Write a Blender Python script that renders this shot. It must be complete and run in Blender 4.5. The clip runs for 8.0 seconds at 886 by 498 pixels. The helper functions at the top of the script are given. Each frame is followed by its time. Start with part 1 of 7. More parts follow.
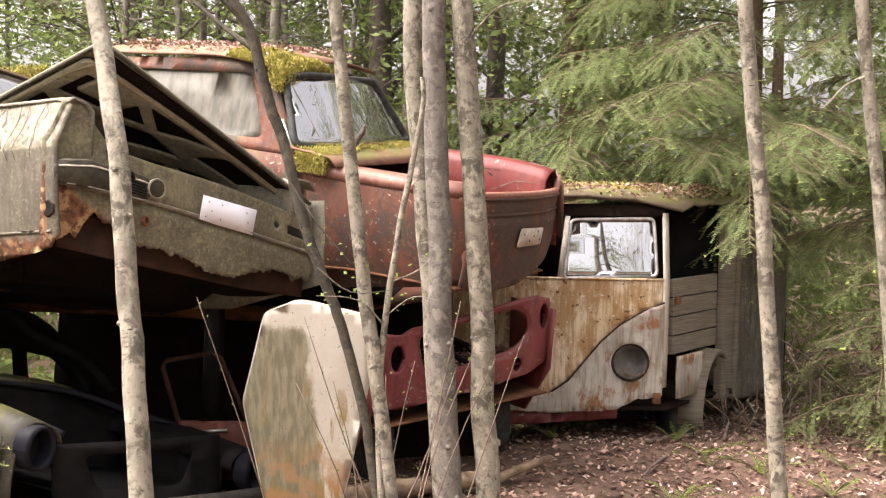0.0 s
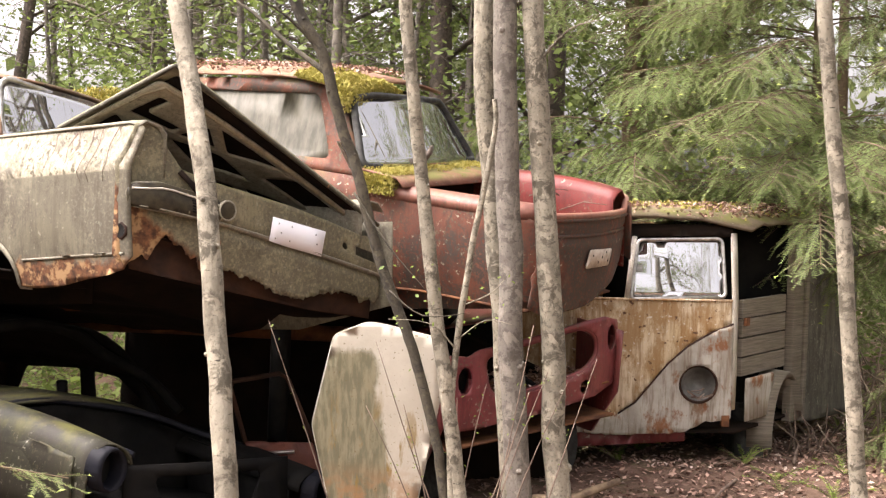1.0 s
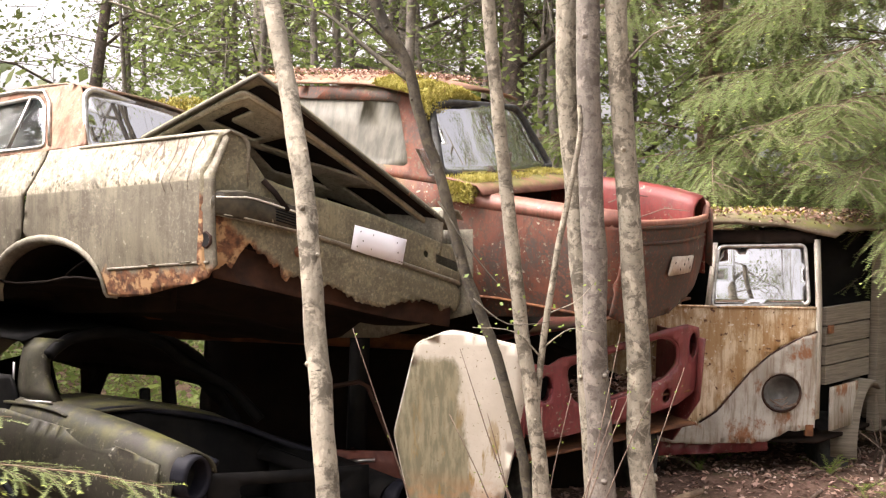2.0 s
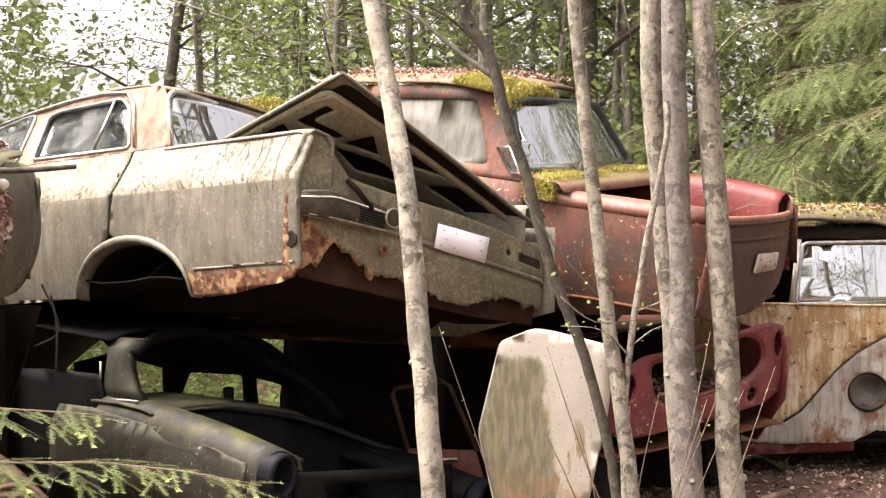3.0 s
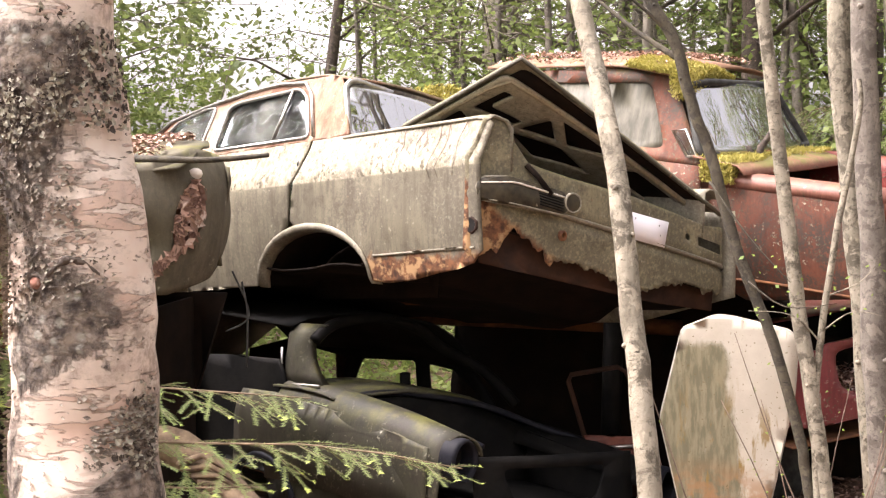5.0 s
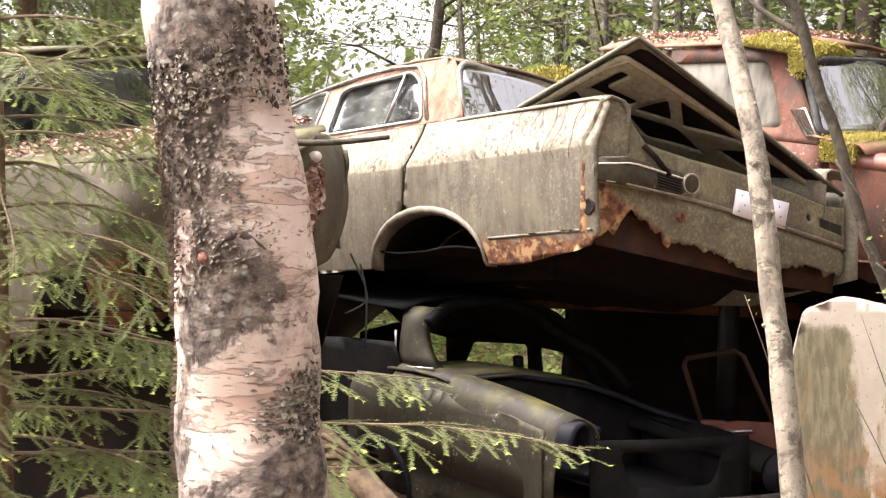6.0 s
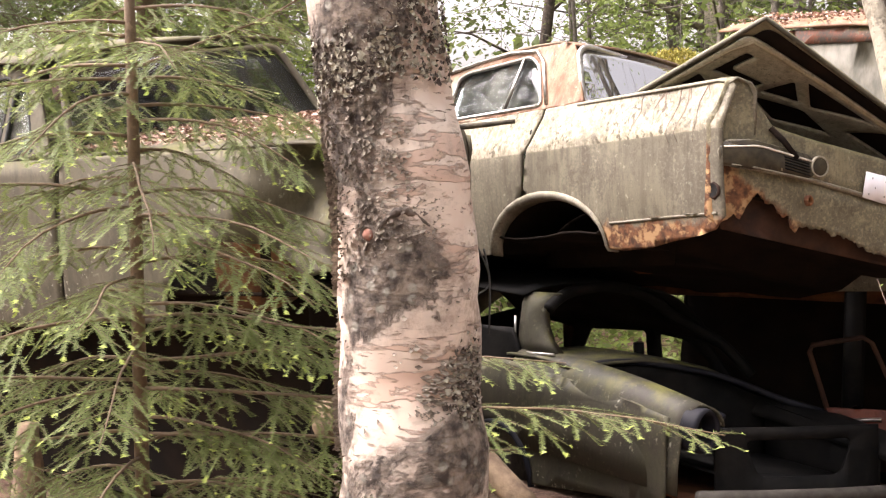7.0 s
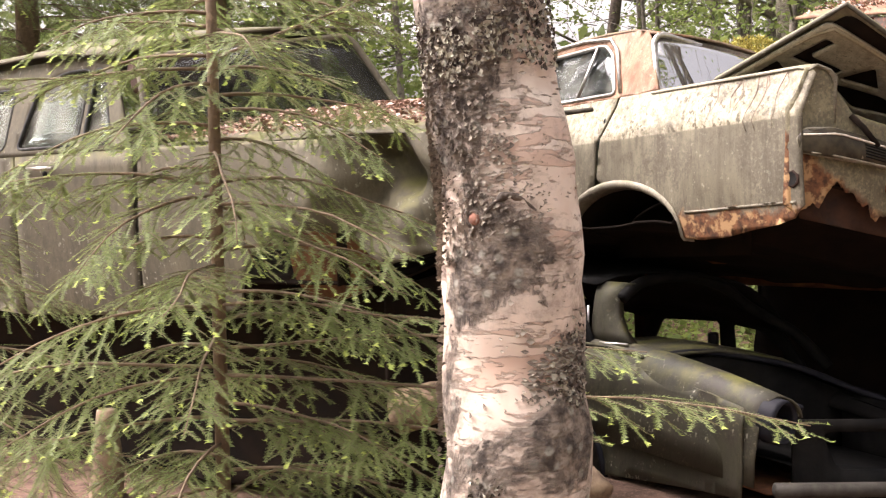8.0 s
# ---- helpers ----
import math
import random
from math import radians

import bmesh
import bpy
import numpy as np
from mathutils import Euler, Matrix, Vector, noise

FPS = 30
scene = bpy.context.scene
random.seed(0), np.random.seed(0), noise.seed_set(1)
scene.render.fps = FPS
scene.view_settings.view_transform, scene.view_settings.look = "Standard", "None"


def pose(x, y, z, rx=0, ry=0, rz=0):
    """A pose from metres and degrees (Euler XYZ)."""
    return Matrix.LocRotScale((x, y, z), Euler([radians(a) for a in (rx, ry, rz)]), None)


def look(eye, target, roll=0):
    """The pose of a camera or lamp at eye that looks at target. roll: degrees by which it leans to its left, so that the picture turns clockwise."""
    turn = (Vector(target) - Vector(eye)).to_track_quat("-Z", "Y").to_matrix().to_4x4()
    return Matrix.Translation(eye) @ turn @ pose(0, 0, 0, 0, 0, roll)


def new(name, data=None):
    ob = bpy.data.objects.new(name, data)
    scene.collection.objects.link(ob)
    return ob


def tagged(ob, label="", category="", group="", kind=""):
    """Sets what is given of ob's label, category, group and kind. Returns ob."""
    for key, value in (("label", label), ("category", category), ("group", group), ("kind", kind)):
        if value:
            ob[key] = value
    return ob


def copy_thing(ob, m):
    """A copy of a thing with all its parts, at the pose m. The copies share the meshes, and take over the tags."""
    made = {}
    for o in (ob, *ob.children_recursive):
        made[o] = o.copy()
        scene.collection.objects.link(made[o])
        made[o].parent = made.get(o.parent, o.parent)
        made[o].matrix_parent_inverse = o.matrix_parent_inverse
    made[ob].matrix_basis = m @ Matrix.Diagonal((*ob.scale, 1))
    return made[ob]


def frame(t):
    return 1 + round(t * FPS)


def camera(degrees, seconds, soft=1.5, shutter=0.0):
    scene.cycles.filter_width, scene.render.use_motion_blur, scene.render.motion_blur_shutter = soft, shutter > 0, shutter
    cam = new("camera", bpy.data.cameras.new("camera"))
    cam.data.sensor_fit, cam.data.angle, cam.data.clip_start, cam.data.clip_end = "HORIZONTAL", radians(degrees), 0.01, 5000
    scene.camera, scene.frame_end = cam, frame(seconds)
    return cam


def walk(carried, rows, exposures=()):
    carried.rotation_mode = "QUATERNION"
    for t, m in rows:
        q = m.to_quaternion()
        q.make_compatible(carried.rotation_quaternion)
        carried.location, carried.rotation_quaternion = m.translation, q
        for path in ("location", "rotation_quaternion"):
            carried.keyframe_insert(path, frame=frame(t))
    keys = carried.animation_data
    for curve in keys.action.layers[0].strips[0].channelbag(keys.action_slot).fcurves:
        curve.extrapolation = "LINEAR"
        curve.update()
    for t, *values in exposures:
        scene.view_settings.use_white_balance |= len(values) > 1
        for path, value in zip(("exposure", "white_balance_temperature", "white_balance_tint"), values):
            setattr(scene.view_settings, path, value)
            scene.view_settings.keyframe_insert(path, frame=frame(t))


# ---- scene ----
from mathutils.geometry import delaunay_2d_cdt

# ---------------------------------------------------------------- camera and walk
cam = camera(38.1, 8.0, soft=1.25)
PATH = [
    (0, (-0.039, -0.135, 1.681), (-0.009, 1.863, 1.599), 1.1),
    (0.5, (-0.092, -0.113, 1.701), (-0.09, 1.886, 1.629), 1.1),
    (1, (-0.137, -0.092, 1.721), (-0.185, 1.906, 1.658), 1.1),
    (1.5, (-0.184, -0.075, 1.724), (-0.28, 1.922, 1.669), 1.0),
    (3, (-0.337, -0.047, 1.716), (-0.579, 1.938, 1.66), 0.4),
    (3.5, (-0.387, -0.046, 1.714), (-0.673, 1.933, 1.656), 0.3),
    (4, (-0.435, -0.047, 1.71), (-0.772, 1.923, 1.649), 0.1),
    (5.5, (-0.539, -0.070, 1.694), (-1.073, 1.855, 1.61), -0.4),
    (6, (-0.594, -0.072, 1.684), (-1.201, 1.832, 1.589), -0.6),
    (6.5, (-0.635, -0.080, 1.672), (-1.317, 1.797, 1.57), -0.8),
    (7, (-0.672, -0.098, 1.668), (-1.431, 1.749, 1.558), -1.0),
    (7.5, (-0.707, -0.112, 1.663), (-1.515, 1.713, 1.546), -1.0),
    (8, (-0.729, -0.124, 1.66), (-1.575, 1.684, 1.538), -1.1),
]
walk(cam, [(t, look(eye, goal, roll)) for t, eye, goal, roll in PATH], exposures=[(0, 1.22, 6800, 19), (5.5, 1.38, 6750, 21), (8, 1.14, 6850, 21)])

# ---------------------------------------------------------------- world and sun
world = bpy.data.worlds.new("overcast")
scene.world = world
world.use_nodes = True
wn, wl = world.node_tree.nodes, world.node_tree.links
sky = wn.new("ShaderNodeTexSky")
sky.sky_type, sky.sun_disc = "NISHITA", False
sky.sun_elevation, sky.sun_rotation = radians(57), radians(258)
sky.air_density, sky.dust_density = 1.0, 9.0
wn["Background"].inputs["Strength"].default_value = 0.37
cloud, grey = wn.new("ShaderNodeMix"), wn.new("ShaderNodeRGBToBW")
cloud.data_type = "RGBA"
cloud.inputs["Factor"].default_value = 0.85
wl.new(sky.outputs[0], grey.inputs[0])
wl.new(sky.outputs[0], cloud.inputs["A"]), wl.new(grey.outputs[0], cloud.inputs["B"])
wl.new(cloud.outputs["Result"], wn["Background"].inputs["Color"])
sun = new("sun", bpy.data.lights.new("sun", "SUN"))
sun.data.energy, sun.data.angle, sun.data.color = 0.8, radians(35), (1.0, 0.96, 0.9)
sun.matrix_world = look((-17, 2.4, 27), (0, 6, 0))

# ---------------------------------------------------------------- materials


class Nodes:
    """A short way to write a node material."""

    def __init__(self, name, rough=0.8, metal=0.0, spec=0.4):
        self.mat = bpy.data.materials.new(name)
        self.mat.use_nodes = True
        self.n, self.l = self.mat.node_tree.nodes, self.mat.node_tree.links
        self.bsdf = self.n["Principled BSDF"]
        self.put("Roughness", rough), self.put("Metallic", metal), self.put("Specular IOR Level", spec)
        self.pos = self.n.new("ShaderNodeNewGeometry").outputs["Position"]

    def put(self, socket, value):
        s = self.bsdf.inputs[socket]
        if isinstance(value, bpy.types.NodeSocket):
            self.l.new(value, s)
        else:
            s.default_value = (*value, 1.0) if isinstance(value, tuple) and len(value) == 3 else value

    def link(self, value, s):
        if isinstance(value, bpy.types.NodeSocket):
            self.l.new(value, s)
        else:
            s.default_value = (*value, 1.0) if isinstance(value, tuple) and len(value) == 3 and len(s.default_value) == 4 else value

    def local(self):
        self.pos = self.n.new("ShaderNodeTexCoord").outputs["Object"]
        return self

    def noise(self, scale, detail=6.0, stretch=(1, 1, 1), rough=0.6, warp=0.0):
        m = self.n.new("ShaderNodeMapping")
        m.inputs["Scale"].default_value = stretch
        self.l.new(self.pos, m.inputs["Vector"])
        t = self.n.new("ShaderNodeTexNoise")
        t.inputs["Scale"].default_value, t.inputs["Detail"].default_value = scale, detail
        t.inputs["Roughness"].default_value, t.inputs["Distortion"].default_value = rough, warp
        self.l.new(m.outputs[0], t.inputs["Vector"])
        return t.outputs["Fac"]

    def cells(self, scale, stretch=(1, 1, 1), out="Distance"):
        m = self.n.new("ShaderNodeMapping")
        m.inputs["Scale"].default_value = stretch
        self.l.new(self.pos, m.inputs["Vector"])
        t = self.n.new("ShaderNodeTexVoronoi")
        t.inputs["Scale"].default_value = scale
        self.l.new(m.outputs[0], t.inputs["Vector"])
        return t.outputs[out]

    def steps(self, fac, lo, hi):
        r = self.n.new("ShaderNodeMapRange")
        r.interpolation_type = "SMOOTHSTEP"
        self.link(fac, r.inputs["Value"])
        r.inputs["From Min"].default_value, r.inputs["From Max"].default_value = lo, hi
        return r.outputs[0]

    def math(self, op, a, b=0.0):
        m = self.n.new("ShaderNodeMath")
        m.operation = op
        self.link(a, m.inputs[0]), self.link(b, m.inputs[1])
        return m.outputs[0]

    def mix(self, fac, a, b):
        m = self.n.new("ShaderNodeMix")
        m.data_type = "RGBA"
        self.link(fac, m.inputs["Factor"]), self.link(a, m.inputs["A"]), self.link(b, m.inputs["B"])
        return m.outputs["Result"]

    def along(self, direction, offset=0.0):
        d = self.n.new("ShaderNodeVectorMath")
        d.operation = "DOT_PRODUCT"
        self.l.new(self.pos, d.inputs[0])
        d.inputs[1].default_value = direction
        return self.math("ADD", d.outputs["Value"], offset)

    def up(self):
        s = self.n.new("ShaderNodeSeparateXYZ")
        self.l.new(self.n.new("ShaderNodeNewGeometry").outputs["Normal"], s.inputs[0])
        return s.outputs["Z"]

    def random(self):
        return self.n.new("ShaderNodeObjectInfo").outputs["Random"]

    def island(self):
        return self.n.new("ShaderNodeNewGeometry").outputs["Random Per Island"]

    def bump(self, height, strength=0.4, distance=0.01):
        b = self.n.new("ShaderNodeBump")
        b.inputs["Strength"].default_value, b.inputs["Distance"].default_value = strength, distance
        self.l.new(height, b.inputs["Height"])
        self.l.new(b.outputs[0], self.bsdf.inputs["Normal"])
        return self


def old_paint(name, paint, faded, rust=0.35, lichen=0.5, moss=0.25, rough=0.55, streak=0.5, edge=None, crown=None, mottle=0.0):
    """Weathered car paint: faded patches, rain streaks, lichen spots, moss on what faces up, and rust. edge:
    (direction, offset) of a rusty sill line; crown: the same for the line above which pale lichen and the extra light
    on that facet are painted.
    """
    m = Nodes(name, rough, 0.0, 0.35)
    col = m.mix(m.steps(m.noise(2.2, 8), 0.35, 0.68), paint, faded)
    run = m.steps(m.noise(1.0, 6, (38, 38, 2.2), 0.7), 0.48, 0.75)
    col = m.mix(m.math("MULTIPLY", run, streak), col, tuple(c * 0.42 for c in paint))
    stain = m.steps(m.noise(1.0, 7, (13, 13, 1.6), 0.68), 0.46, 0.64)
    col = m.mix(m.math("MULTIPLY", stain, min(1.0, streak * 1.25)), col, tuple(c * 0.56 for c in paint))
    blotch = m.steps(m.noise(3.4, 9, (1, 1, 0.7), 0.7, 0.4), 0.5, 0.6)
    col = m.mix(m.math("MULTIPLY", blotch, 0.45 * lichen), col, tuple(c * 0.5 + 0.012 for c in paint))
    run2 = m.steps(m.noise(1.3, 5, (55, 55, 3.0), 0.7), 0.55, 0.78)
    col = m.mix(m.math("MULTIPLY", run2, streak * 0.6), col, tuple(min(1, c * 1.35 + 0.04) for c in faded))
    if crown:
        # Paler above the line: lichen, plus the light an upward-leaning facet catches.
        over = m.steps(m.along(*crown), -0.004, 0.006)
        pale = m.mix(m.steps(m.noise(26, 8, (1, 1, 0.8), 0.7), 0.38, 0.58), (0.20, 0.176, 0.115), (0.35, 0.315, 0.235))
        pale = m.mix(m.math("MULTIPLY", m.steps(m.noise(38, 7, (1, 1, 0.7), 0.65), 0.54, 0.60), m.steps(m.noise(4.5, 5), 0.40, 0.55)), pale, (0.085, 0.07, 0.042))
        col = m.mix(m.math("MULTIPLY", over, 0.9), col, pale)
    spots = m.steps(m.noise(48, 4), 0.57, 0.63)
    col = m.mix(m.math("MULTIPLY", m.math("MULTIPLY", spots, m.steps(m.noise(5, 4), 0.45, 0.62)), lichen), col, (0.10, 0.09, 0.055))
    grime = m.steps(m.noise(13, 10, (1, 1, 0.6), 0.72, 0.3), 0.5, 0.66)
    col = m.mix(m.math("MULTIPLY", grime, 0.62 * lichen), col, tuple(c * 0.45 for c in paint))
    crust = m.steps(m.noise(36, 6), 0.6, 0.66)
    col = m.mix(m.math("MULTIPLY", m.math("MULTIPLY", crust, m.steps(m.noise(3.1, 4), 0.45, 0.6)), 0.7 * lichen), col, (0.40, 0.39, 0.30))
    grit = m.noise(130, 4)
    col = m.mix(m.math("MULTIPLY", m.steps(grit, 0.52, 0.68), 0.55 * lichen), col, (0.06, 0.055, 0.04))
    if mottle:
        patchy = m.steps(m.math("ADD", m.noise(5.0, 11, (1, 1, 0.7), 0.76, 0.3), m.math("MULTIPLY", m.math("SUBTRACT", m.noise(1.3, 3), 0.5), 0.5)), 0.43, 0.55)
        fleck = m.steps(m.noise(60, 6), 0.36, 0.52)
        col = m.mix(m.math("MULTIPLY", m.math("MULTIPLY", patchy, fleck), mottle), col, (0.045, 0.036, 0.028))
    rough_rust = m.noise(11, 10, (1, 1, 0.7), 0.7, 0.4)
    mask = m.steps(rough_rust, 0.72 - rust * 0.3, 0.80 - rust * 0.3)
    if edge:
        near = m.steps(m.math("ADD", m.along(*edge), m.math("MULTIPLY", m.math("SUBTRACT", rough_rust, 0.5), 0.22)), 0.03, -0.03)
        mask = m.math("MAXIMUM", m.math("MULTIPLY", mask, 0.7), near)
    rusty = m.mix(m.steps(m.noise(30, 8), 0.3, 0.72), (0.05, 0.024, 0.014), (0.20, 0.086, 0.038))
    rusty = m.mix(m.steps(m.noise(17, 8), 0.49, 0.60), rusty, (0.34, 0.205, 0.10))
    col = m.mix(mask, col, rusty)
    green = m.math("MULTIPLY", m.steps(m.up(), 0.2, 0.85), m.steps(m.noise(7, 8), 0.55 - moss * 0.3, 0.75 - moss * 0.2))
    col = m.mix(m.math("MULTIPLY", green, min(1.0, moss * 1.6)), col, (0.13, 0.125, 0.035))
    m.put("Base Color", col)
    m.put("Roughness", m.math("ADD", m.math("MULTIPLY", mask, 0.3), rough))
    return m.bump(m.math("ADD", m.math("MULTIPLY", rough_rust, mask), m.math("MULTIPLY", grit, 0.15)), 0.5, 0.006).mat


def plain(name, colour, second=None, scale=9.0, rough=0.8, metal=0.0, bump=0.3, spec=0.3, stretch=(1, 1, 1)):
    m = Nodes(name, rough, metal, spec)
    n = m.noise(scale, 8, stretch)
    m.put("Base Color", m.mix(m.steps(n, 0.3, 0.7), colour, second or tuple(c * 0.55 for c in colour)))
    return m.bump(m.noise(scale * 6, 5, stretch), bump, 0.005).mat


grey_paint = old_paint("grey_green_paint", (0.225, 0.203, 0.15), (0.31, 0.283, 0.215), 0.12, 0.75, 0.35, 0.65, 0.3, None, None, 0.3)
red_paint = old_paint("oxide_red_paint", (0.115, 0.034, 0.017), (0.15, 0.053, 0.030), 0.18, 1.0, 0.3, 0.72, 0.45, None, None, 0.9)
wine_paint = old_paint("wine_red_paint", (0.16, 0.030, 0.034), (0.22, 0.055, 0.05), 0.1, 0.6, 0.3, 0.4, 0.4)
bright_red = old_paint("bay_red_paint", (0.155, 0.018, 0.014), (0.11, 0.022, 0.017), 0.15, 0.7, 0.2, 0.55, 0.3)
green_paint = old_paint("grey_olive_paint", (0.037, 0.035, 0.021), (0.06, 0.056, 0.035), 0.05, 1.0, 0.45, 0.6, 0.4, None, None, 0.6)
wagon_paint = old_paint("pale_olive_paint", (0.085, 0.073, 0.048), (0.122, 0.106, 0.072), 0.05, 0.8, 0.5, 0.78, 0.4, None, None, 0.25)
orange_rust = old_paint("orange_primer", (0.30, 0.125, 0.07), (0.34, 0.275, 0.20), 0.3, 0.8, 0.25, 0.7, 0.6)
cream_paint = old_paint("cream_paint", (0.50, 0.46, 0.38), (0.58, 0.54, 0.46), 0.0, 0.6, 0.3, 0.55, 0.7)
white_trim = old_paint("ivory_trim", (0.52, 0.47, 0.38), (0.60, 0.56, 0.48), 0.25, 0.5, 0.1, 0.6, 0.5)
# Black fittings; also bays and interiors whose shade is put into the colour.
black_and_shade = plain("black_and_shade", (0.005, 0.0052, 0.0055), (0.014, 0.013, 0.012), 6, 0.7, 0.0, 0.3, 0.1)
blue_black = plain("blue_black_enamel", (0.008, 0.0085, 0.014), (0.02, 0.02, 0.024), 8, 0.55, 0.0, 0.3, 0.12)
# Rusty metal with the deep shade under the wrecks put into its colour.
dark_shaded_metal = plain("underside_with_shade", (0.008, 0.0062, 0.0052), (0.018, 0.011, 0.0075), 5, 0.95, 0.0, 0.3, 0.1)
rust_metal = plain("brown_rust", (0.07, 0.03, 0.018), (0.20, 0.085, 0.035), 9, 0.95, 0, 0.6)
chrome = plain("dull_chrome", (0.55, 0.53, 0.50), (0.30, 0.28, 0.25), 30, 0.3, 0.9, 0.1)
rubber = plain("perished_rubber", (0.018, 0.018, 0.018), (0.05, 0.05, 0.046), 20, 0.75)
lens_dark = plain("dirty_lamp_lens", (0.05, 0.04, 0.022), (0.02, 0.016, 0.01), 22, 0.5, 0.0, 0.15, 0.3)
paper_white = plain("white_enamel", (0.82, 0.81, 0.85), (0.77, 0.76, 0.80), 6, 0.45, 0, 0.03)
plate_white = plain("stained_white_plate", (0.58, 0.52, 0.44), (0.36, 0.28, 0.22), 18, 0.5)


def weathered_boards():
    m = Nodes("grey_boards", 0.85)
    n = m.noise(4, 8, (1, 1, 26), 0.65)
    m.put("Base Color", m.mix(m.steps(n, 0.3, 0.75), (0.105, 0.086, 0.062), (0.21, 0.185, 0.145)))
    return m.bump(n, 0.5, 0.004).mat


def bus_paint():
    """Cream and white coach paint with broad rust bleeding through from the top."""
    m = Nodes("rust_streaked_cream_paint", 0.6, 0, 0.35)
    base = m.mix(m.steps(m.noise(3, 8), 0.35, 0.65), (0.56, 0.44, 0.27), (0.66, 0.56, 0.40))
    base = m.mix(m.math("MULTIPLY", m.steps(m.noise(1.0, 6, (30, 30, 2.0), 0.7), 0.42, 0.64), 0.8), base, (0.25, 0.135, 0.05))
    bleed = m.steps(m.noise(2.4, 10, (2.6, 2.6, 1.0), 0.74), 0.43, 0.56)
    base = m.mix(m.math("MULTIPLY", bleed, 0.8), base, (0.29, 0.155, 0.05))
    spot = m.steps(m.noise(34, 4), 0.62, 0.68)
    base = m.mix(spot, base, (0.62, 0.56, 0.46))
    dark = m.steps(m.noise(21, 7), 0.61, 0.67)
    base = m.mix(dark, base, (0.10, 0.045, 0.02))
    m.put("Base Color", base)
    return m.bump(m.noise(60, 5), 0.35, 0.004).mat


def lower_paint():
    m = Nodes("chalky_grey_paint", 0.65, 0, 0.3)
    base = m.mix(m.steps(m.noise(4, 9), 0.35, 0.65), (0.30, 0.275, 0.23), (0.46, 0.435, 0.38))
    base = m.mix(m.steps(m.noise(6, 10, (1, 1, 0.6), 0.7), 0.53, 0.62), base, (0.23, 0.10, 0.045))
    base = m.mix(m.math("MULTIPLY", m.steps(m.noise(1.0, 6, (34, 34, 2.4), 0.7), 0.46, 0.66), 0.75), base, (0.19, 0.14, 0.095))
    m.put("Base Color", base)
    return m.bump(m.noise(50, 6), 0.4, 0.005).mat


def slab_paint():
    """Cream panel with grey-green algae and rust that runs down."""
    m = Nodes("algae_stained_cream", 0.6, 0, 0.3)
    base = m.mix(m.steps(m.noise(5, 8), 0.35, 0.7), (0.46, 0.42, 0.34), (0.55, 0.51, 0.425))
    side = m.math("MULTIPLY", m.steps(m.along((1, 0, 0.12), 0.47), 0.05, -0.06), m.steps(m.along((0, 0, 1)), 1.11, 0.98))
    algae = m.steps(m.math("ADD", m.math("MULTIPLY", m.noise(4.0, 10, (1.6, 1, 0.7), 0.7, 0.4), 0.9), m.math("MULTIPLY", side, 0.42)), 0.60, 0.80)
    base = m.mix(m.math("MULTIPLY", algae, 0.9), base, m.mix(m.steps(m.noise(14, 8, (3, 1, 0.6)), 0.4, 0.62), (0.115, 0.105, 0.056), (0.21, 0.19, 0.115)))
    ochre = m.steps(m.noise(3.6, 8, (3.0, 1, 0.8), 0.65, 0.3), 0.53, 0.62)
    base = m.mix(m.math("MULTIPLY", ochre, m.steps(m.along((0, 0, 1)), 0.95, 0.5)), base, (0.24, 0.16, 0.055))
    low = m.math("MULTIPLY", m.steps(m.noise(9, 9), 0.42, 0.58), m.steps(m.along((0, 0, 1)), 0.52, 0.3))
    base = m.mix(m.math("MULTIPLY", low, 0.75), base, (0.32, 0.17, 0.075))
    base = m.mix(m.steps(m.noise(70, 4), 0.64, 0.7), base, (0.15, 0.12, 0.06))
    m.put("Base Color", base)
    return m.bump(m.noise(40, 6), 0.25, 0.004).mat


def glass(name, tint=(0.75, 0.8, 0.76), rough=0.04, dirt=0.5, ior=1.55):
    m = Nodes(name, rough, 0, 0.5)
    t = m.n.new("ShaderNodeBsdfTransparent")
    t.inputs[0].default_value = (*tint, 1)
    g = m.n.new("ShaderNodeBsdfGlossy")
    g.inputs["Roughness"].default_value = rough
    g.inputs["Color"].default_value = (0.9, 0.92, 0.95, 1)
    f = m.n.new("ShaderNodeFresnel")
    f.inputs["IOR"].default_value = ior
    clear = m.n.new("ShaderNodeMixShader")
    m.l.new(f.outputs[0], clear.inputs[0]), m.l.new(t.outputs[0], clear.inputs[1]), m.l.new(g.outputs[0], clear.inputs[2])
    m.put("Base Color", m.mix(m.noise(3, 5), (0.30, 0.29, 0.24), (0.42, 0.41, 0.36)))
    m.put("Roughness", 0.7)
    film = m.math("MULTIPLY", m.steps(m.noise(4, 8, (1, 1, 0.5)), 0.35, 0.75), dirt)
    out = m.n.new("ShaderNodeMixShader")
    m.l.new(film, out.inputs[0]), m.l.new(clear.outputs[0], out.inputs[1]), m.l.new(m.bsdf.outputs[0], out.inputs[2])
    m.l.new(out.outputs[0], m.n["Material Output"].inputs["Surface"])
    return m.mat


def mirror_glass(name, dirt=0.25):
    """Old safety glass over a dark cab: it mostly shows the sky."""
    m = Nodes(name, 0.06, 0.10, 0.8)
    m.put("IOR", 3.6)
    film = m.steps(m.noise(4.5, 9, (1, 1, 0.7)), 0.45, 0.72)
    m.put("Base Color", m.mix(m.math("MULTIPLY", film, dirt * 2), (0.045, 0.047, 0.045), (0.17, 0.16, 0.135)))
    m.put("Roughness", m.math("ADD", 0.015, m.math("MULTIPLY", film, dirt * 0.2)))
    return m.mat


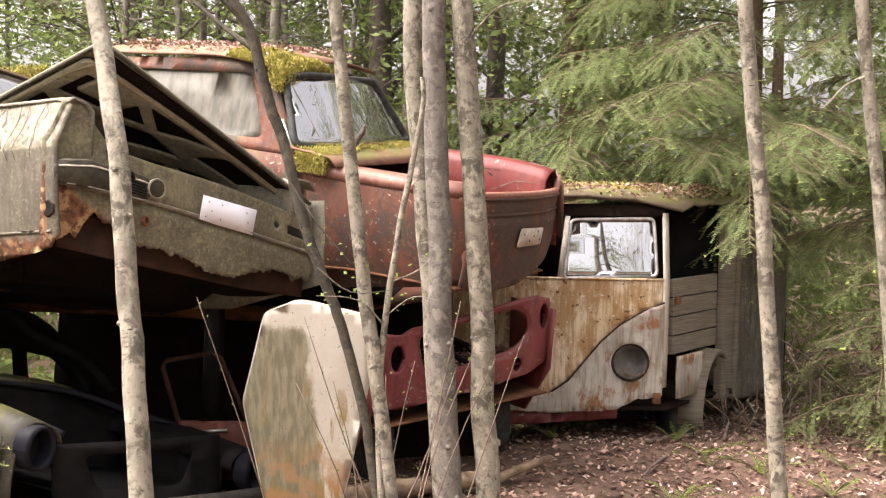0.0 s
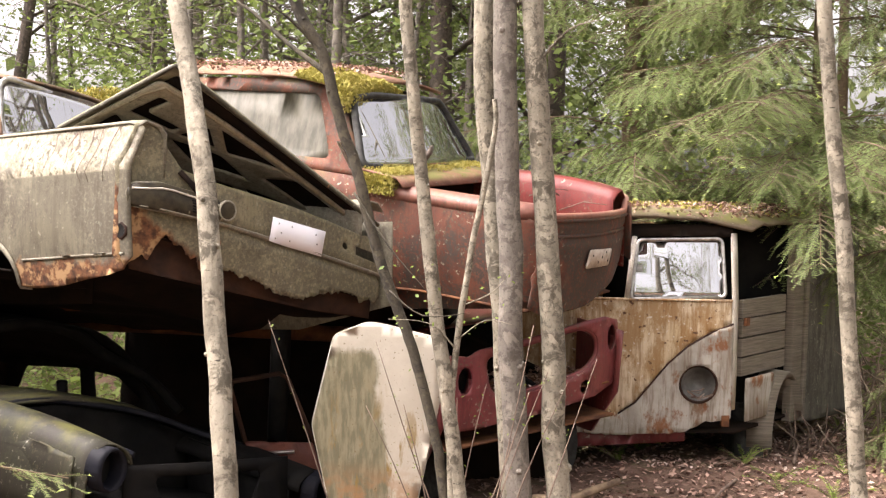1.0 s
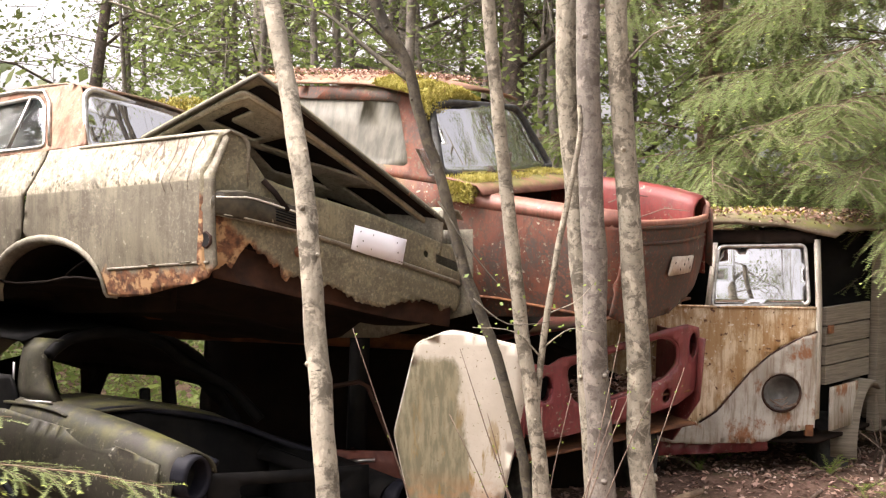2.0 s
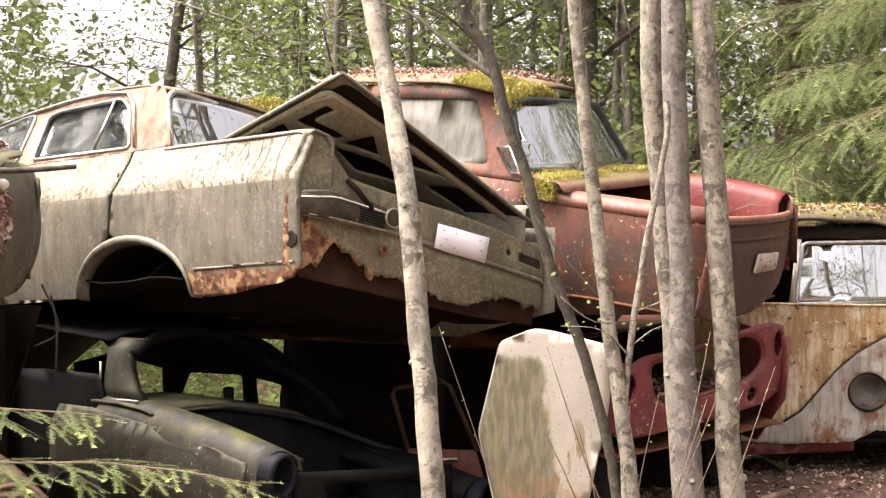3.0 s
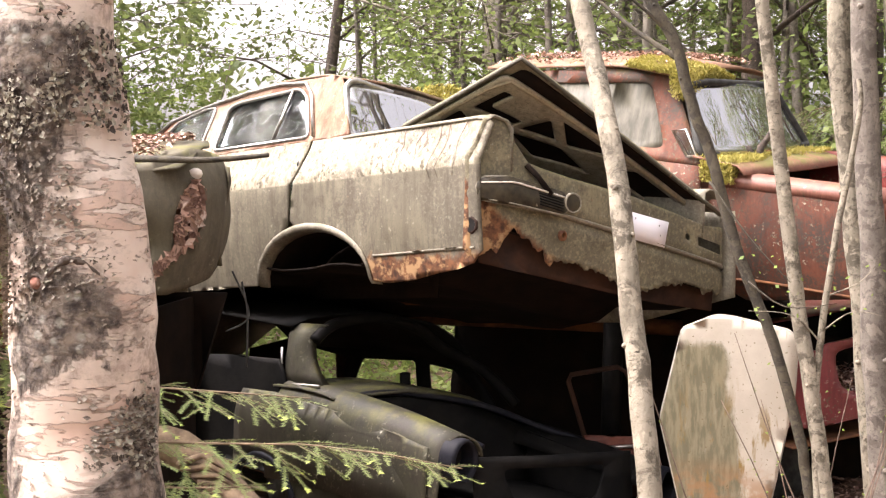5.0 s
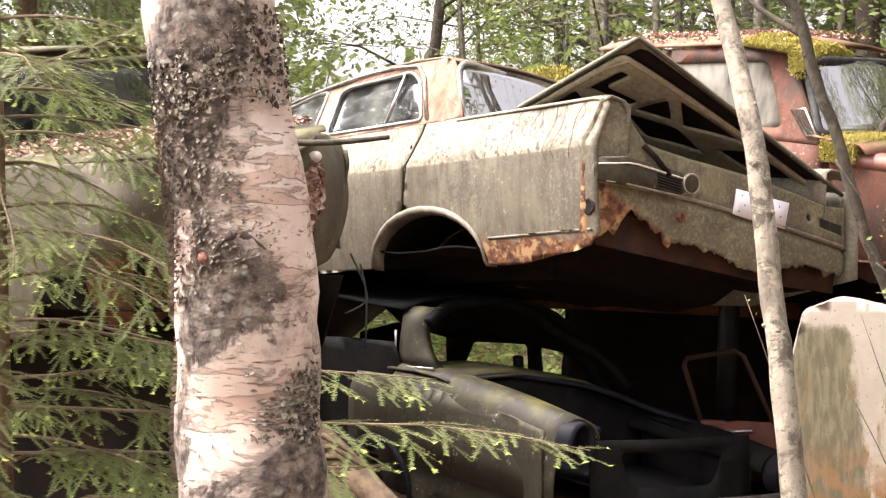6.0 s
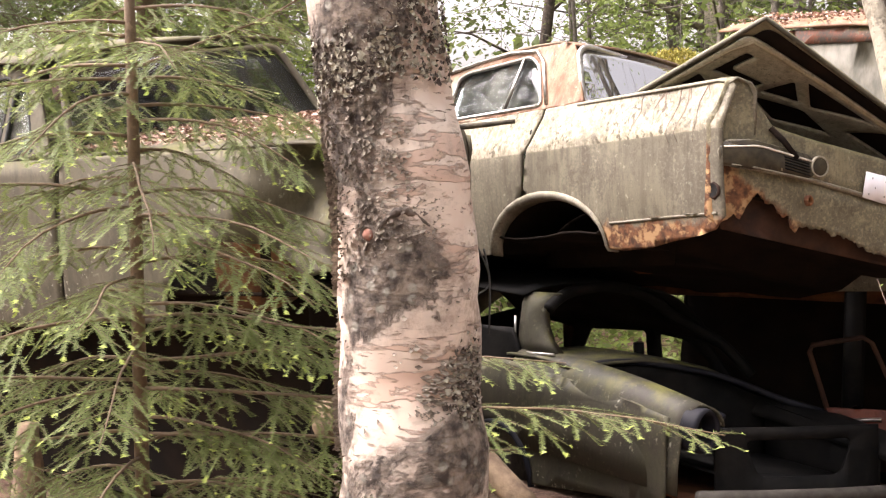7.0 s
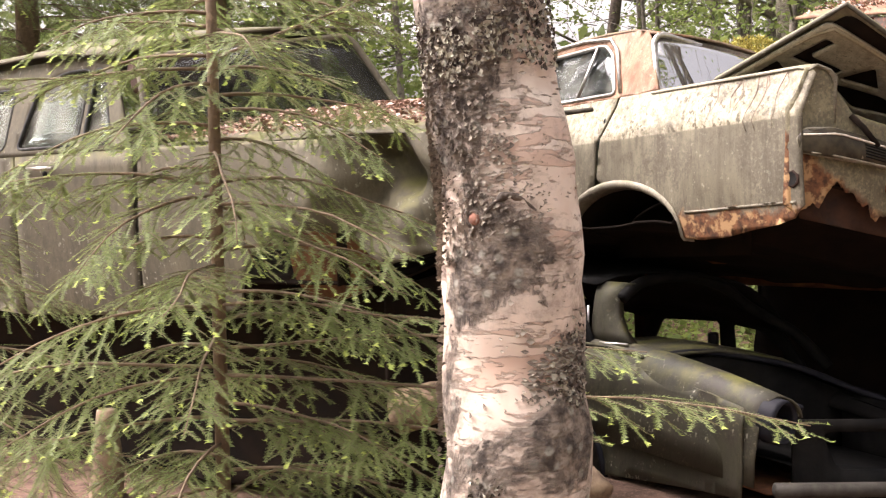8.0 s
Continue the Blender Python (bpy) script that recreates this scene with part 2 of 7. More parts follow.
def birch_bark():
    m = Nodes("old_birch_bark", 0.85).local()
    base = m.mix(m.steps(m.noise(5, 6, (1, 1, 1.4)), 0.35, 0.66), (0.55, 0.43, 0.35), (0.64, 0.56, 0.48))
    peel = m.steps(m.noise(3.6, 9, (2.2, 2.2, 9.5), 0.68, 0.4), 0.51, 0.56)
    base = m.mix(m.math("MULTIPLY", peel, 0.7), base, (0.44, 0.295, 0.225))
    base = m.mix(m.math("MULTIPLY", m.steps(m.noise(9, 9, (2, 2, 5), 0.7), 0.55, 0.62), 0.5), base, (0.34, 0.27, 0.21))
    slit = m.steps(m.noise(4.5, 6, (5.0, 5.0, 36), 0.62), 0.645, 0.69)
    base = m.mix(m.math("MULTIPLY", slit, 0.85), base, (0.10, 0.065, 0.05))
    field = m.math("ADD", m.noise(3.6, 12, (1, 1, 0.75), 0.74, 0.6), m.math("MULTIPLY", m.math("SUBTRACT", m.noise(55, 8, (1, 1, 1.6), 0.7), 0.5), 0.16))
    for centre, size, gain in (((0.045, -0.10, 1.575), 0.085, 0.20), ((0.0, -0.11, 1.52), 0.08, 0.12), ((-0.03, -0.10, 1.86), 0.12, 0.17), ((0.05, -0.10, 1.93), 0.06, 0.10), ((0.0, -0.1, 2.06), 0.13, -0.16), ((0.07, -0.08, 1.84), 0.06, -0.08), ((-0.07, -0.08, 1.76), 0.10, 0.12), ((0.10, -0.05, 1.30), 0.09, 0.14), ((0.03, -0.1, 1.40), 0.10, -0.16), ((0.05, -0.1, 1.69), 0.07, -0.12), ((0.10, -0.05, 1.80), 0.07, -0.10)):
        away = m.n.new("ShaderNodeVectorMath")
        away.operation = "DISTANCE"
        m.l.new(m.pos, away.inputs[0])
        away.inputs[1].default_value = centre
        field = m.math("ADD", field, m.math("MULTIPLY", m.steps(away.outputs["Value"], size, size * 0.25), gain))
    patch = m.steps(field, 0.535, 0.60)
    mid = m.mix(m.steps(m.noise(30, 8, (1, 1, 1.5), 0.7), 0.4, 0.62), (0.20, 0.155, 0.125), (0.46, 0.39, 0.325))
    base = m.mix(m.math("MULTIPLY", m.steps(field, 0.42, 0.53), 0.75), base, mid)
    rough = m.mix(m.steps(m.noise(42, 6), 0.35, 0.65), (0.045, 0.034, 0.028), (0.24, 0.195, 0.155))
    rough = m.mix(m.steps(m.cells(38), 0.35, 0.15), rough, (0.27, 0.255, 0.215))
    base = m.mix(patch, base, rough)
    m.put("Base Color", base)
    h = m.math("ADD", m.math("MULTIPLY", m.math("MULTIPLY", m.noise(45, 7), patch), 1.6), m.math("SUBTRACT", m.math("MULTIPLY", peel, 0.25), m.math("MULTIPLY", slit, 0.4)))
    return m.bump(h, 0.9, 0.012).mat


def young_bark(name, light, dark, band=0.5):
    m = Nodes(name, 0.85).local()
    base = m.mix(m.steps(m.noise(9, 7, (1, 1, 0.6)), 0.35, 0.66), light, tuple(c * 0.72 for c in light))
    spots = m.steps(m.math("ADD", m.noise(17, 10, (1, 1, 1.1), 0.72, 0.5), m.math("MULTIPLY", m.math("SUBTRACT", m.noise(3.2, 5), 0.5), 0.5)), 0.47, 0.60)
    base = m.mix(m.math("MULTIPLY", spots, band), base, dark)
    broad = m.steps(m.noise(5.5, 9, (1, 1, 0.7), 0.7, 0.6), 0.50, 0.57)
    base = m.mix(m.math("MULTIPLY", broad, 0.6 * band), base, tuple(0.5 * (a + b) for a, b in zip(light, dark)))
    base = m.mix(m.math("MULTIPLY", m.steps(m.noise(60, 5), 0.56, 0.64), 0.6), base, dark)
    base = m.mix(m.steps(m.noise(7, 4, (3, 3, 12)), 0.65, 0.71), base, tuple(c * 0.6 for c in dark))
    pale = m.steps(m.noise(15, 7, (1, 1, 0.8), 0.65, 0.4), 0.56, 0.62)
    base = m.mix(m.math("MULTIPLY", pale, 0.5), base, tuple(min(1, c * 1.5) for c in light))
    m.put("Base Color", base)
    return m.bump(m.noise(50, 7, (1, 1, 0.6)), 0.9, 0.009).mat


def leafy(name, colour, second, trans=0.45, rough=0.5):
    m = Nodes(name, rough, 0, 0.25)
    col = m.mix(m.island(), colour, second)
    col = m.mix(m.steps(m.noise(1.4, 3), 0.35, 0.65), col, tuple(c * 0.7 for c in colour))
    m.put("Base Color", col)
    t = m.n.new("ShaderNodeBsdfTranslucent")
    m.l.new(col, t.inputs[0])
    mixed = m.n.new("ShaderNodeMixShader")
    mixed.inputs[0].default_value = trans
    m.l.new(m.bsdf.outputs[0], mixed.inputs[1]), m.l.new(t.outputs[0], mixed.inputs[2])
    m.l.new(mixed.outputs[0], m.n["Material Output"].inputs["Surface"])
    return m.mat


def soil():
    m = Nodes("forest_soil", 0.95, 0, 0.15)
    base = m.mix(m.steps(m.noise(6, 9), 0.35, 0.65), (0.075, 0.046, 0.034), (0.17, 0.108, 0.08))
    base = m.mix(m.steps(m.noise(34, 7), 0.5, 0.64), base, (0.18, 0.115, 0.085))
    base = m.mix(m.math("MULTIPLY", m.steps(m.noise(0.9, 6), 0.52, 0.62), 0.7), base, (0.07, 0.085, 0.025))
    m.put("Base Color", base)
    return m.bump(m.noise(30, 8), 0.9, 0.02).mat


def litter_mat():
    m = Nodes("dry_leaves", 0.75, 0, 0.3)
    r = m.island()
    col = m.mix(m.steps(r, 0.1, 0.9), (0.13, 0.07, 0.052), (0.44, 0.285, 0.22))
    col = m.mix(m.steps(r, 0.88, 0.97), col, (0.50, 0.40, 0.34))
    m.put("Base Color", col)
    return m.mat


def moss_mat():
    m = Nodes("yellow_moss", 0.95, 0, 0.1)
    m.put("Base Color", m.mix(m.island(), (0.25, 0.22, 0.045), (0.50, 0.45, 0.15)))
    return m.mat


bus_cream, bus_low, slab_mat = bus_paint(), lower_paint(), slab_paint()
boards_mat, soil_mat, litter, moss = weathered_boards(), soil(), litter_mat(), moss_mat()
clear_glass = glass("dusty_glass", dirt=0.14)
grime_glass = plain("grime_filmed_glass", (0.058, 0.055, 0.042), (0.125, 0.117, 0.092), 5, 0.6, 0, 0.05, 0.25, (5, 5, 0.5))
side_glass = glass("grimy_side_glass", (0.5, 0.54, 0.48), 0.08, 0.5, 1.22)
sky_glass = mirror_glass("old_windscreen_glass", 0.2)
birch_mat = birch_bark()
pole_bark = young_bark("pale_sapling_bark", (0.265, 0.235, 0.178), (0.075, 0.064, 0.045), 1.0)
grey_bark = young_bark("grey_alder_bark", (0.20, 0.175, 0.145), (0.07, 0.058, 0.047), 0.8)
dark_bark = young_bark("dark_bark", (0.13, 0.10, 0.08), (0.045, 0.036, 0.03), 0.7)
mossy_bark = young_bark("dark_mossy_bark", (0.066, 0.055, 0.036), (0.022, 0.019, 0.014), 0.8)
spruce_bark = young_bark("spruce_bark", (0.185, 0.13, 0.085), (0.11, 0.075, 0.05), 0.6)
needle = leafy("spruce_needles", (0.225, 0.275, 0.095), (0.125, 0.17, 0.065), 0.42)
needle_tip = leafy("spruce_shoots", (0.46, 0.54, 0.14), (0.36, 0.45, 0.11), 0.4)
far_needle = leafy("bright_needles", (0.265, 0.33, 0.12), (0.12, 0.17, 0.062), 0.48)
leaf_green = leafy("spring_leaves", (0.27, 0.36, 0.075), (0.13, 0.20, 0.045), 0.55)
leaf_mid = leafy("undergrowth_leaves", (0.225, 0.285, 0.085), (0.10, 0.145, 0.045), 0.5)
leaf_dim = leafy("shaded_leaves", (0.19, 0.225, 0.08), (0.09, 0.125, 0.045), 0.5)
rot_wood = plain("rotten_wood", (0.27, 0.195, 0.125), (0.09, 0.06, 0.042), 12, 0.9, 0, 0.7)
twig_mat = plain("dry_twigs", (0.20, 0.145, 0.11), (0.10, 0.07, 0.055), 20, 0.9)

# ---------------------------------------------------------------- building helpers


class Place:
    """A slanting frame of a wreck: a across, b along, c up."""

    def __init__(self, o, u, v, w=(0, 0, 1)):
        self.o, self.u, self.v, self.w = Vector(o), Vector(u), Vector(v), Vector(w)

    def at(self, a, b, c):
        return self.o + self.u * a + self.v * b + self.w * c


def thing(name, base, label, category, group="", kind=""):
    ob = new(name)
    ob.location = base
    ob.empty_display_size = 0.1
    return tagged(ob, label, category, group, kind)


def base_of(parent):
    p = Vector((0, 0, 0))
    while parent:
        p += parent.location
        parent = parent.parent
    return p


def mesh_of(name, verts, faces, materials, smooth=True, slots=None):
    me = bpy.data.meshes.new(name)
    me.from_pydata([tuple(v) for v in verts], [], faces)
    for m in materials if isinstance(materials, (list, tuple)) else [materials]:
        me.materials.append(m)
    if smooth:
        me.polygons.foreach_set("use_smooth", [True] * len(me.polygons))
    if slots is not None:
        me.polygons.foreach_set("material_index", slots)
    me.update()
    return me


def part(name, data, material, parent, label="", thick=0.0, bevel=0.0, smooth=True):
    """One mesh object under a thing or a part; data: (verts in world metres, faces)."""
    verts, faces = data
    base = base_of(parent)
    ob = new(name, mesh_of(name, [Vector(v) - base for v in verts], faces, material, smooth))
    ob.parent = parent
    if thick:
        mod = ob.modifiers.new("thickness", "SOLIDIFY")
        mod.thickness, mod.offset = thick, 0.0
    if bevel:
        mod = ob.modifiers.new("edges", "BEVEL")
        mod.width, mod.segments, mod.limit_method = bevel, 2, "ANGLE"
    return tagged(ob, label)


def inside(p, poly):
    x, y = p
    hit = False
    j = len(poly) - 1
    for i in range(len(poly)):
        xi, yi = poly[i]
        xj, yj = poly[j]
        if (yi > y) != (yj > y) and x < (xj - xi) * (y - yi) / (yj - yi) + xi:
            hit = not hit
        j = i
    return hit


def dense(poly, step):
    out = []
    for (x0, y0), (x1, y1) in zip(poly, poly[1:] + poly[:1]):
        n = max(1, int(math.hypot(x1 - x0, y1 - y0) / step))
        out += [(x0 + (x1 - x0) * i / n, y0 + (y1 - y0) * i / n) for i in range(n)]
    return out


def rounded(poly, r, n=4):
    """A polygon with rounded corners."""
    out = []
    for i, p in enumerate(poly):
        a, c = Vector(poly[i - 1]), Vector(poly[(i + 1) % len(poly)])
        p = Vector(p)
        u, w = a - p, c - p
        k = min(r, u.length * 0.45, w.length * 0.45)
        s, e = p + u.normalized() * k, p + w.normalized() * k
        for j in range(n + 1):
            t = j / n
            out.append(tuple(s * (1 - t) ** 2 + p * 2 * t * (1 - t) + e * t * t))
    return out


def arc(cx, cy, rx, ry, a0, a1, n=14):
    return [(cx + rx * math.cos(radians(a0 + (a1 - a0) * i / n)), cy + ry * math.sin(radians(a0 + (a1 - a0) * i / n))) for i in range(n + 1)]


def sheet(outline, put, holes=(), step=0.05):
    """A triangulated sheet: an outline with holes on a plan (p, q), laid out in space by put(p, q)."""
    rings = [dense(outline, step)] + [dense(list(h), step) for h in holes]
    pts, edges = [], []
    for ring in rings:
        k = len(pts)
        pts += ring
        edges += [(k + i, k + (i + 1) % len(ring)) for i in range(len(ring))]
    xs, ys = [p[0] for p in rings[0]], [p[1] for p in rings[0]]
    for i in range(int((max(xs) - min(xs)) / step) + 1):
        for j in range(int((max(ys) - min(ys)) / step) + 1):
            p = (min(xs) + (i + 0.5) * step, min(ys) + (j + 0.5) * step)
            if inside(p, rings[0]) and not any(inside(p, h) for h in rings[1:]):
                pts.append(p)
    res = delaunay_2d_cdt([Vector(p) for p in pts], edges, [], 0, 1e-5)
    verts = res[0]
    faces = []
    for f in res[2]:
        c = (sum(verts[i][0] for i in f) / len(f), sum(verts[i][1] for i in f) / len(f))
        if inside(c, rings[0]) and not any(inside(c, h) for h in rings[1:]):
            faces.append(tuple(f))
    return [put(v[0], v[1]) for v in verts], faces


def loft(rows, closed=False):
    """A skin over rows of points."""
    n = len(rows[0])
    verts = [p for r in rows for p in r]
    faces = []
    for i in range(len(rows) - 1):
        for j in range(n if closed else n - 1):
            k = (j + 1) % n
            faces.append((i * n + j, i * n + k, (i + 1) * n + k, (i + 1) * n + j))
    return verts, faces


def tube(points, radii, sides=8, caps=True, wobble=0.0, seed=0):
    """A tapered tube along points."""
    rnd = random.Random(seed)
    pts = [Vector(p) for p in points]
    rows = []
    side = Vector((1, 0, 0))
    for i, p in enumerate(pts):
        d = (pts[min(i + 1, len(pts) - 1)] - pts[max(i - 1, 0)]).normalized()
        side = (side - d * side.dot(d))
        side = side.normalized() if side.length > 1e-4 else d.orthogonal().normalized()
        up = d.cross(side)
        r = radii[i] if isinstance(radii, (list, tuple)) else radii
        rows.append([p + (side * math.cos(2 * math.pi * j / sides) + up * math.sin(2 * math.pi * j / sides)) * r * (1 + wobble * (rnd.random() - 0.5)) for j in range(sides)])
    verts, faces = loft(rows, True)
    if caps:
        faces += [tuple(reversed(range(sides))), tuple(range(len(verts) - sides, len(verts)))]
    return verts, faces


def smooth_path(pts, n=4):
    """More points along a bent line."""
    out = []
    P_ = [Vector(p) for p in pts]
    for i in range(len(P_) - 1):
        p0, p1, p2, p3 = P_[max(i - 1, 0)], P_[i], P_[i + 1], P_[min(i + 2, len(P_) - 1)]
        for k in range(n):
            t = k / n
            out.append(0.5 * ((2 * p1) + (p2 - p0) * t + (2 * p0 - 5 * p1 + 4 * p2 - p3) * t * t + (3 * p1 - p0 - 3 * p2 + p3) * t ** 3))
    return out + [P_[-1]]


def ring(centre, normal, outer, inner, depth, n=20, squash=1.0):
    """A rounded ring, such as a lamp rim."""
    normal = Vector(normal).normalized()
    s = normal.cross(Vector((0, 0, 1))).normalized()
    u = s.cross(normal)
    rows = []
    for i in range(n + 1):
        a = 2 * math.pi * i / n
        d = s * math.cos(a) + u * math.sin(a) * squash
        c = Vector(centre)
        rows.append([c + d * outer - normal * depth, c + d * outer, c + d * (outer + inner) / 2 + normal * depth * 0.4, c + d * inner, c + d * inner - normal * depth])
    return loft(rows)


def disc(centre, normal, r, bulge=0.0, n=18, squash=1.0, rings=3):
    normal = Vector(normal).normalized()
    s = normal.cross(Vector((0, 0, 1))).normalized()
    u = s.cross(normal)
    verts, faces = [Vector(centre) + normal * bulge], []
    for k in range(1, rings + 1):
        for i in range(n):
            a = 2 * math.pi * i / n
            f = k / rings
            verts.append(Vector(centre) + (s * math.cos(a) + u * math.sin(a) * squash) * r * f + normal * bulge * (1 - f * f))
    for i in range(n):
        faces.append((0, 1 + i, 1 + (i + 1) % n))
    for k in range(rings - 1):
        for i in range(n):
            b0, b1 = 1 + k * n, 1 + (k + 1) * n
            faces.append((b0 + i, b1 + i, b1 + (i + 1) % n, b0 + (i + 1) % n))
    return verts, faces


def block(p0, ux, uy, uz):
    """A box from a corner and three edges."""
    p0, ux, uy, uz = Vector(p0), Vector(ux), Vector(uy), Vector(uz)
    v = [p0 + ux * i + uy * j + uz * k for k in (0, 1) for j in (0, 1) for i in (0, 1)]
    return v, [(0, 2, 3, 1), (4, 5, 7, 6), (0, 1, 5, 4), (1, 3, 7, 5), (3, 2, 6, 7), (2, 0, 4, 6)]


def join(*datas):
    verts, faces = [], []
    for v, f in datas:
        k = len(verts)
        verts += v
        faces += [tuple(i + k for i in q) for q in f]
    return verts, faces


def ripple(p, size, freq):
    return noise.noise(Vector(p) * freq) * size


# ---------------------------------------------------------------- ground


def ground_z(x, y):
    z = -0.06 + 0.05 * noise.noise(Vector((x * 0.5, y * 0.5, 0))) + 0.02 * noise.noise(Vector((x * 2.1, y * 2.1, 3)))
    z += 0.10 * max(0.0, min(1.0, (1.5 - x) / 3))
    z += 0.20 * max(0.0, min(1.0, (x + 0.5) / 1.5)) * max(0.0, min(1.0, (y - 6.2) / 1.6))
    far = max(0.0, y - 11)
    return z + 0.05 * min(far, 20)


axis = [-220, -120, -60, -30, -18] + [-12 + 0.22 * i for i in range(110)] + [14, 18, 30, 60, 120, 220]
axis_y = [-220, -120, -60, -30, -14, -8, -4, -1] + [0.5 + 0.22 * i for i in range(70)] + [17, 19, 22, 26, 32, 60, 120, 220]
gv = [(x, y, ground_z(x, y)) for y in axis_y for x in axis]
gn = len(axis)
gf = [(j * gn + i, j * gn + i + 1, (j + 1) * gn + i + 1, (j + 1) * gn + i) for j in range(len(axis_y) - 1) for i in range(gn - 1)]
ground = new("ground", mesh_of("ground", gv, gf, soil_mat))
tagged(ground, "brown forest soil under dry leaves and moss", "ground", kind="structure")


def scatter_leaves(name, spots, size, label, material, flat=0.5, seed=3):
    """Dry curled leaves as small bent quads at (place, up) spots."""
    rnd = random.Random(seed)
    verts, faces = [], []
    for p, nrm in spots:
        s = size * rnd.uniform(0.5, 1.2)
        n = (Vector(nrm) + Vector((rnd.gauss(0, flat), rnd.gauss(0, flat), 0))).normalized()
        a = n.orthogonal().normalized()
        a.rotate(Matrix.Rotation(rnd.uniform(0, 6.28), 3, n))
        b = n.cross(a)
        k = len(verts)
        c = Vector(p) + n * rnd.uniform(0.002, 0.012)
        lift = n * s * rnd.uniform(0.1, 0.35)
        verts += [c - a * s, c - b * s * 0.5 + lift, c + a * s, c + b * s * 0.5 + lift * 0.6]
        faces += [(k, k + 1, k + 2), (k, k + 2, k + 3)]
    ob = new(name, mesh_of(name, verts, faces, material, False))
    return tagged(ob, label, "leaves", kind="stuff")


rl = random.Random(11)
spots = []
for i in range(42000):
    x, y = rl.uniform(-1.0, 6.5), 4.6 + 8.4 * rl.random() ** 1.3
    spots.append(((x, y, ground_z(x, y)), (0, 0, 1)))
scatter_leaves("leaf_litter", spots, 0.023, "dry brown leaves lying on the forest soil", litter)

dark_rust = plain("dark_rust", (0.022, 0.012, 0.009), (0.06, 0.027, 0.015), 7, 0.95, 0, 0.6)

# ---------------------------------------------------------------- grey sedan on top of the stack

S = Place((-1.70, 5.62, 1.79), (0.743, 0.669, -0.265), (-0.866, 0.5, -0.062))


def sedan_side(b, c):
    """The left flank: bulged, with a sharp shoulder crease, leaning in above the belt."""
    if c > 0.33:
        a = 0.10 + (c - 0.33) * 0.36
    elif c > 0.08:
        a = 0.10 * (c - 0.08) / 0.25
    else:
        a = 0.012 + 0.30 * max(0.0, -c - 0.1) ** 2
    if b < 0.04:
        a += 8 * (0.04 - b) ** 2
    p = S.at(a, b, c)
    return p + S.u * ripple(p, 0.006, 3.5)


def right_side(b, c):
    a = 1.53 - (0.06 + (c - 0.33) * 0.42 if c > 0.33 else 0.03 * abs(c))
    return S.at(a, b, c)


def jag(poly, size, seed):
    """Rust-eaten edge."""
    rnd = random.Random(seed)
    return [(x + rnd.uniform(-size, size) * 0.4, y + rnd.uniform(-size, size)) for x, y in poly]


sedan = thing("sedan", (-2.6, 6.6, 1.2), "grey-green rusted saloon with raised boot lid lying tilted on other wrecks", "car")
arch = arc(1.17, -0.42, 0.44, 0.275, 0, 180)
arch_rear = [p for p in reversed(arch)]
rear_arc = [p for p in arch_rear if p[0] <= 1.31]
front_arc = [p for p in arch_rear if p[0] >= 1.33]
quarter = [(0.0, 0.29), (0.03, 0.318), (0.5, 0.327), (0.82, 0.335), (1.255, 0.335), (1.25, 0.28), (1.27, 0.134), (1.305, 0.03), (1.32, -0.10)] + list(reversed(rear_arc)) + \
    [(0.71, -0.425), (0.62, -0.435), (0.45, -0.425), (0.3, -0.40), (0.16, -0.385), (0.05, -0.36), (0.0, -0.30)]
# The crown line lightens the shoulder for lichen and for its brighter light.
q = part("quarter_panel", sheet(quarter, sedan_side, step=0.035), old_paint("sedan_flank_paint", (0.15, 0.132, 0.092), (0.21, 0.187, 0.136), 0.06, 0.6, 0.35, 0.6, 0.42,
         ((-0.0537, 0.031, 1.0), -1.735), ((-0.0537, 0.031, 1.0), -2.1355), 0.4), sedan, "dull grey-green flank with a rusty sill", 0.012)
lower_strip = [(0.70, -0.30), (0.36, -0.292), (0.03, -0.285), (0.03, -0.297), (0.36, -0.304), (0.70, -0.312)]
part("trim_strip", sheet(lower_strip, lambda b, c: sedan_side(b, c) - S.u * 0.008, step=0.04), grey_paint, q, "", 0.006)
rear_door = [(1.277, 0.335), (1.27, 0.28), (1.29, 0.134), (1.325, 0.03), (1.338, -0.10)] + front_arc + [(1.64, -0.43), (2.28, -0.45), (2.30, 0.33)]
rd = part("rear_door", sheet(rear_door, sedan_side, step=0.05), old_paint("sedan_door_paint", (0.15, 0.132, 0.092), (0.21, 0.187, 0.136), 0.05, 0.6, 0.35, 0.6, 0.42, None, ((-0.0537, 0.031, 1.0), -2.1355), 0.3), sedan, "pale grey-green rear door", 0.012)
part("front_door", sheet([(2.315, 0.33), (2.295, -0.45), (3.2, -0.47), (3.25, 0.31)], sedan_side, step=0.1), grey_paint, sedan, "", 0.012)
part("front_wing", sheet([(3.265, 0.31), (3.215, -0.47), (3.35, -0.46)] + arc(3.65, -0.45, 0.32, 0.27, 180, 0, 8) + [(4.05, -0.45), (4.1, 0.15), (3.9, 0.22)], sedan_side, step=0.1), grey_paint, sedan, "", 0.012)
lip = [sedan_side(b, c) for b, c in arch_rear]
part("wheel_arch_lip", loft([[p - S.u * 0.012 + S.w * 0.02, p - S.u * 0.022, p - S.u * 0.008 - S.w * 0.018, p + S.u * 0.05 - S.w * 0.01] for p in lip]), grey_paint, sedan, "", 0.006)
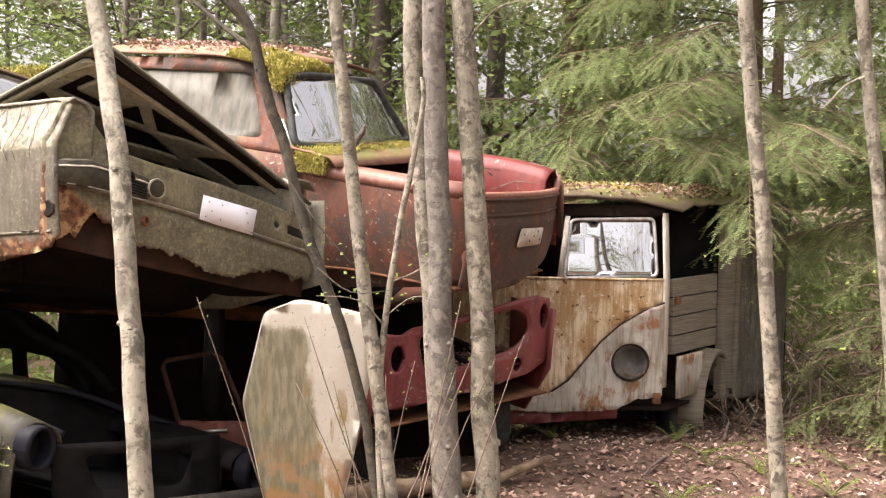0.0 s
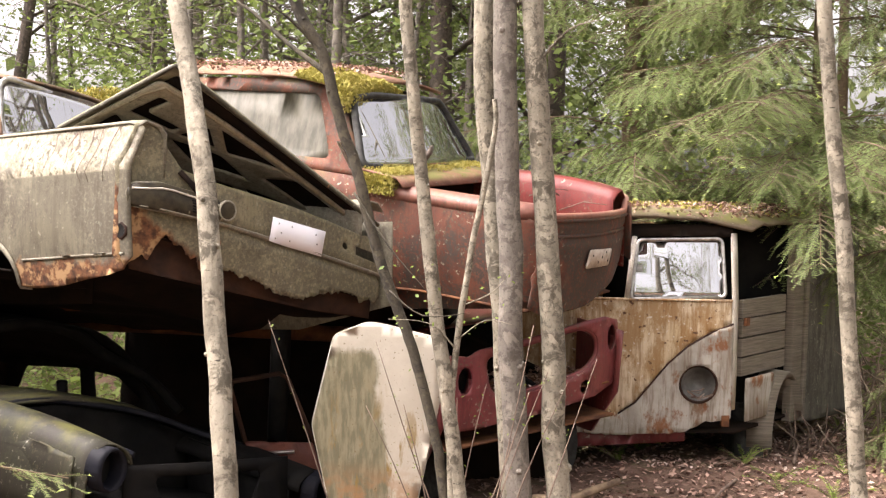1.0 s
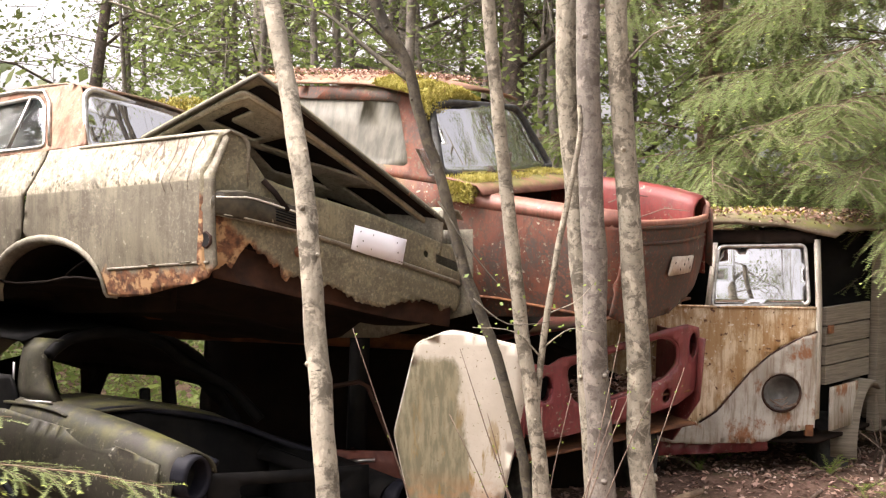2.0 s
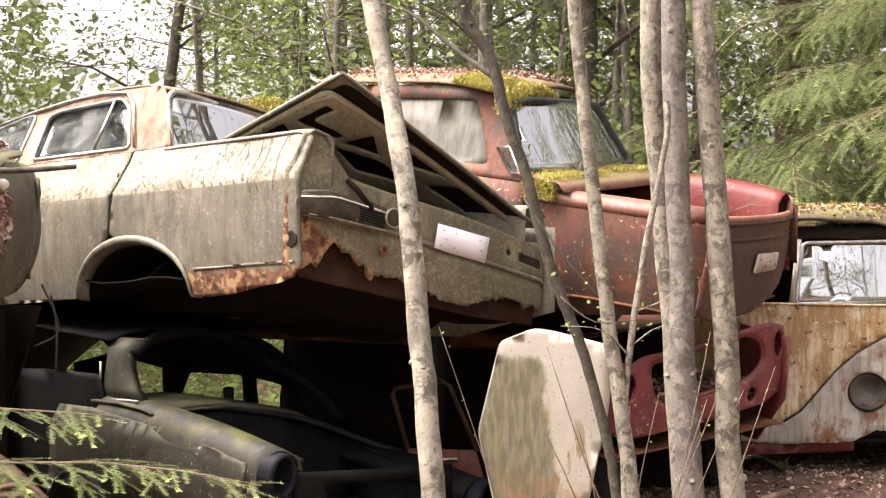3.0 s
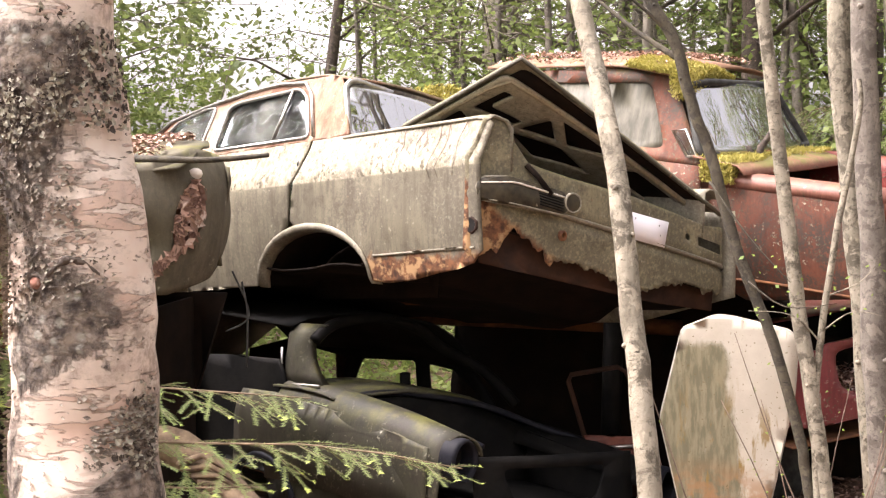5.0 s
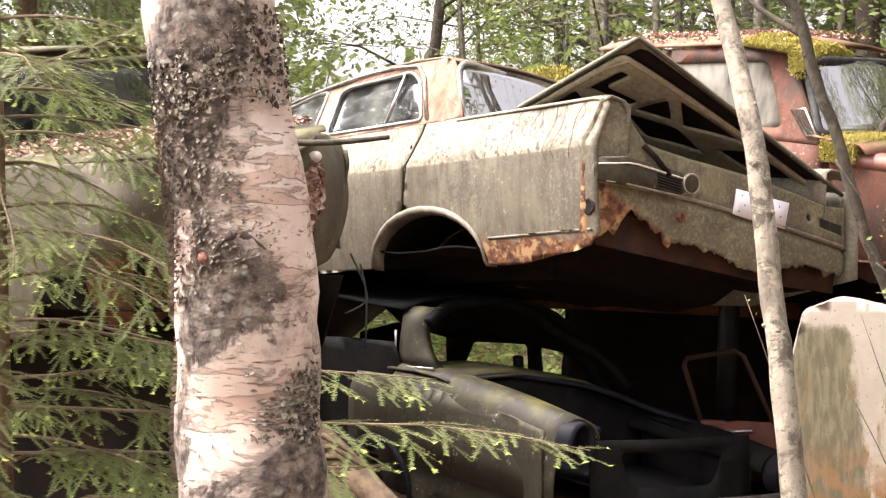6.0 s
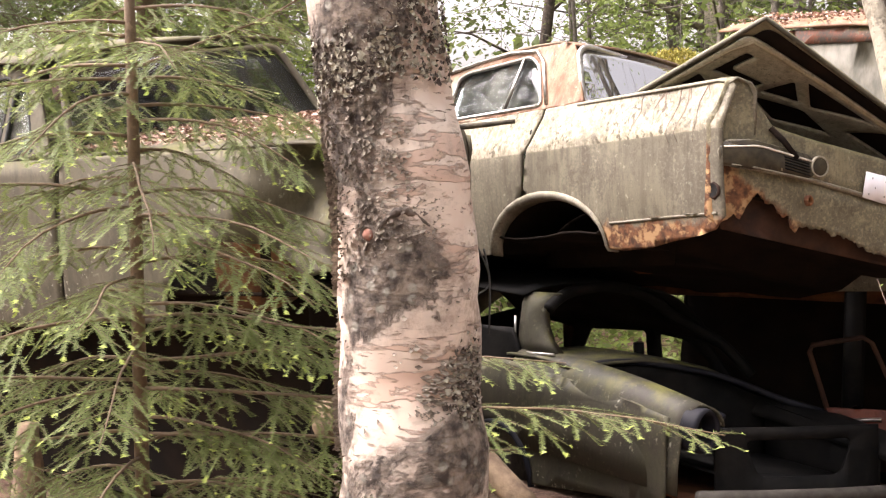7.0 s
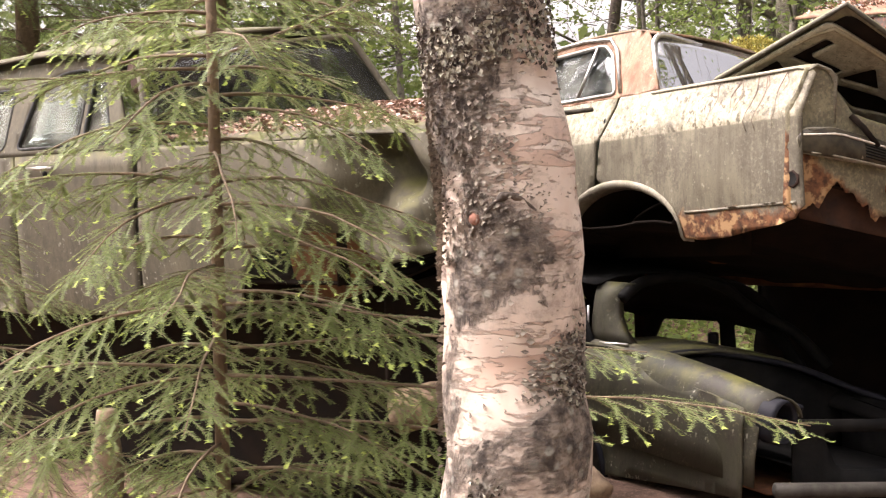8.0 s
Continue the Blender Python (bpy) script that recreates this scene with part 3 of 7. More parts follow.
# greenhouse
back_frame = [(0.97, 0.335), (1.06, 0.48), (1.13, 0.61), (1.21, 0.70), (1.35, 0.735), (1.69, 0.735), (1.98, 0.718), (2.27, 0.685), (2.66, 0.62), (3.05, 0.325)]
w_rear = rounded([(1.30, 0.358), (1.42, 0.60), (1.52, 0.672), (2.05, 0.655), (2.13, 0.63), (2.13, 0.362)], 0.04)
w_front = rounded([(2.27, 0.362), (2.25, 0.65), (2.34, 0.65), (2.60, 0.595), (2.86, 0.362)], 0.03)
part("roof_frame", sheet(back_frame, sedan_side, [w_rear, w_front], 0.04), orange_rust, sedan, "pillars faded to orange rust", 0.014)
part("roof_frame", sheet(back_frame, right_side, [w_rear, w_front], 0.07), orange_rust, sedan, "pillars faded to orange rust", 0.014)
for hole, nm in ((w_rear, "rear_door_window"), (w_front, "front_door_window")):
    pane = part(nm, sheet(hole, lambda b, c: sedan_side(b, c) + S.u * 0.012, step=0.12), clear_glass, sedan, "dusty glass", 0.004)
    pane.visible_shadow = False
    rim = [sedan_side(b, c) - S.u * 0.008 for b, c in hole]
    part("window_trim", tube(rim + rim[:1], 0.011, 6), chrome, pane, "thin bright trim")
d0, d1 = sedan_side(1.605, 0.36), sedan_side(1.575, 0.67)
part("vent_divider", tube([d0 - S.u * 0.008, d1 - S.u * 0.008], 0.010, 6), chrome, sedan, "bright vent window bar")
gut = [sedan_side(b, c) - S.u * 0.015 for b, c in ((1.255, 0.36), (1.39, 0.62), (1.48, 0.70), (1.7, 0.722), (1.98, 0.71), (2.27, 0.675), (2.66, 0.61), (2.85, 0.48))]
part("rain_gutter", tube(gut, 0.011, 6), chrome, sedan, "dull bright rain gutter")
rows = []
for i in range(9):
    f = i / 8
    b = 1.14 + 1.52 * f
    edge = float(np.interp(b, (1.14, 1.25, 1.38, 1.7, 2.0, 2.3, 2.66), (0.68, 0.712, 0.737, 0.737, 0.72, 0.687, 0.62)))
    row = []
    for j in range(13):
        s = j / 12
        a = 0.235 + (1.305 - 0.235) * s
        row.append(S.at(a, b, edge + 0.055 * (1 - abs(2 * s - 1) ** 2.6)))
    rows.append(row)
part("roof", loft(rows), old_paint("sedan_roof_paint", (0.27, 0.13, 0.08), (0.33, 0.30, 0.23), 0.25, 0.8, 0.6, 0.7, 0.3), sedan, "orange and grey roof under needles and moss", 0.012)
# rear window, wrapped at its sides


def rear_glass(p, q_):
    b = 1.00 + 0.17 * q_ / 0.33 + 0.12 * (1 - (abs(p - 0.765) / 0.565) ** 2) * -0.35
    return S.at(p, b, 0.345 + q_ + 0.03 * (1 - abs(2 * (p - 0.2) / 1.13 - 1) ** 2))


rw = rounded([(0.12, 0.0), (0.20, 0.29), (0.25, 0.335), (1.27, 0.335), (1.33, 0.29), (1.41, 0.0)], 0.05)
pane = part("rear_window", sheet(rw, rear_glass, step=0.08), sky_glass, sedan, "curved rear window reflecting the sky", 0.005)
pane.visible_shadow = False
part("window_trim", tube([rear_glass(*p) - S.v * 0.012 for p in rw + rw[:1]], 0.016, 6), chrome, pane, "broad dull chrome trim")
# boot: shoulders, floor, rear panel
for a0, a1, nm in ((0.05, 0.20, "boot_shoulder"), (1.48, 1.33, "boot_shoulder")):
    rows = []
    for i in range(13):
        b = 0.0 + 1.0 * i / 12
        drop = 0.0 if i > 0 else -0.006
        rows.append([S.at(a0 + 0.03 * (a0 < 1), b + (0.02 if i == 0 else 0), 0.305 + drop + 0.012 * min(1, i)), S.at(a0 + (a1 - a0) * 0.35, b, 0.334 + drop), S.at(a0 + (a1 - a0) * 0.8, b, 0.33 + drop), S.at(a1, b, 0.305 + drop), S.at(a1, b + 0.01, 0.10)])
    part(nm, loft(rows), grey_paint, sedan, "pale lichen-specked boot shoulder", 0.01)
part("boot_shelf", loft([[S.at(0.1 + 1.33 * i / 8, b, 0.28 + c_) for i in range(9)] for b, c_ in ((0.74, 0.0), (0.80, 0.04), (1.02, 0.06))]), dark_shaded_metal, sedan, "", 0.008)


def rear_face(a, c):
    bow = 0.05 * (1 - (2 * a / 1.53 - 1) ** 2)
    b = -0.02 - bow + 0.06 + (0.05 * max(0, -c - 0.035) ** 1.0) + (0.018 if -0.05 < c < -0.03 else 0.0) + (22 * (0.035 - a) ** 2 if a < 0.035 else 0) + (0.9 * (a - 1.45) ** 2 * 8 if a > 1.45 else 0)
    return S.at(a, b, c) + S.v * ripple((a * 3, c * 3, 5), 0.004, 2)


torn = [(1.528, -0.091), (1.47, -0.163), (1.44, -0.19), (1.41, -0.165), (1.345, -0.208), (1.32, -0.18), (1.23, -0.176), (1.086, -0.223), (0.963, -0.279), (0.81, -0.287), (0.70, -0.255), (0.64, -0.244), (0.60, -0.262), (0.57, -0.235),
        (0.50, -0.252), (0.432, -0.254), (0.41, -0.287), (0.385, -0.27), (0.372, -0.216), (0.345, -0.235), (0.32, -0.22), (0.30, -0.185), (0.261, -0.191), (0.22, -0.15), (0.185, -0.20), (0.165, -0.235), (0.14, -0.29), (0.115, -0.27), (0.08, -0.305), (0.03, -0.33), (0.0, -0.30)]
rag = random.Random(5)
low_edge = [torn[0]]
for (x0, y0), (x1, y1) in zip(torn, torn[1:]):
    k = max(2, int(math.hypot(x1 - x0, y1 - y0) / 0.012))
    low_edge += [(x0 + (x1 - x0) * i / k + rag.uniform(-0.003, 0.003), y0 + (y1 - y0) * i / k + 0.016 * noise.noise(Vector((x0 * 40 + i * 0.8, 0, 0))) + rag.uniform(-0.004, 0.004)) for i in range(1, k)] + [(x1, y1)]
outline = [(0.0, 0.12), (0.07, 0.312), (0.12, 0.326), (0.17, 0.32), (0.22, 0.24), (0.285, 0.165), (0.35, 0.158), (0.51, 0.153), (0.87, 0.160), (1.34, 0.14), (1.45, 0.16), (1.53, 0.17)] + low_edge
hole_lamp = [(1.30, 0.03), (1.30, 0.075), (1.46, 0.07), (1.46, 0.02)]
bolt_hole = arc(1.225, 0.055, 0.018, 0.018, 0, 360, 8)[:-1]
rp = part("rear_panel", sheet(outline, rear_face, [hole_lamp, bolt_hole], 0.03), old_paint("sedan_tail_paint", (0.185, 0.163, 0.095), (0.255, 0.225, 0.14), 0.24, 0.8, 0.5, 0.6, 0.3,
          ((1.06, 0.0, 1.0), 0.05), None, 0.5), sedan, "olive-grey tail panel with a rust-eaten lower edge", 0.008)
part("trim_strip", sheet([(0.20, -0.028), (1.52, -0.028), (1.52, -0.042), (0.20, -0.042)], lambda a, c: rear_face(a, c) - S.v * 0.012, step=0.06), grey_paint, rp, "", 0.008)
# lamps, plate
tl = [(0.0, -0.072), (-0.012, -0.01), (0.01, 0.03), (0.104, 0.058), (0.40, 0.066), (0.415, 0.05), (0.41, -0.022), (0.37, -0.046)]


def lamp_face(a, c):
    b = -0.035 - 0.014 * (1 - ((c + 0.015) / 0.06) ** 2)
    if a < 0.07:
        b += 0.8 * (0.07 - a)
    return S.at(max(a, -0.012) + (0.04 if a > 0.03 else 0.025), b, c)


lamp = part("tail_lamp", sheet(rounded(tl, 0.02), lamp_face, step=0.03), lens_dark, sedan, "grimy wraparound tail lamp", 0.02)
part("lamp_rim", tube([lamp_face(*p) for p in rounded(tl, 0.02) + rounded(tl, 0.02)[:1]], 0.007, 6), grey_paint, lamp, "dull rim")
part("lamp_ridge", tube([lamp_face(0.40 * t / 8, 0.004 + 0.034 * min(1.0, t / 2.5)) - S.v * 0.014 for t in range(9)], 0.005, 6), white_trim, lamp, "thin bright ridge")
for k in range(5):
    part("lamp_rib", tube([lamp_face(0.25 + 0.13 * t / 4, -0.03 + 0.013 * k) - S.v * 0.012 for t in range(5)], 0.004, 4), black_and_shade, lamp)
part("lamp_divider", tube([lamp_face(0.235, -0.045) - S.v * 0.01, lamp_face(0.235, 0.05) - S.v * 0.01], 0.005, 5), grey_paint, lamp)
part("lamp_base", tube([lamp_face(0.40 * t / 8, -0.068 + 0.022 * t / 8) - S.v * 0.008 for t in range(9)], 0.006, 6), grey_paint, lamp, "dull lower rim")
rc = S.at(0.48, -0.055, 0.024)
rl_ = part("reversing_lamp", ring(rc, Vector((0.72, -0.69, 0.0)), 0.050, 0.040, 0.012), grey_paint, sedan, "round painted lamp ring")
part("lamp_lens", disc(rc, Vector((0.72, -0.69, 0.0)), 0.042, 0.006), lens_dark, rl_)
mc = sedan_side(0.045, -0.19) - S.u * 0.006
FLANK_OUT, TAIL_OUT = Vector((-0.5, -0.866, 0.0)), Vector((0.669, -0.743, 0.0))
mk = part("side_marker", ring(mc, FLANK_OUT, 0.042, 0.026, 0.012, 7), dark_rust, sedan, "torn side marker hole")
part("marker_socket", disc(mc + FLANK_OUT * 0.004, FLANK_OUT, 0.03, -0.003, 8), black_and_shade, mk)
part("bumper_bracket", ring(S.at(0.43, -0.05, -0.14), -S.v, 0.026, 0.012, 0.015, 10), rust_metal, sedan, "rusty round bracket hole")
plate_o = [(0.73, -0.05), (0.75, 0.072), (1.07, 0.086), (1.06, -0.042)]
pl = part("number_plate", sheet(plate_o, lambda a, c: rear_face(a, c) - S.v * 0.026 - S.w * 0.0, step=0.1), paper_white, sedan, "clean white blank number plate with bolt holes", 0.004)
for a, c_ in ((0.78, 0.048), (0.795, 0.006), (0.855, 0.05), (0.845, -0.022), (0.76, -0.03), (1.005, 0.052), (1.01, 0.005)):
    part("bolt_hole", disc(rear_face(a, c_) - S.v * 0.031, -S.v, 0.0045, 0.001, 8, 1, 1), black_and_shade, pl)
part("handle_slot", tube([lamp_face(0.32, 0.03) - S.v * 0.01, S.at(0.31, -0.03, 0.10), S.at(0.27, 0.0, 0.15)], 0.014, 6), dark_shaded_metal, sedan, "bent dark bracket")
# boot lid, sprung open and twisted
HL, TL, RR, HR = Vector((-2.20, 6.13, 2.07)), Vector((-1.505, 5.72, 2.36)), Vector((-0.64, 6.60, 1.64)), Vector((-1.29, 6.95, 1.70))


def lid_at(p, q_):
    """p across (0 left), q from hinge to rear edge."""
    m = (HL * (1 - p) + HR * p) * (1 - q_) + (TL * (1 - p) + RR * p) * q_
    nrm = (TL - HL).cross(HR - HL).normalized()
    if nrm.z < 0:
        nrm = -nrm
    return m + nrm * 0.05 * (1 - (2 * p - 1) ** 2) * (1 - (2 * q_ - 1) ** 2)


lid_n = (TL - HL).cross(HR - HL).normalized()
lid_n = lid_n if lid_n.z > 0 else -lid_n
lid = part("boot_lid", sheet(rounded([(0, 0), (1, 0), (1, 1), (0, 1)], 0.05), lid_at, step=0.07), [old_paint("lid_paint", (0.20, 0.185, 0.12), (0.30, 0.27, 0.19), 0.2, 0.7, 0.7, 0.6, 0.3)], sedan, "raised boot lid, mossy above, braced below", 0.012)


def under(p, q_):
    return lid_at(p, q_) - lid_n * 0.026


holes = [rounded(h, 0.02) for h in (
    [(0.08, 0.48), (0.08, 0.74), (0.12, 0.74), (0.12, 0.56), (0.27, 0.56), (0.27, 0.48)], [(0.06, 0.08), (0.06, 0.42), (0.22, 0.28)], [(0.11, 0.06), (0.44, 0.06), (0.28, 0.24)],
    [(0.33, 0.78), (0.64, 0.78), (0.49, 0.55)], [(0.30, 0.40), (0.49, 0.50), (0.68, 0.40), (0.49, 0.26)], [(0.68, 0.52), (0.70, 0.78), (0.95, 0.78), (0.95, 0.52)], [(0.31, 0.72), (0.44, 0.54), (0.30, 0.47)],
    [(0.73, 0.27), (0.94, 0.46), (0.94, 0.10)], [(0.52, 0.06), (0.86, 0.06), (0.70, 0.23)])]
part("lid_bracing", sheet(rounded([(0.015, 0.03), (0.97, 0.03), (0.97, 0.86), (0.015, 0.86)], 0.05), under, holes, 0.035), old_paint("bracing_paint", (0.32, 0.29, 0.21), (0.42, 0.39, 0.30), 0.25, 0.8, 0.0, 0.6, 0.4), lid, "cut-out inner bracing of the lid", 0.012)
# Dark sheet behind the cut-outs: the lid's inner shade as a colour.
part("lid_inner_skin", sheet(rounded([(0.04, 0.04), (0.96, 0.04), (0.96, 0.96), (0.04, 0.96)], 0.05), lambda p, q_: lid_at(p, q_) - lid_n * 0.012, step=0.1), dark_shaded_metal, lid, "", 0.004)
edge_path = [lid_at(0.0, t / 8) - lid_n * 0.015 for t in range(9)] + [lid_at(t / 8, 1.0) - lid_n * 0.015 for t in range(1, 9)]
part("lid_flange", tube(edge_path, 0.011, 6), old_paint("flange_paint", (0.05, 0.044, 0.03), (0.09, 0.078, 0.05), 0.35, 0.6, 0.2, 0.6, 0.3), lid, "dark folded edge of the lid")
part("lid_rib", tube([under(0.03, 0.30), under(0.035, 0.70)] + [under(0.05 + 0.92 * t / 10, 0.84) - lid_n * 0.006 for t in range(11)], 0.013, 6), old_paint("rib_paint", (0.26, 0.215, 0.135), (0.34, 0.29, 0.20), 0.3, 0.7, 0.0, 0.6, 0.4), lid, "pale folded rib under the lid")
# Black wall, so the boot's shade is in its colour.
part("boot_bulkhead", sheet([(0.12, -0.2), (1.42, -0.2), (1.42, 0.26), (0.12, 0.28)], lambda a, c: S.at(a, 0.80, c), step=0.2), black_and_shade, sedan, "", 0.01)
# underside and inner wheel house with shade put into their colour, far flank, nose
part("floor_pan", sheet([(0.05, 0.10), (1.48, 0.10), (1.48, 4.0), (0.05, 4.0)], lambda a, b: S.at(a, b, -0.33 + (0.10 if b < 0.75 else 0.0) + ripple((a * 3, b * 3, 1), 0.035, 1.3)), step=0.12), dark_shaded_metal, sedan, "rust-brown underside, darkened for the shade below", 0.01)
part("boot_floor", sheet([(0.12, 0.06), (1.42, 0.06), (1.42, 0.8), (0.12, 0.8)], lambda a, b: S.at(a, b, -0.16), step=0.2), dark_shaded_metal, sedan, "", 0.01)
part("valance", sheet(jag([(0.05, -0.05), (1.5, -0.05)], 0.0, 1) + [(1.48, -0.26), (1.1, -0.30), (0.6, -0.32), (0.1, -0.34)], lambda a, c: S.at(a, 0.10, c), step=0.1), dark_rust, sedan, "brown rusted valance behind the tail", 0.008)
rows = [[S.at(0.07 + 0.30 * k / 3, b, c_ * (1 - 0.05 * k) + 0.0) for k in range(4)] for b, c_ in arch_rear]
part("wheel_house", loft(rows), dark_shaded_metal, sedan, "", 0.008)
part("inner_wall", sheet([(0.70, -0.43), (0.70, -0.1), (1.65, -0.1), (1.65, -0.43)], lambda b, c: S.at(0.38, b, c), step=0.2), dark_shaded_metal, sedan, "", 0.008)
part("far_flank", sheet([(0.0, 0.26), (0.8, 0.28), (3.2, 0.26), (4.1, 0.15), (4.05, -0.31), (0.6, -0.31), (0.0, -0.18)], right_side, step=0.15), grey_paint, sedan, "", 0.012)
part("bonnet", loft([[S.at(0.05 + 1.43 * j / 8, b, c_ + 0.04 * math.sin(math.pi * j / 8)) for j in range(9)] for b, c_ in ((3.02, 0.325), (3.2, 0.31), (3.8, 0.25), (4.1, 0.15), (4.12, -0.40))]), grey_paint, sedan, "", 0.012)
part("windscreen", loft([[S.at(0.08 + 1.37 * j / 6, 3.03 - 0.04 * math.sin(math.pi * j / 6), 0.33) for j in range(7)], [S.at(0.22 + 1.09 * j / 6, 2.64, 0.64) for j in range(7)]]), clear_glass, sedan, "", 0.005).visible_shadow = False
rh = random.Random(3)
for k in range(9):
    b0 = rh.uniform(0.12, 0.62)
    pts = [sedan_side(b0 + 0.012 * math.sin(i * 1.3 + k), 0.325 - 0.03 * i * (0.6 + 0.5 * (k % 3))) - S.u * 0.006 for i in range(7)]
    part("hanging_root", tube(pts, [0.0035 - 0.0004 * i for i in range(7)], 4), twig_mat, sedan, "thin dark root hanging over the flank")
part("door_lock", disc(sedan_side(1.30, 0.20) - S.u * 0.006, -S.u, 0.013, 0.004, 8, 1.5), black_and_shade, rd)

# ---------------------------------------------------------------- red saloon with its bonnet gone

R = Place((0.20, 6.45, 1.70), (0.45, 0.893, 0.04), (-0.893, 0.45, 0.125))
red = thing("red_saloon", (-0.6, 7.6, 0.9), "faded oxide-red saloon without bonnet, mossy roof, resting on another wreck", "car")


def red_side(b, c):
    nose = max(0.0, 0.28 - b)
    a = 0.02 + 3.4 * nose ** 2 * 0.45 + 0.16 * max(0, -c - 0.1) ** 2 * 2.2
    if c > 0.18:
        a += (c - 0.18) * 0.35
    p = R.at(a, b, c)
    return p + R.u * ripple(p, 0.008, 2.5)


wing = [(0.02, -0.02), (0.3, 0.0), (0.6, 0.01), (0.98, 0.0), (1.02, 0.02), (1.06, -0.50), (1.0, -0.58), (0.85, -0.64), (0.4, -0.56), (0.1, -0.50), (0.02, -0.42)]
part("front_wing", sheet(wing, red_side, step=0.05), red_paint, red, "faded pink-red wing", 0.012)
rows = []
for i in range(12):
    b = 0.04 + 0.98 * i / 11
    p = red_side(b, 0.0)
    rows.append([p - R.w * 0.045 - R.u * 0.004, p - R.u * 0.004, p + R.w * 0.03 + R.u * 0.03, p + R.w * 0.035 + R.u * 0.085, p + R.w * 0.01 + R.u * 0.115, p - R.w * 0.10 + R.u * 0.12])
# Faded pink, lightened along the top to give the edge its highlight.
part("wing_top", loft(rows), old_paint("pink_red_paint", (0.185, 0.066, 0.046), (0.24, 0.105, 0.075), 0.12, 0.8, 0.2, 0.5, 0.4), red, "faded pinkish wing top, lighter for its highlight", 0.01)


def red_nose(a, c):
    f = (2 * a / 1.30 - 1)
    b = 0.02 - 0.10 * (1 - f * f) + (0.22 * max(0, -c - 0.12) ** 1.2) + (0.018 if -0.14 < c < -0.10 or -0.36 < c < -0.33 else 0) + 1.2 * max(0, abs(f) - 0.85) ** 2 * 2
    return R.at(a, b, c)


nose = [(0.05, -0.02), (0.65, -0.015), (1.15, 0.0), (1.24, 0.06), (1.28, 0.10), (1.30, 0.02), (1.29, -0.15), (1.22, -0.30), (1.05, -0.42), (0.6, -0.52), (0.15, -0.54), (0.05, -0.5)]
np_ = part("nose_panel", sheet(nose, red_nose, [arc(1.18, -0.20, 0.04, 0.05, 0, 360, 8)[:-1]], 0.04), red_paint, red, "ribbed red front panel", 0.012)
for c_ in (-0.035, -0.12, -0.345):
    part("pressed_rib", tube([red_nose(0.08 + 1.12 * t / 12, c_) - R.v * 0.012 for t in range(13)], 0.011, 6), red_paint, np_)
# Lighter than the body: the rim's highlight is in the paint.
part("bay_rim", tube([red_nose(0.06 + 1.1 * t / 10, -0.015) for t in range(11)] + [R.at(1.25, 0.0, 0.05), R.at(1.285, 0.07, 0.085), R.at(1.275, 0.2, 0.105)], 0.020, 8), old_paint("rim_highlight_paint", (0.26, 0.10, 0.07), (0.34, 0.19, 0.14), 0.2, 0.7, 0.2, 0.5, 0.3), red, "rolled rim of the bonnet opening, lighter for its highlight")
part("corner_cap", loft([[R.at(1.20 + 0.09 * math.sin(t * 0.5), -0.05 + 0.30 * math.sin(t * 0.5) ** 2 * 0.9, c_ + 0.05 * math.sin(t * 0.5)) for t in range(4)] for c_ in (0.03, -0.15, -0.30)]), red_paint, red, "", 0.012)
part("number_plate", sheet(rounded([(0.46, -0.30), (0.48, -0.195), (0.80, -0.205), (0.79, -0.30)], 0.02), lambda a, c: red_nose(a, c) - R.v * 0.022, step=0.12), plate_white, red, "small stained blank plate", 0.006)
for a, c_ in ((0.52, -0.23), (0.6, -0.27), (0.7, -0.22), (0.75, -0.27), (0.65, -0.245)):
    part("bolt_hole", disc(red_nose(a, c_) - R.v * 0.028, -R.v, 0.008, 0.001, 8, 1, 1), black_and_shade, red)
# far wing and the open bay
rows = []
for i in range(14):
    b = 0.0 + 1.05 * i / 13
    inn = 3.4 * max(0.0, 0.22 - b) ** 2 * 0.5
    top = 0.085 + 0.03 * math.sin(min(1.0, b * 2.2) * 1.57)
    rows.append([R.at(1.16 - inn, b + 0.03, -0.42), R.at(1.17 - inn, b + 0.02, top - 0.05), R.at(1.19 - inn, b, top), R.at(1.26 - inn, b, top + 0.015), R.at(1.31 - inn, b, top - 0.03), R.at(1.30 - inn, b, -0.35)])
part("far_wing", loft(rows), bright_red, red, "bright red inside of the bonnet opening", 0.01)
part("bay_wall", sheet([(0.10, -0.02), (1.0, -0.02), (1.0, -0.5), (0.1, -0.5)], lambda b, c: R.at(0.16 + 0.2 * max(0, 0.25 - b), b, c), step=0.1), bright_red, red, "", 0.01)
part("bay_floor", sheet([(0.15, 0.06), (1.2, 0.06), (1.2, 1.05), (0.15, 1.05)], lambda a, b: R.at(a, b, -0.33), step=0.15), rust_metal, red, "", 0.01)
part("bulkhead", sheet([(0.10, 0.06), (1.2, 0.12), (1.2, -0.45), (0.1, -0.45)], lambda a, c: R.at(a, 0.98, c), step=0.12), dark_shaded_metal, red, "", 0.01)
rows = []
for i in range(11):
    a = -0.02 + 1.34 * i / 10
    dip = 0.05 * (1 - (2 * i / 10 - 1) ** 2)
    rows.append([R.at(a, 0.80 - dip, 0.03 + 0.04 * i / 10), R.at(a, 0.84 - dip, 0.075 + 0.04 * i / 10), R.at(a, 1.10, 0.10 + 0.05 * i / 10)])
part("cowl", loft(rows), old_paint("mossy_cowl", (0.24, 0.10, 0.07), (0.30, 0.16, 0.11), 0.3, 0.8, 0.8, 0.7, 0.2), red, "cowl overgrown with moss and needles", 0.01)


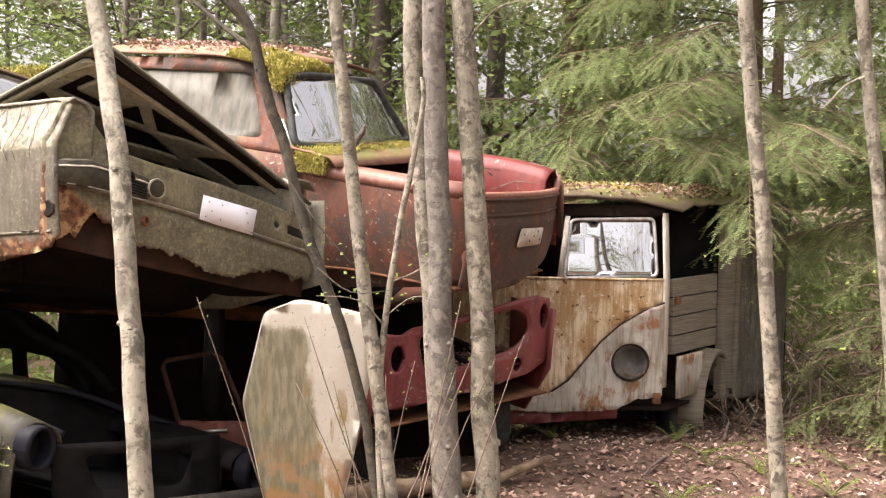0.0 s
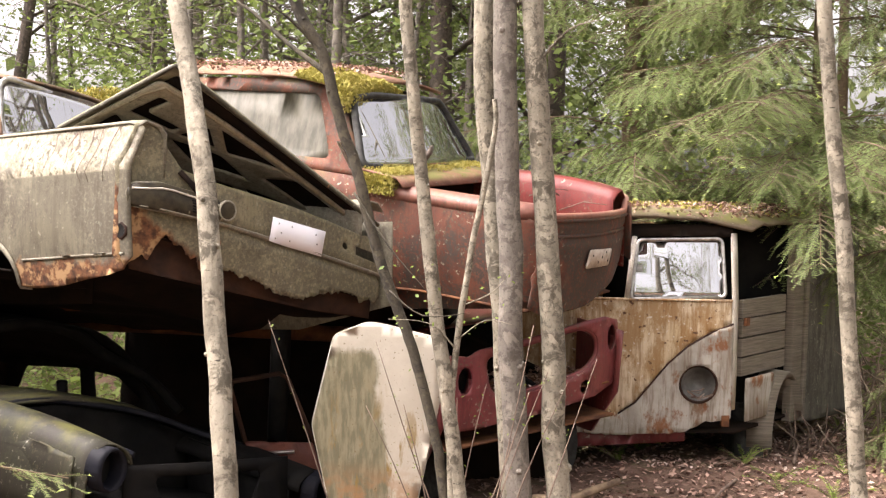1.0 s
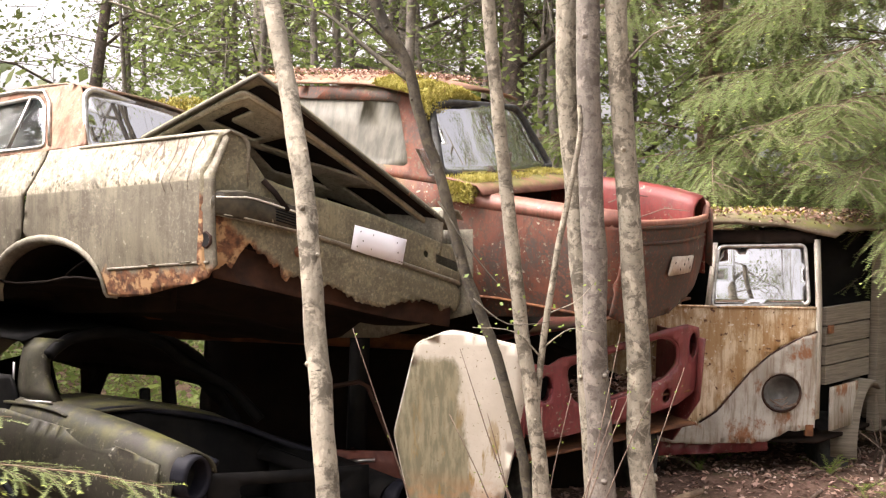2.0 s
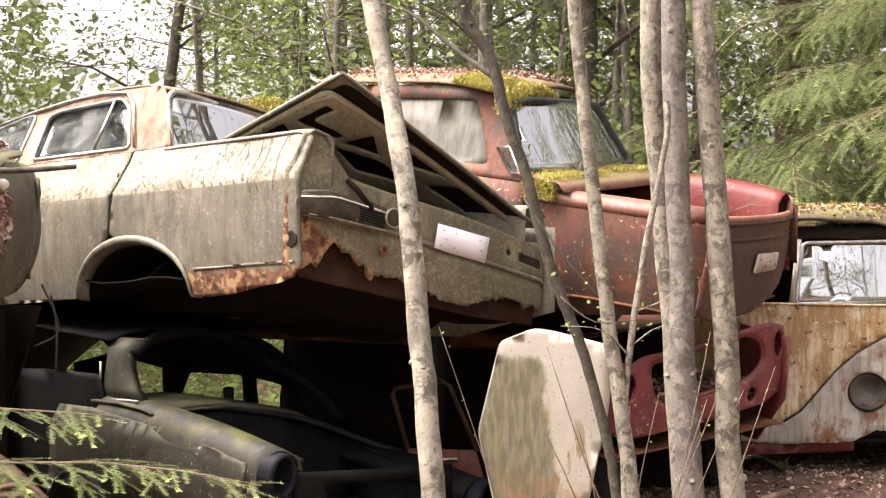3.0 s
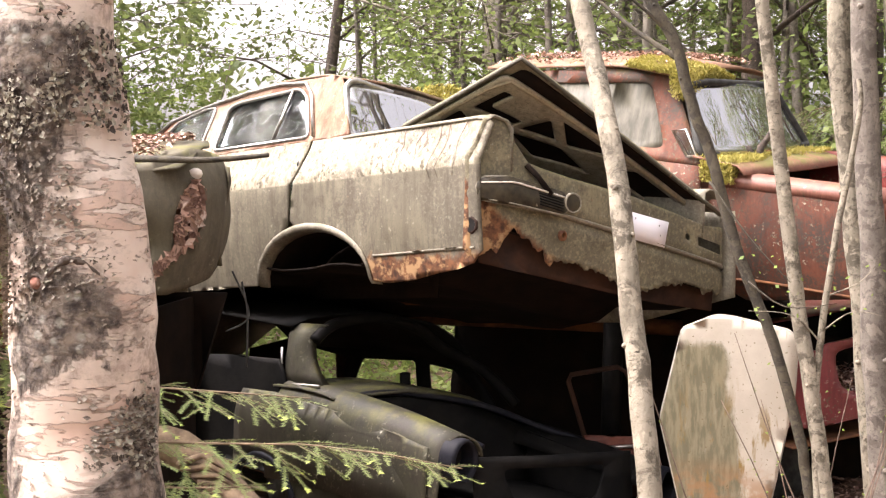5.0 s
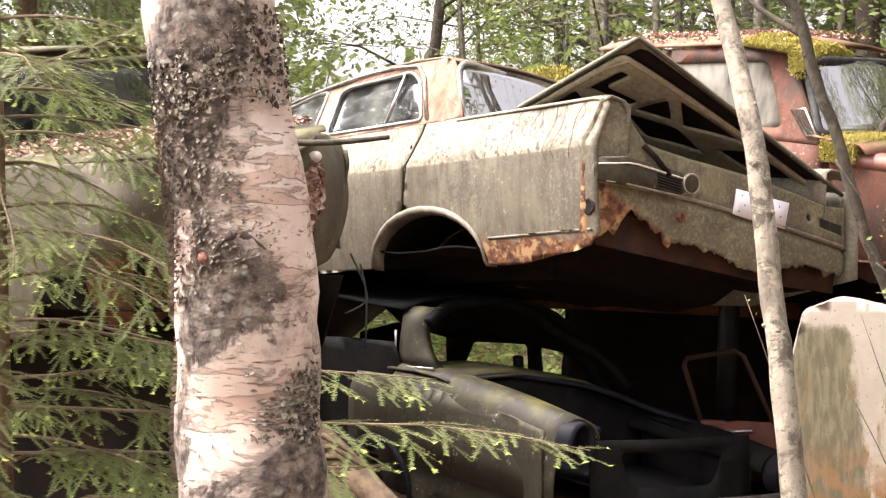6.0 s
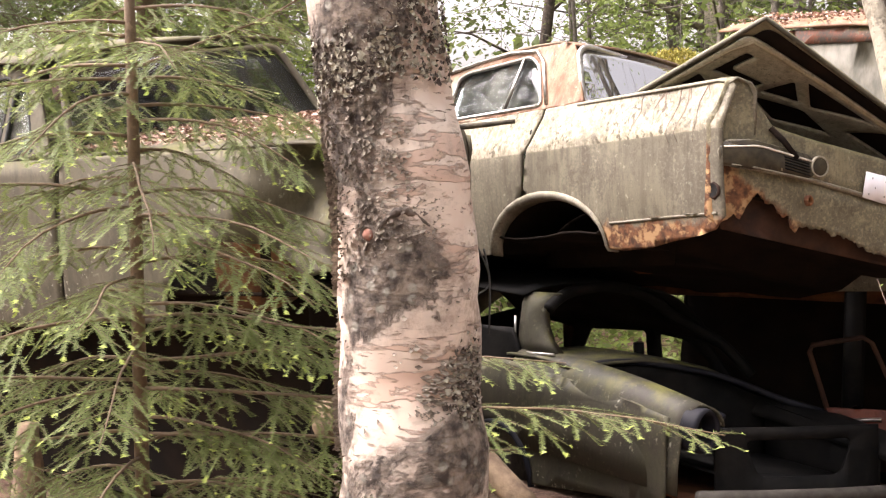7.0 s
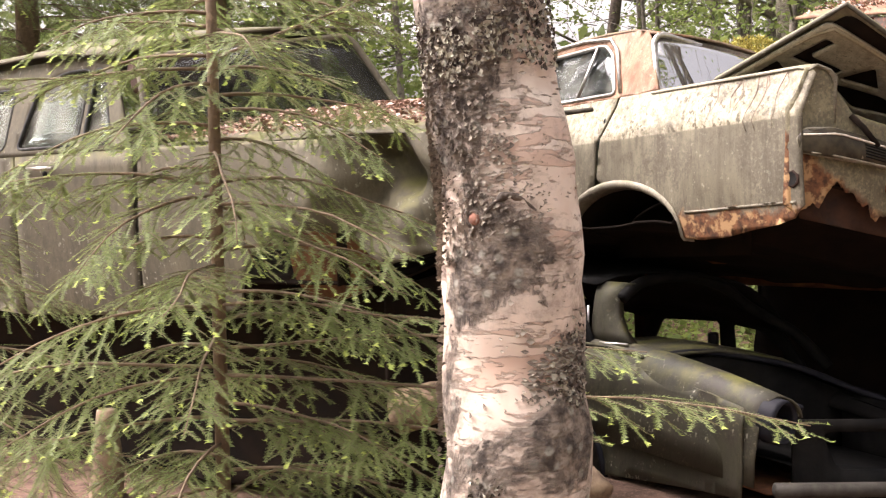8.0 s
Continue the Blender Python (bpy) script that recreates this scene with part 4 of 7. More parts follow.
def red_screen(p, q_):
    return R.at(p, 1.06 + 0.22 * q_ / 0.40 - 0.13 * (1 - (2 * p / 1.3 - 1) ** 2), 0.11 + q_ * 0.95 + 0.035 * p)


sc = rounded([(-0.02, 0.0), (0.12, 0.38), (0.30, 0.40), (1.06, 0.37), (1.28, 0.0)], 0.06)
pane = part("windscreen", sheet(sc, red_screen, step=0.1), sky_glass, red, "windscreen reflecting trees and sky", 0.005)
part("rubber_seal", tube([red_screen(*p) - R.v * 0.008 for p in sc + sc[:1]], 0.022, 6), rubber, pane, "black rubber seal")
side_f = [(1.02, 0.05), (1.10, 0.12), (1.30, 0.51), (1.6, 0.55), (2.45, 0.47), (2.8, 0.25), (2.95, 0.06)]
sw = rounded([(1.30, 0.12), (1.44, 0.475), (2.25, 0.42), (2.28, 0.08)], 0.05)


def red_top(b, c):
    return R.at(0.0 + max(0, c) * 0.28, b, c)


part("roof_frame", sheet(side_f, red_top, [sw], 0.06), red_paint, red, "red roof pillars", 0.02)
part("roof_frame", sheet(side_f, lambda b, c: R.at(1.32 - max(0, c) * 0.28, b, c), [sw], 0.1), red_paint, red, "red roof pillars", 0.02)
for off in (0.0, 1.31):
    part("side_window", sheet(sw, lambda b, c: R.at(abs(off - max(0, c) * 0.28 - 0.005), b, c), step=0.15), grime_glass, red, "side window filmed with grime", 0.005)
part("door", sheet([(1.06, 0.05), (2.3, 0.06), (2.3, -0.6), (1.08, -0.6)], lambda b, c: R.at(0.0 + 0.1 * max(0, -c - 0.1) ** 2, b, c), step=0.12), red_paint, red, "", 0.014)
part("rear_quarter", sheet([(2.32, 0.06), (3.6, 0.0), (3.7, -0.5), (2.32, -0.6)], lambda b, c: R.at(0.0, b, c), step=0.15), red_paint, red, "", 0.014)
part("far_flank", sheet([(1.06, 0.05), (3.6, 0.0), (3.7, -0.5), (1.08, -0.6)], lambda b, c: R.at(1.32, b, c), step=0.2), red_paint, red, "", 0.014)
part("boot", loft([[R.at(1.32 * j / 6, b, c_ + 0.05 * math.sin(math.pi * j / 6)) for j in range(7)] for b, c_ in ((2.9, 0.08), (3.4, 0.04), (3.65, -0.05), (3.7, -0.5))]), red_paint, red, "", 0.012)
part("underbody", sheet([(0.05, 0.1), (1.28, 0.1), (1.28, 3.6), (0.05, 3.6)], lambda a, b: R.at(a, b, -0.55 + (0.0 if b > 1 else 0.03)), step=0.3), rust_metal, red, "", 0.012)
rows = []
for i in range(9):
    f = i / 8
    b = 1.24 + 1.36 * f
    h = 0.50 + 0.06 * math.sin(min(1, f * 2.2 + 0.15) * 1.57) - 0.10 * max(0, f - 0.3)
    rows.append([R.at(0.12 + 1.08 * j / 10, b, h + 0.035 * j / 10 + 0.055 * (1 - abs(2 * j / 10 - 1) ** 2.5)) for j in range(11)])
part("roof", loft(rows), old_paint("needle_covered_roof", (0.26, 0.13, 0.085), (0.30, 0.19, 0.13), 0.3, 0.8, 0.4, 0.7, 0.2), red, "red roof under brown needles", 0.014)
vent = [R.at(-0.02 + c_ * 0.2, b, c_) for b, c_ in ((1.144, 0.093), (1.249, 0.224), (1.167, 0.238), (1.087, 0.105))]
vw = part("vent_window_frame", tube(vent + vent[:1], 0.008, 6), chrome, red, "bright quarter light frame")
part("quarter_light", (vent, [(0, 1, 2, 3)]), side_glass, vw)

# A rotten stick standing upright in the cowl, no part of the car.
part("broken_wiper_post", tube([R.at(0.40, 0.93, 0.06), R.at(0.41, 0.92, 0.16), R.at(0.45, 0.90, 0.21), R.at(0.44, 0.88, 0.25)], [0.022, 0.02, 0.017, 0.008], 7), dark_bark, red, "dark rotten stick standing in the cowl")
rt_ = random.Random(31)
for k in range(14):
    a0, b0 = rt_.uniform(0.2, 1.1), rt_.uniform(0.02, 0.5)
    p0 = R.at(a0, b0, -0.02 + rt_.uniform(-0.2, 0.05))
    p1 = p0 + Vector((rt_.uniform(-0.25, 0.25), rt_.uniform(-0.15, 0.2), rt_.uniform(-0.04, 0.06)))
    part("dry_twig", tube([p0, (p0 + p1) / 2 + Vector((0, 0, 0.03)), p1], [0.004, 0.003, 0.002], 4), twig_mat, red)

# ---------------------------------------------------------------- wine-red car underneath

Q = Place((0.0, 6.9, 0.78), (0.88, 0.475, 0.13), (-0.40, 0.90, 0.0))
wine = thing("wine_red_saloon", (0.3, 7.6, 0.1), "wine-red car body seen from behind, its boot open and empty", "car")


def wine_face(a, c):
    f = (a - 0.28) / 0.58
    return Q.at(a, 0.03 + 0.10 * f * f + 0.12 * max(0, -c - 0.05), c)


out = [(-0.30, 0.10), (-0.24, 0.17), (-0.14, 0.15), (-0.08, 0.18), (0.60, 0.235), (0.76, 0.235), (0.86, 0.20), (0.88, 0.05), (0.84, -0.17), (0.70, -0.215), (-0.18, -0.26), (-0.27, -0.20)]
opening = rounded([(-0.05, 0.14), (0.58, 0.205), (0.70, 0.14), (0.71, 0.02), (0.60, -0.06), (0.05, -0.115), (-0.02, -0.05)], 0.06)
lamps = [(0.815, 0.105, 0.035, 0.075), (0.615, -0.145, 0.033, 0.042), (-0.155, 0.02, 0.04, 0.075)]
wf = part("tail_panel", sheet(out, wine_face, [opening] + [arc(x_, y_, rx, ry, 0, 360, 12)[:-1] for x_, y_, rx, ry in lamps], 0.035), wine_paint, wine, "glossy wine-red tail with empty lamp holes", 0.016)
part("opening_flange", tube([wine_face(*p) + Q.v * 0.015 for p in opening + opening[:1]], 0.016, 6), wine_paint, wf)
for x_, y_, rx, ry in lamps:
    path = [wine_face(*p) - Q.v * 0.006 for p in arc(x_, y_, rx + 0.006, ry + 0.006, 0, 360, 16)]
    lr = part("lamp_socket", loft([path, [p + Q.v * 0.10 for p in path]]), wine_paint, wine, "empty lamp socket", 0.006)
    part("socket_back", (path, [tuple(range(16))]), black_and_shade, lr).location += Q.v * 0.09
part("boot_floor", sheet([(-0.2, 0.1), (0.8, 0.1), (0.8, 1.0), (-0.2, 1.0)], lambda a, b: Q.at(a, b, -0.15 + ripple((a, b, 0), 0.03, 4)), step=0.1), rust_metal, wine, "boot floor full of brown debris", 0.01)
for a0 in (-0.28, 0.86):
    part("flank", sheet([(0.05, 0.14), (1.1, 0.20), (3.2, 0.15), (3.4, -0.2), (3.3, -0.5), (0.4, -0.5), (0.1, -0.22)], lambda b, c: Q.at(a0, b, c), step=0.2), wine_paint, wine, "", 0.014)
# Black stands in for the shade inside the boot.
part("bulkhead", sheet([(-0.25, -0.34), (0.85, -0.3), (0.85, 0.2), (-0.25, 0.15)], lambda a, c: Q.at(a, 1.0, c), step=0.2), black_and_shade, wine, "", 0.01)
part("deck", sheet([(-0.26, 0.9), (0.84, 0.9), (0.84, 3.2), (-0.26, 3.2)], lambda a, b: Q.at(a, b, 0.2), step=0.3), wine_paint, wine, "", 0.012)
part("floor_pan", sheet([(-0.26, 0.1), (0.84, 0.1), (0.84, 3.2), (-0.26, 3.2)], lambda a, b: Q.at(a, b, -0.35), step=0.3), rust_metal, wine, "", 0.012)
part("sagging_strut", tube([Q.at(0.12, 0.12, 0.16), Q.at(0.22, 0.16, -0.02), Q.at(0.36, 0.2, -0.12)], 0.02, 6), black_and_shade, wine)
for b in (0.75, 2.6):
    for a in (-0.1, 0.7):
        part("wheel", tube([Q.at(a - 0.08, b, -0.55), Q.at(a + 0.08, b, -0.57)], 0.28, 16), rubber, wine, "sunken flat tyre")

# ---------------------------------------------------------------- van with a board-sided body

B = Place((1.50, 7.88, 0.0), (-1.0, 0.0, 0.0), (0.6, 0.8, 0.02))
van = thing("van", (1.6, 8.6, 0.0), "old forward-control van, cream paint streaked with rust, sunk in leaves", "van")


def van_front(a, c):
    b = -0.03 * (1 - (a - 0.75) ** 2) + 0.25 * max(0, 0.14 - a) ** 1.5 * 2 + (0.24 * (c - 1.2) if c > 1.2 else 0.05 * (1.2 - c) ** 2)
    return Vector((1.50 - a, 7.88 + b, c + 0.0))


belt = 1.185
vee = [(0.02, 1.04), (0.16, 0.985), (0.30, 0.90), (0.42, 0.79), (0.54, 0.64), (0.62, 0.54), (0.72, 0.47)]
upper = [(0.02, belt), (1.35, belt - 0.01), (1.35, 0.445), (0.80, 0.445), (0.72, 0.47)] + list(reversed(vee[:-1]))
lower = vee + [(0.80, 0.442), (1.33, 0.442), (1.33, 0.36), (0.95, 0.345), (0.70, 0.335), (0.55, 0.345), (0.40, 0.35), (0.30, 0.37), (0.18, 0.43), (0.02, 0.45)]
lamp_c = (0.232, 0.665)
lamp_hole = arc(lamp_c[0], lamp_c[1], 0.115, 0.115, 0, 360, 20)[:-1]
part("front_panel", sheet(upper, van_front, step=0.05), bus_cream, van, "cream front panel with rust bleeding through", 0.014)
part("front_panel", sheet(jag(dense(lower, 0.03), 0.005, 4), lambda a, c: van_front(a, c) + Vector((0, -0.012, 0)), [lamp_hole], 0.04), bus_low, van, "chalky grey lower front panel, rusted through below", 0.014)
part("swage_line", tube([van_front(*p) + Vector((0, -0.014, 0)) for p in vee], 0.007, 6), dark_rust, van, "rust-brown swage line")
lp = van_front(*lamp_c)
hl = part("headlamp", ring(lp + Vector((0, -0.02, 0)), (0, -1, 0.02), 0.122, 0.108, 0.03, 24), dark_rust, van, "empty rusty headlamp bowl")
part("lamp_bowl", disc(lp + Vector((0, -0.015, 0)), (0, -1, 0), 0.106, -0.085, 20, 1, 4), plain("dull_bowl", (0.16, 0.155, 0.14), (0.06, 0.055, 0.05), 8, 0.4), hl, "grey reflector with dry twigs")
for k in range(7):
    t0 = lp + Vector((math.cos(k * 2.1) * 0.09, -0.03, -0.06 + 0.02 * math.sin(k)))
    part("dry_twig", tube([t0, t0 + Vector((-math.cos(k * 2.1) * 0.09, -0.01 - 0.004 * k, 0.015 * (k % 3 - 1) - 0.01)), t0 + Vector((-math.cos(k * 2.1) * 0.16, 0, 0.02))], 0.003, 4), twig_mat, hl)
# corner post, screen frame
part("corner_post", loft([[van_front(0.036, c_) + Vector((0.006, -0.008, 0)), van_front(0.012, c_) + Vector((0.0, -0.004, 0)), van_front(0.0, c_) + Vector((0.012, 0.03, 0))] for c_ in (0.50, 0.8, 1.18, 1.4, 1.60)]), white_trim, van, "ivory corner post", 0.012)
scr = rounded([(0.075, 1.205), (0.09, 1.565), (0.615, 1.55), (0.665, 1.185)], 0.035)
pane = part("windscreen", sheet(scr, lambda a, c: van_front(a, c) + Vector((0, 0.012, 0)), step=0.1), sky_glass, van, "windscreen half mirroring bright sky and leaves", 0.005)
part("screen_frame", tube([van_front(*p) + Vector((0, -0.006, 0)) for p in scr + scr[:1]], 0.013, 6), chrome, pane, "dull metal screen frame")
part("centre_post", loft([[van_front(0.672, 1.18) + Vector((0.0, -0.012, 0)), van_front(0.70, 1.18)], [van_front(0.622, 1.57) + Vector((0.0, -0.012, 0)), van_front(0.648, 1.57)]]), white_trim, van, "ivory centre post", 0.02)
part("header", sheet([(0.02, 1.58), (1.3, 1.56), (1.3, 1.64), (0.02, 1.655)], van_front, step=0.08), dark_shaded_metal, van, "", 0.02)
part("belt_rail", tube([van_front(0.03 + 1.3 * t / 10, belt) + Vector((0, -0.01, 0)) for t in range(11)], 0.009, 6), bus_cream, van)
rows = []
for i in range(12):
    b = 0.0 + 1.95 * i / 11
    rows.append([B.at(1.4 * j / 10 - 0.03, b + 0.12 * (abs(j / 5 - 1) ** 2) * (i < 2), 1.655 + 0.085 * (1 - abs(j / 5 - 1) ** 2.4) - (0.04 if i == 0 else 0)) + Vector((0, 0, ripple((i, j, 0), 0.015, 0.7))) for j in range(11)])
part("roof", loft(rows), old_paint("mossy_van_roof", (0.12, 0.088, 0.058), (0.19, 0.145, 0.095), 0.3, 0.8, 0.7, 0.8, 0.2), van, "van roof covered with moss and needles", 0.02)
# side: open doorway, boards, post, sheet
for k in range(4):
    z0 = 0.70 + 0.122 * k
    part("board", block(B.at(0.015, 0.12, z0), B.v * 0.66, Vector((-0.03, 0.02, 0)), Vector((0, 0, 0.114))), boards_mat, van, "grey weathered board", 0, 0.004, False)
part("door_post", block(B.at(-0.02, 0.80, 0.32), B.v * 0.16, Vector((-0.05, 0.03, 0)), Vector((0.02, 0.0, 1.32))), boards_mat, van, "split grey door post", 0, 0.006, False)
part("door_post", block(B.at(-0.03, 0.98, 0.30), B.v * 0.05, Vector((-0.05, 0.03, 0)), Vector((0.02, 0.0, 1.34))), boards_mat, van, "split grey door post", 0, 0.006, False)
part("side_sheet", sheet([(1.05, 0.28), (1.95, 0.25), (2.02, 1.62), (1.05, 1.64)], lambda b, c: B.at(0.0 + ripple((b, c, 0), 0.02, 2), b, c), step=0.12), old_paint("grey_side_paint", (0.12, 0.108, 0.085), (0.17, 0.155, 0.125), 0.15, 1.0, 0.1, 0.75, 0.9, None, None, 0.6), van, "dull grey side sheet", 0.02)
part("rear_wall", sheet([(0.0, 0.3), (1.4, 0.3), (1.4, 1.62), (0.0, 1.62)], lambda a, c: B.at(a, 2.0, c), step=0.3), dark_shaded_metal, van, "", 0.02)
part("far_side", sheet([(0.0, 0.3), (2.0, 0.3), (2.0, 1.62), (0.0, 1.62)], lambda b, c: B.at(1.38, b, c), step=0.3), bus_cream, van, "", 0.02)
# Black stands in for the shade inside the cab.
part("bulkhead", sheet([(0.05, 0.3), (1.35, 0.3), (1.35, 1.6), (0.05, 1.6)], lambda a, c: B.at(a, 1.0, c), step=0.3), black_and_shade, van, "", 0.02)
part("cab_floor", sheet([(0.02, 0.05), (1.38, 0.05), (1.38, 2.0), (0.02, 2.0)], lambda a, b: B.at(a, b, 0.36), step=0.3), dark_shaded_metal, van, "", 0.02)
part("step_panel", loft([[B.at(-0.03, 0.09 + 0.4 * t / 6, z_) + Vector((0, -0.02 * math.sin(z_ * 9), 0)) for t in range(7)] for z_ in (0.42, 0.55, 0.66, 0.69)]), bus_low, van, "chalky step panel", 0.014)
wa = arc(0.66, 0.22, 0.25, 0.44, 185, 20, 12)
part("wheel_arch", loft([[B.at(-0.03, b + 0.05, z_ - 0.03), B.at(-0.06, b, z_), B.at(-0.07, b - 0.02, z_ + 0.015), B.at(0.10, b, z_ + 0.03)] for b, z_ in wa]), boards_mat, van, "bent rusty wheel arch", 0.014)
part("wheel", tube([B.at(0.16, 0.70, 0.22), B.at(0.34, 0.70, 0.22)], 0.24, 18), rubber, van, "perished tyre")
part("bumper_mount", block(van_front(0.03, 0.40) + Vector((0, -0.04, 0)), (-0.05, 0, 0), (0, 0.05, 0), (0, 0, 0.07)), rust_metal, van, "", 0, 0.004)
part("chassis_beam", sheet([(0.3, 0.30), (1.4, 0.22), (1.4, 0.34), (0.3, 0.385)], lambda a, c: van_front(a, c) + Vector((0, 0.03, 0)), step=0.1), wine_paint, van, "dark red bumper valance", 0.03)
part("hinge", block(B.at(-0.02, 0.10, 1.02), B.v * 0.05, Vector((-0.02, 0.01, 0)), Vector((0, 0, 0.05))), rust_metal, van, "", 0, 0.003)
lump = new("foam_lump", mesh_of("foam_lump", [Vector(p) for p in disc((0, 0, 0), (0, 0, 1), 0.085, 0.075, 14, 1.0, 5)[0]], disc((0, 0, 0), (0, 0, 1), 0.085, 0.075, 14, 1.0, 5)[1], plain("dirty_foam", (0.62, 0.56, 0.5), (0.45, 0.38, 0.31), 15)))
for v in lump.data.vertices:
    v.co += Vector((ripple(v.co, 0.02, 30), ripple(v.co + Vector((3, 0, 0)), 0.02, 30), ripple(v.co + Vector((0, 5, 0)), 0.025, 25)))
lump.location = (1.0, 7.86, 1.70)
tagged(lump, "off-white lump of foam on the van roof", "foam")

# ---------------------------------------------------------------- pale bonnet leaning on the stack

slab = thing("loose_bonnet", (-0.6, 6.0, 0.0), "cream car bonnet standing on end, stained by algae and rust", "bonnet")
so = rounded([(-0.80, 1.10), (-0.64, 1.165), (-0.56, 1.155), (-0.31, 1.095), (-0.275, 1.05), (-0.29, 0.80), (-0.36, 0.45), (-0.45, 0.02), (-0.76, 0.02), (-0.905, 0.66)], 0.03)


def slab_at(x, z):
    return Vector((x, 6.08 + 0.10 * (z - 1.1) * -1 * 0.6 - 0.03 * (1 - ((x + 0.58) / 0.33) ** 2), z))


part("bonnet_skin", sheet(so, slab_at, step=0.05), slab_mat, slab, "", 0.01)
part("folded_edge", tube([slab_at(*p) + Vector((0, 0.006, 0)) for p in so + so[:1]], 0.008, 6), cream_paint, slab, "")

# ---------------------------------------------------------------- old rounded car at the bottom

P = Place((-1.87, 5.80, 0.60), (0.743, 0.669, -0.06), (-0.866, 0.5, 0.06))
old = thing("rounded_saloon", (-2.3, 6.6, 0.0), "rounded olive-grey old saloon without bonnet, crushed under the stack", "car")


def wing_rows(a_mid, w, flip=1, drop=0.0):
    rows = []
    for i in range(13):
        f = i / 12
        b = -0.04 + 1.2 * f
        top = drop + 0.088 * math.sin(min(1, f * 1.15) * 1.57)
        h = 0.42 + 0.10 * f
        row = []
        for j in range(11):
            t = math.pi * (j / 10)
            x = a_mid - flip * w * math.cos(t) * (0.75 + 0.25 * min(1, f * 3))
            z = top - (h * (1 - math.sin(t)) if j < 5 else 0.10 * (1 - math.sin(t)))
            row.append(P.at(x, b, z))
        rows.append(row)
    return rows


w1 = part("front_wing", loft(wing_rows(0.02, 0.17)), green_paint, old, "round olive-grey wing with lichen", 0.012)
# Far wing in black for shade; the near wing keeps the olive paint.
w2 = part("front_wing", loft(wing_rows(1.22, 0.17, -1, -0.20)), black_and_shade, old, "round wing, black for the shade it lies in", 0.012)
for a, c_, nm in ((0.02, -0.115, w1), (1.22, -0.30, w2)):
    c0 = P.at(a, -0.06, c_)
    lr = part("headlamp_ring", ring(c0, -P.v + P.u * 0.05, 0.094, 0.075, 0.07, 22, 1.15), blue_black, nm, "blue-black headlamp cowl")
    part("lamp_well", disc(c0 + P.v * 0.05, -P.v, 0.10, -0.06, 16), black_and_shade, lr)
skirt = [(0.0, -0.06), (0.6, -0.01), (1.15, 0.02), (1.42, 0.0), (1.45, -0.60)] + arc(1.17, -0.60, 0.26, 0.28, 0, 180, 12) + [(0.88, -0.58), (0.0, -0.48)]
part("wing_skirt", sheet(skirt, lambda b, c: P.at(-0.13 + 0.02 * math.sin(b * 4) + 0.5 * max(0, c + 0.10) - 0.25 * min(0, c + 0.3) ** 2, b, c), step=0.07), green_paint, old, "", 0.012)
part("arch_lip", tube([P.at(-0.155, b, c_) for b, c_ in arc(1.17, -0.60, 0.265, 0.285, 0, 180, 12)], 0.02, 6), blue_black, old, "dark wheel arch bead")
part("wheel", tube([P.at(-0.04, 1.17, -0.40), P.at(0.12, 1.17, -0.41)], 0.24, 18), rubber, old, "flat old tyre")
# bonnet opening flange and bay, the bay black for its shade, the far side sunk
rim_path = smooth_path([P.at(0.20, 0.02, -0.07), P.at(0.185, 0.29, -0.03), P.at(0.165, 0.57, -0.012), P.at(0.10, 0.70, 0.012), P.at(0.075, 0.745, 0.045), P.at(0.16, 0.77, 0.068), P.at(0.39, 0.76, 0.068), P.at(0.80, 0.72, 0.004), P.at(1.10, 0.62, -0.11), P.at(1.22, 0.35, -0.17), P.at(1.10, 0.05, -0.24)], 4)
part("bonnet_flange", tube(rim_path, 0.017, 8), blue_black, old, "dark rolled edge of the bonnet opening")
part("engine_bay", sheet([(0.15, 0.02), (1.08, 0.02), (1.08, 0.72), (0.15, 0.72)], lambda a, b: P.at(a, b, -0.32 - 0.1 * a), step=0.2), black_and_shade, old, "", 0.01)
part("firewall", sheet([(0.10, 0.03), (0.4, 0.055), (0.8, -0.01), (1.15, -0.14), (1.15, -0.50), (0.10, -0.45)], lambda a, c: P.at(a, 0.77, c), step=0.2), black_and_shade, old, "", 0.01)
part("inner_wing", sheet([(0.02, -0.22), (0.72, -0.14), (0.72, -0.50), (0.02, -0.50)], lambda b, c: P.at(1.09, b, c), step=0.2), black_and_shade, old, "", 0.01)
part("grille_panel", sheet([(0.15, -0.12), (1.08, -0.12), (1.08, -0.5), (0.15, -0.5)], lambda a, c: P.at(a, 0.0 + 0.05 * abs(a - 0.6), c), [rounded([(0.3, -0.18), (0.92, -0.18), (0.85, -0.36), (0.38, -0.36)], 0.05)], 0.1), black_and_shade, old, "nose panel with an open grille, black for its shade", 0.014)
part("bumper_bar", tube([P.at(-0.1 + 1.4 * t / 8, -0.16 - 0.05 * math.sin(math.pi * t / 8), -0.40) for t in range(9)], 0.035, 8), plain("grey_bumper", (0.06, 0.055, 0.046), (0.03, 0.026, 0.022), 12), old, "dull bumper bar")


def cowl_c(a):
    return float(np.interp(a, (-0.05, 0.1, 0.39, 0.8, 1.25), (0.045, 0.062, 0.082, 0.02, -0.16)))


cowl_rows = [[P.at(-0.06 + 1.31 * j / 12, b, cowl_c(-0.06 + 1.31 * j / 12) + c_) for j in range(13)] for b, c_ in ((0.74, 0.0), (0.82, 0.014), (1.0, 0.016), (1.22, 0.0))]
part("cowl", loft(cowl_rows), green_paint, old, "olive-grey scuttle below the missing screen", 0.012)
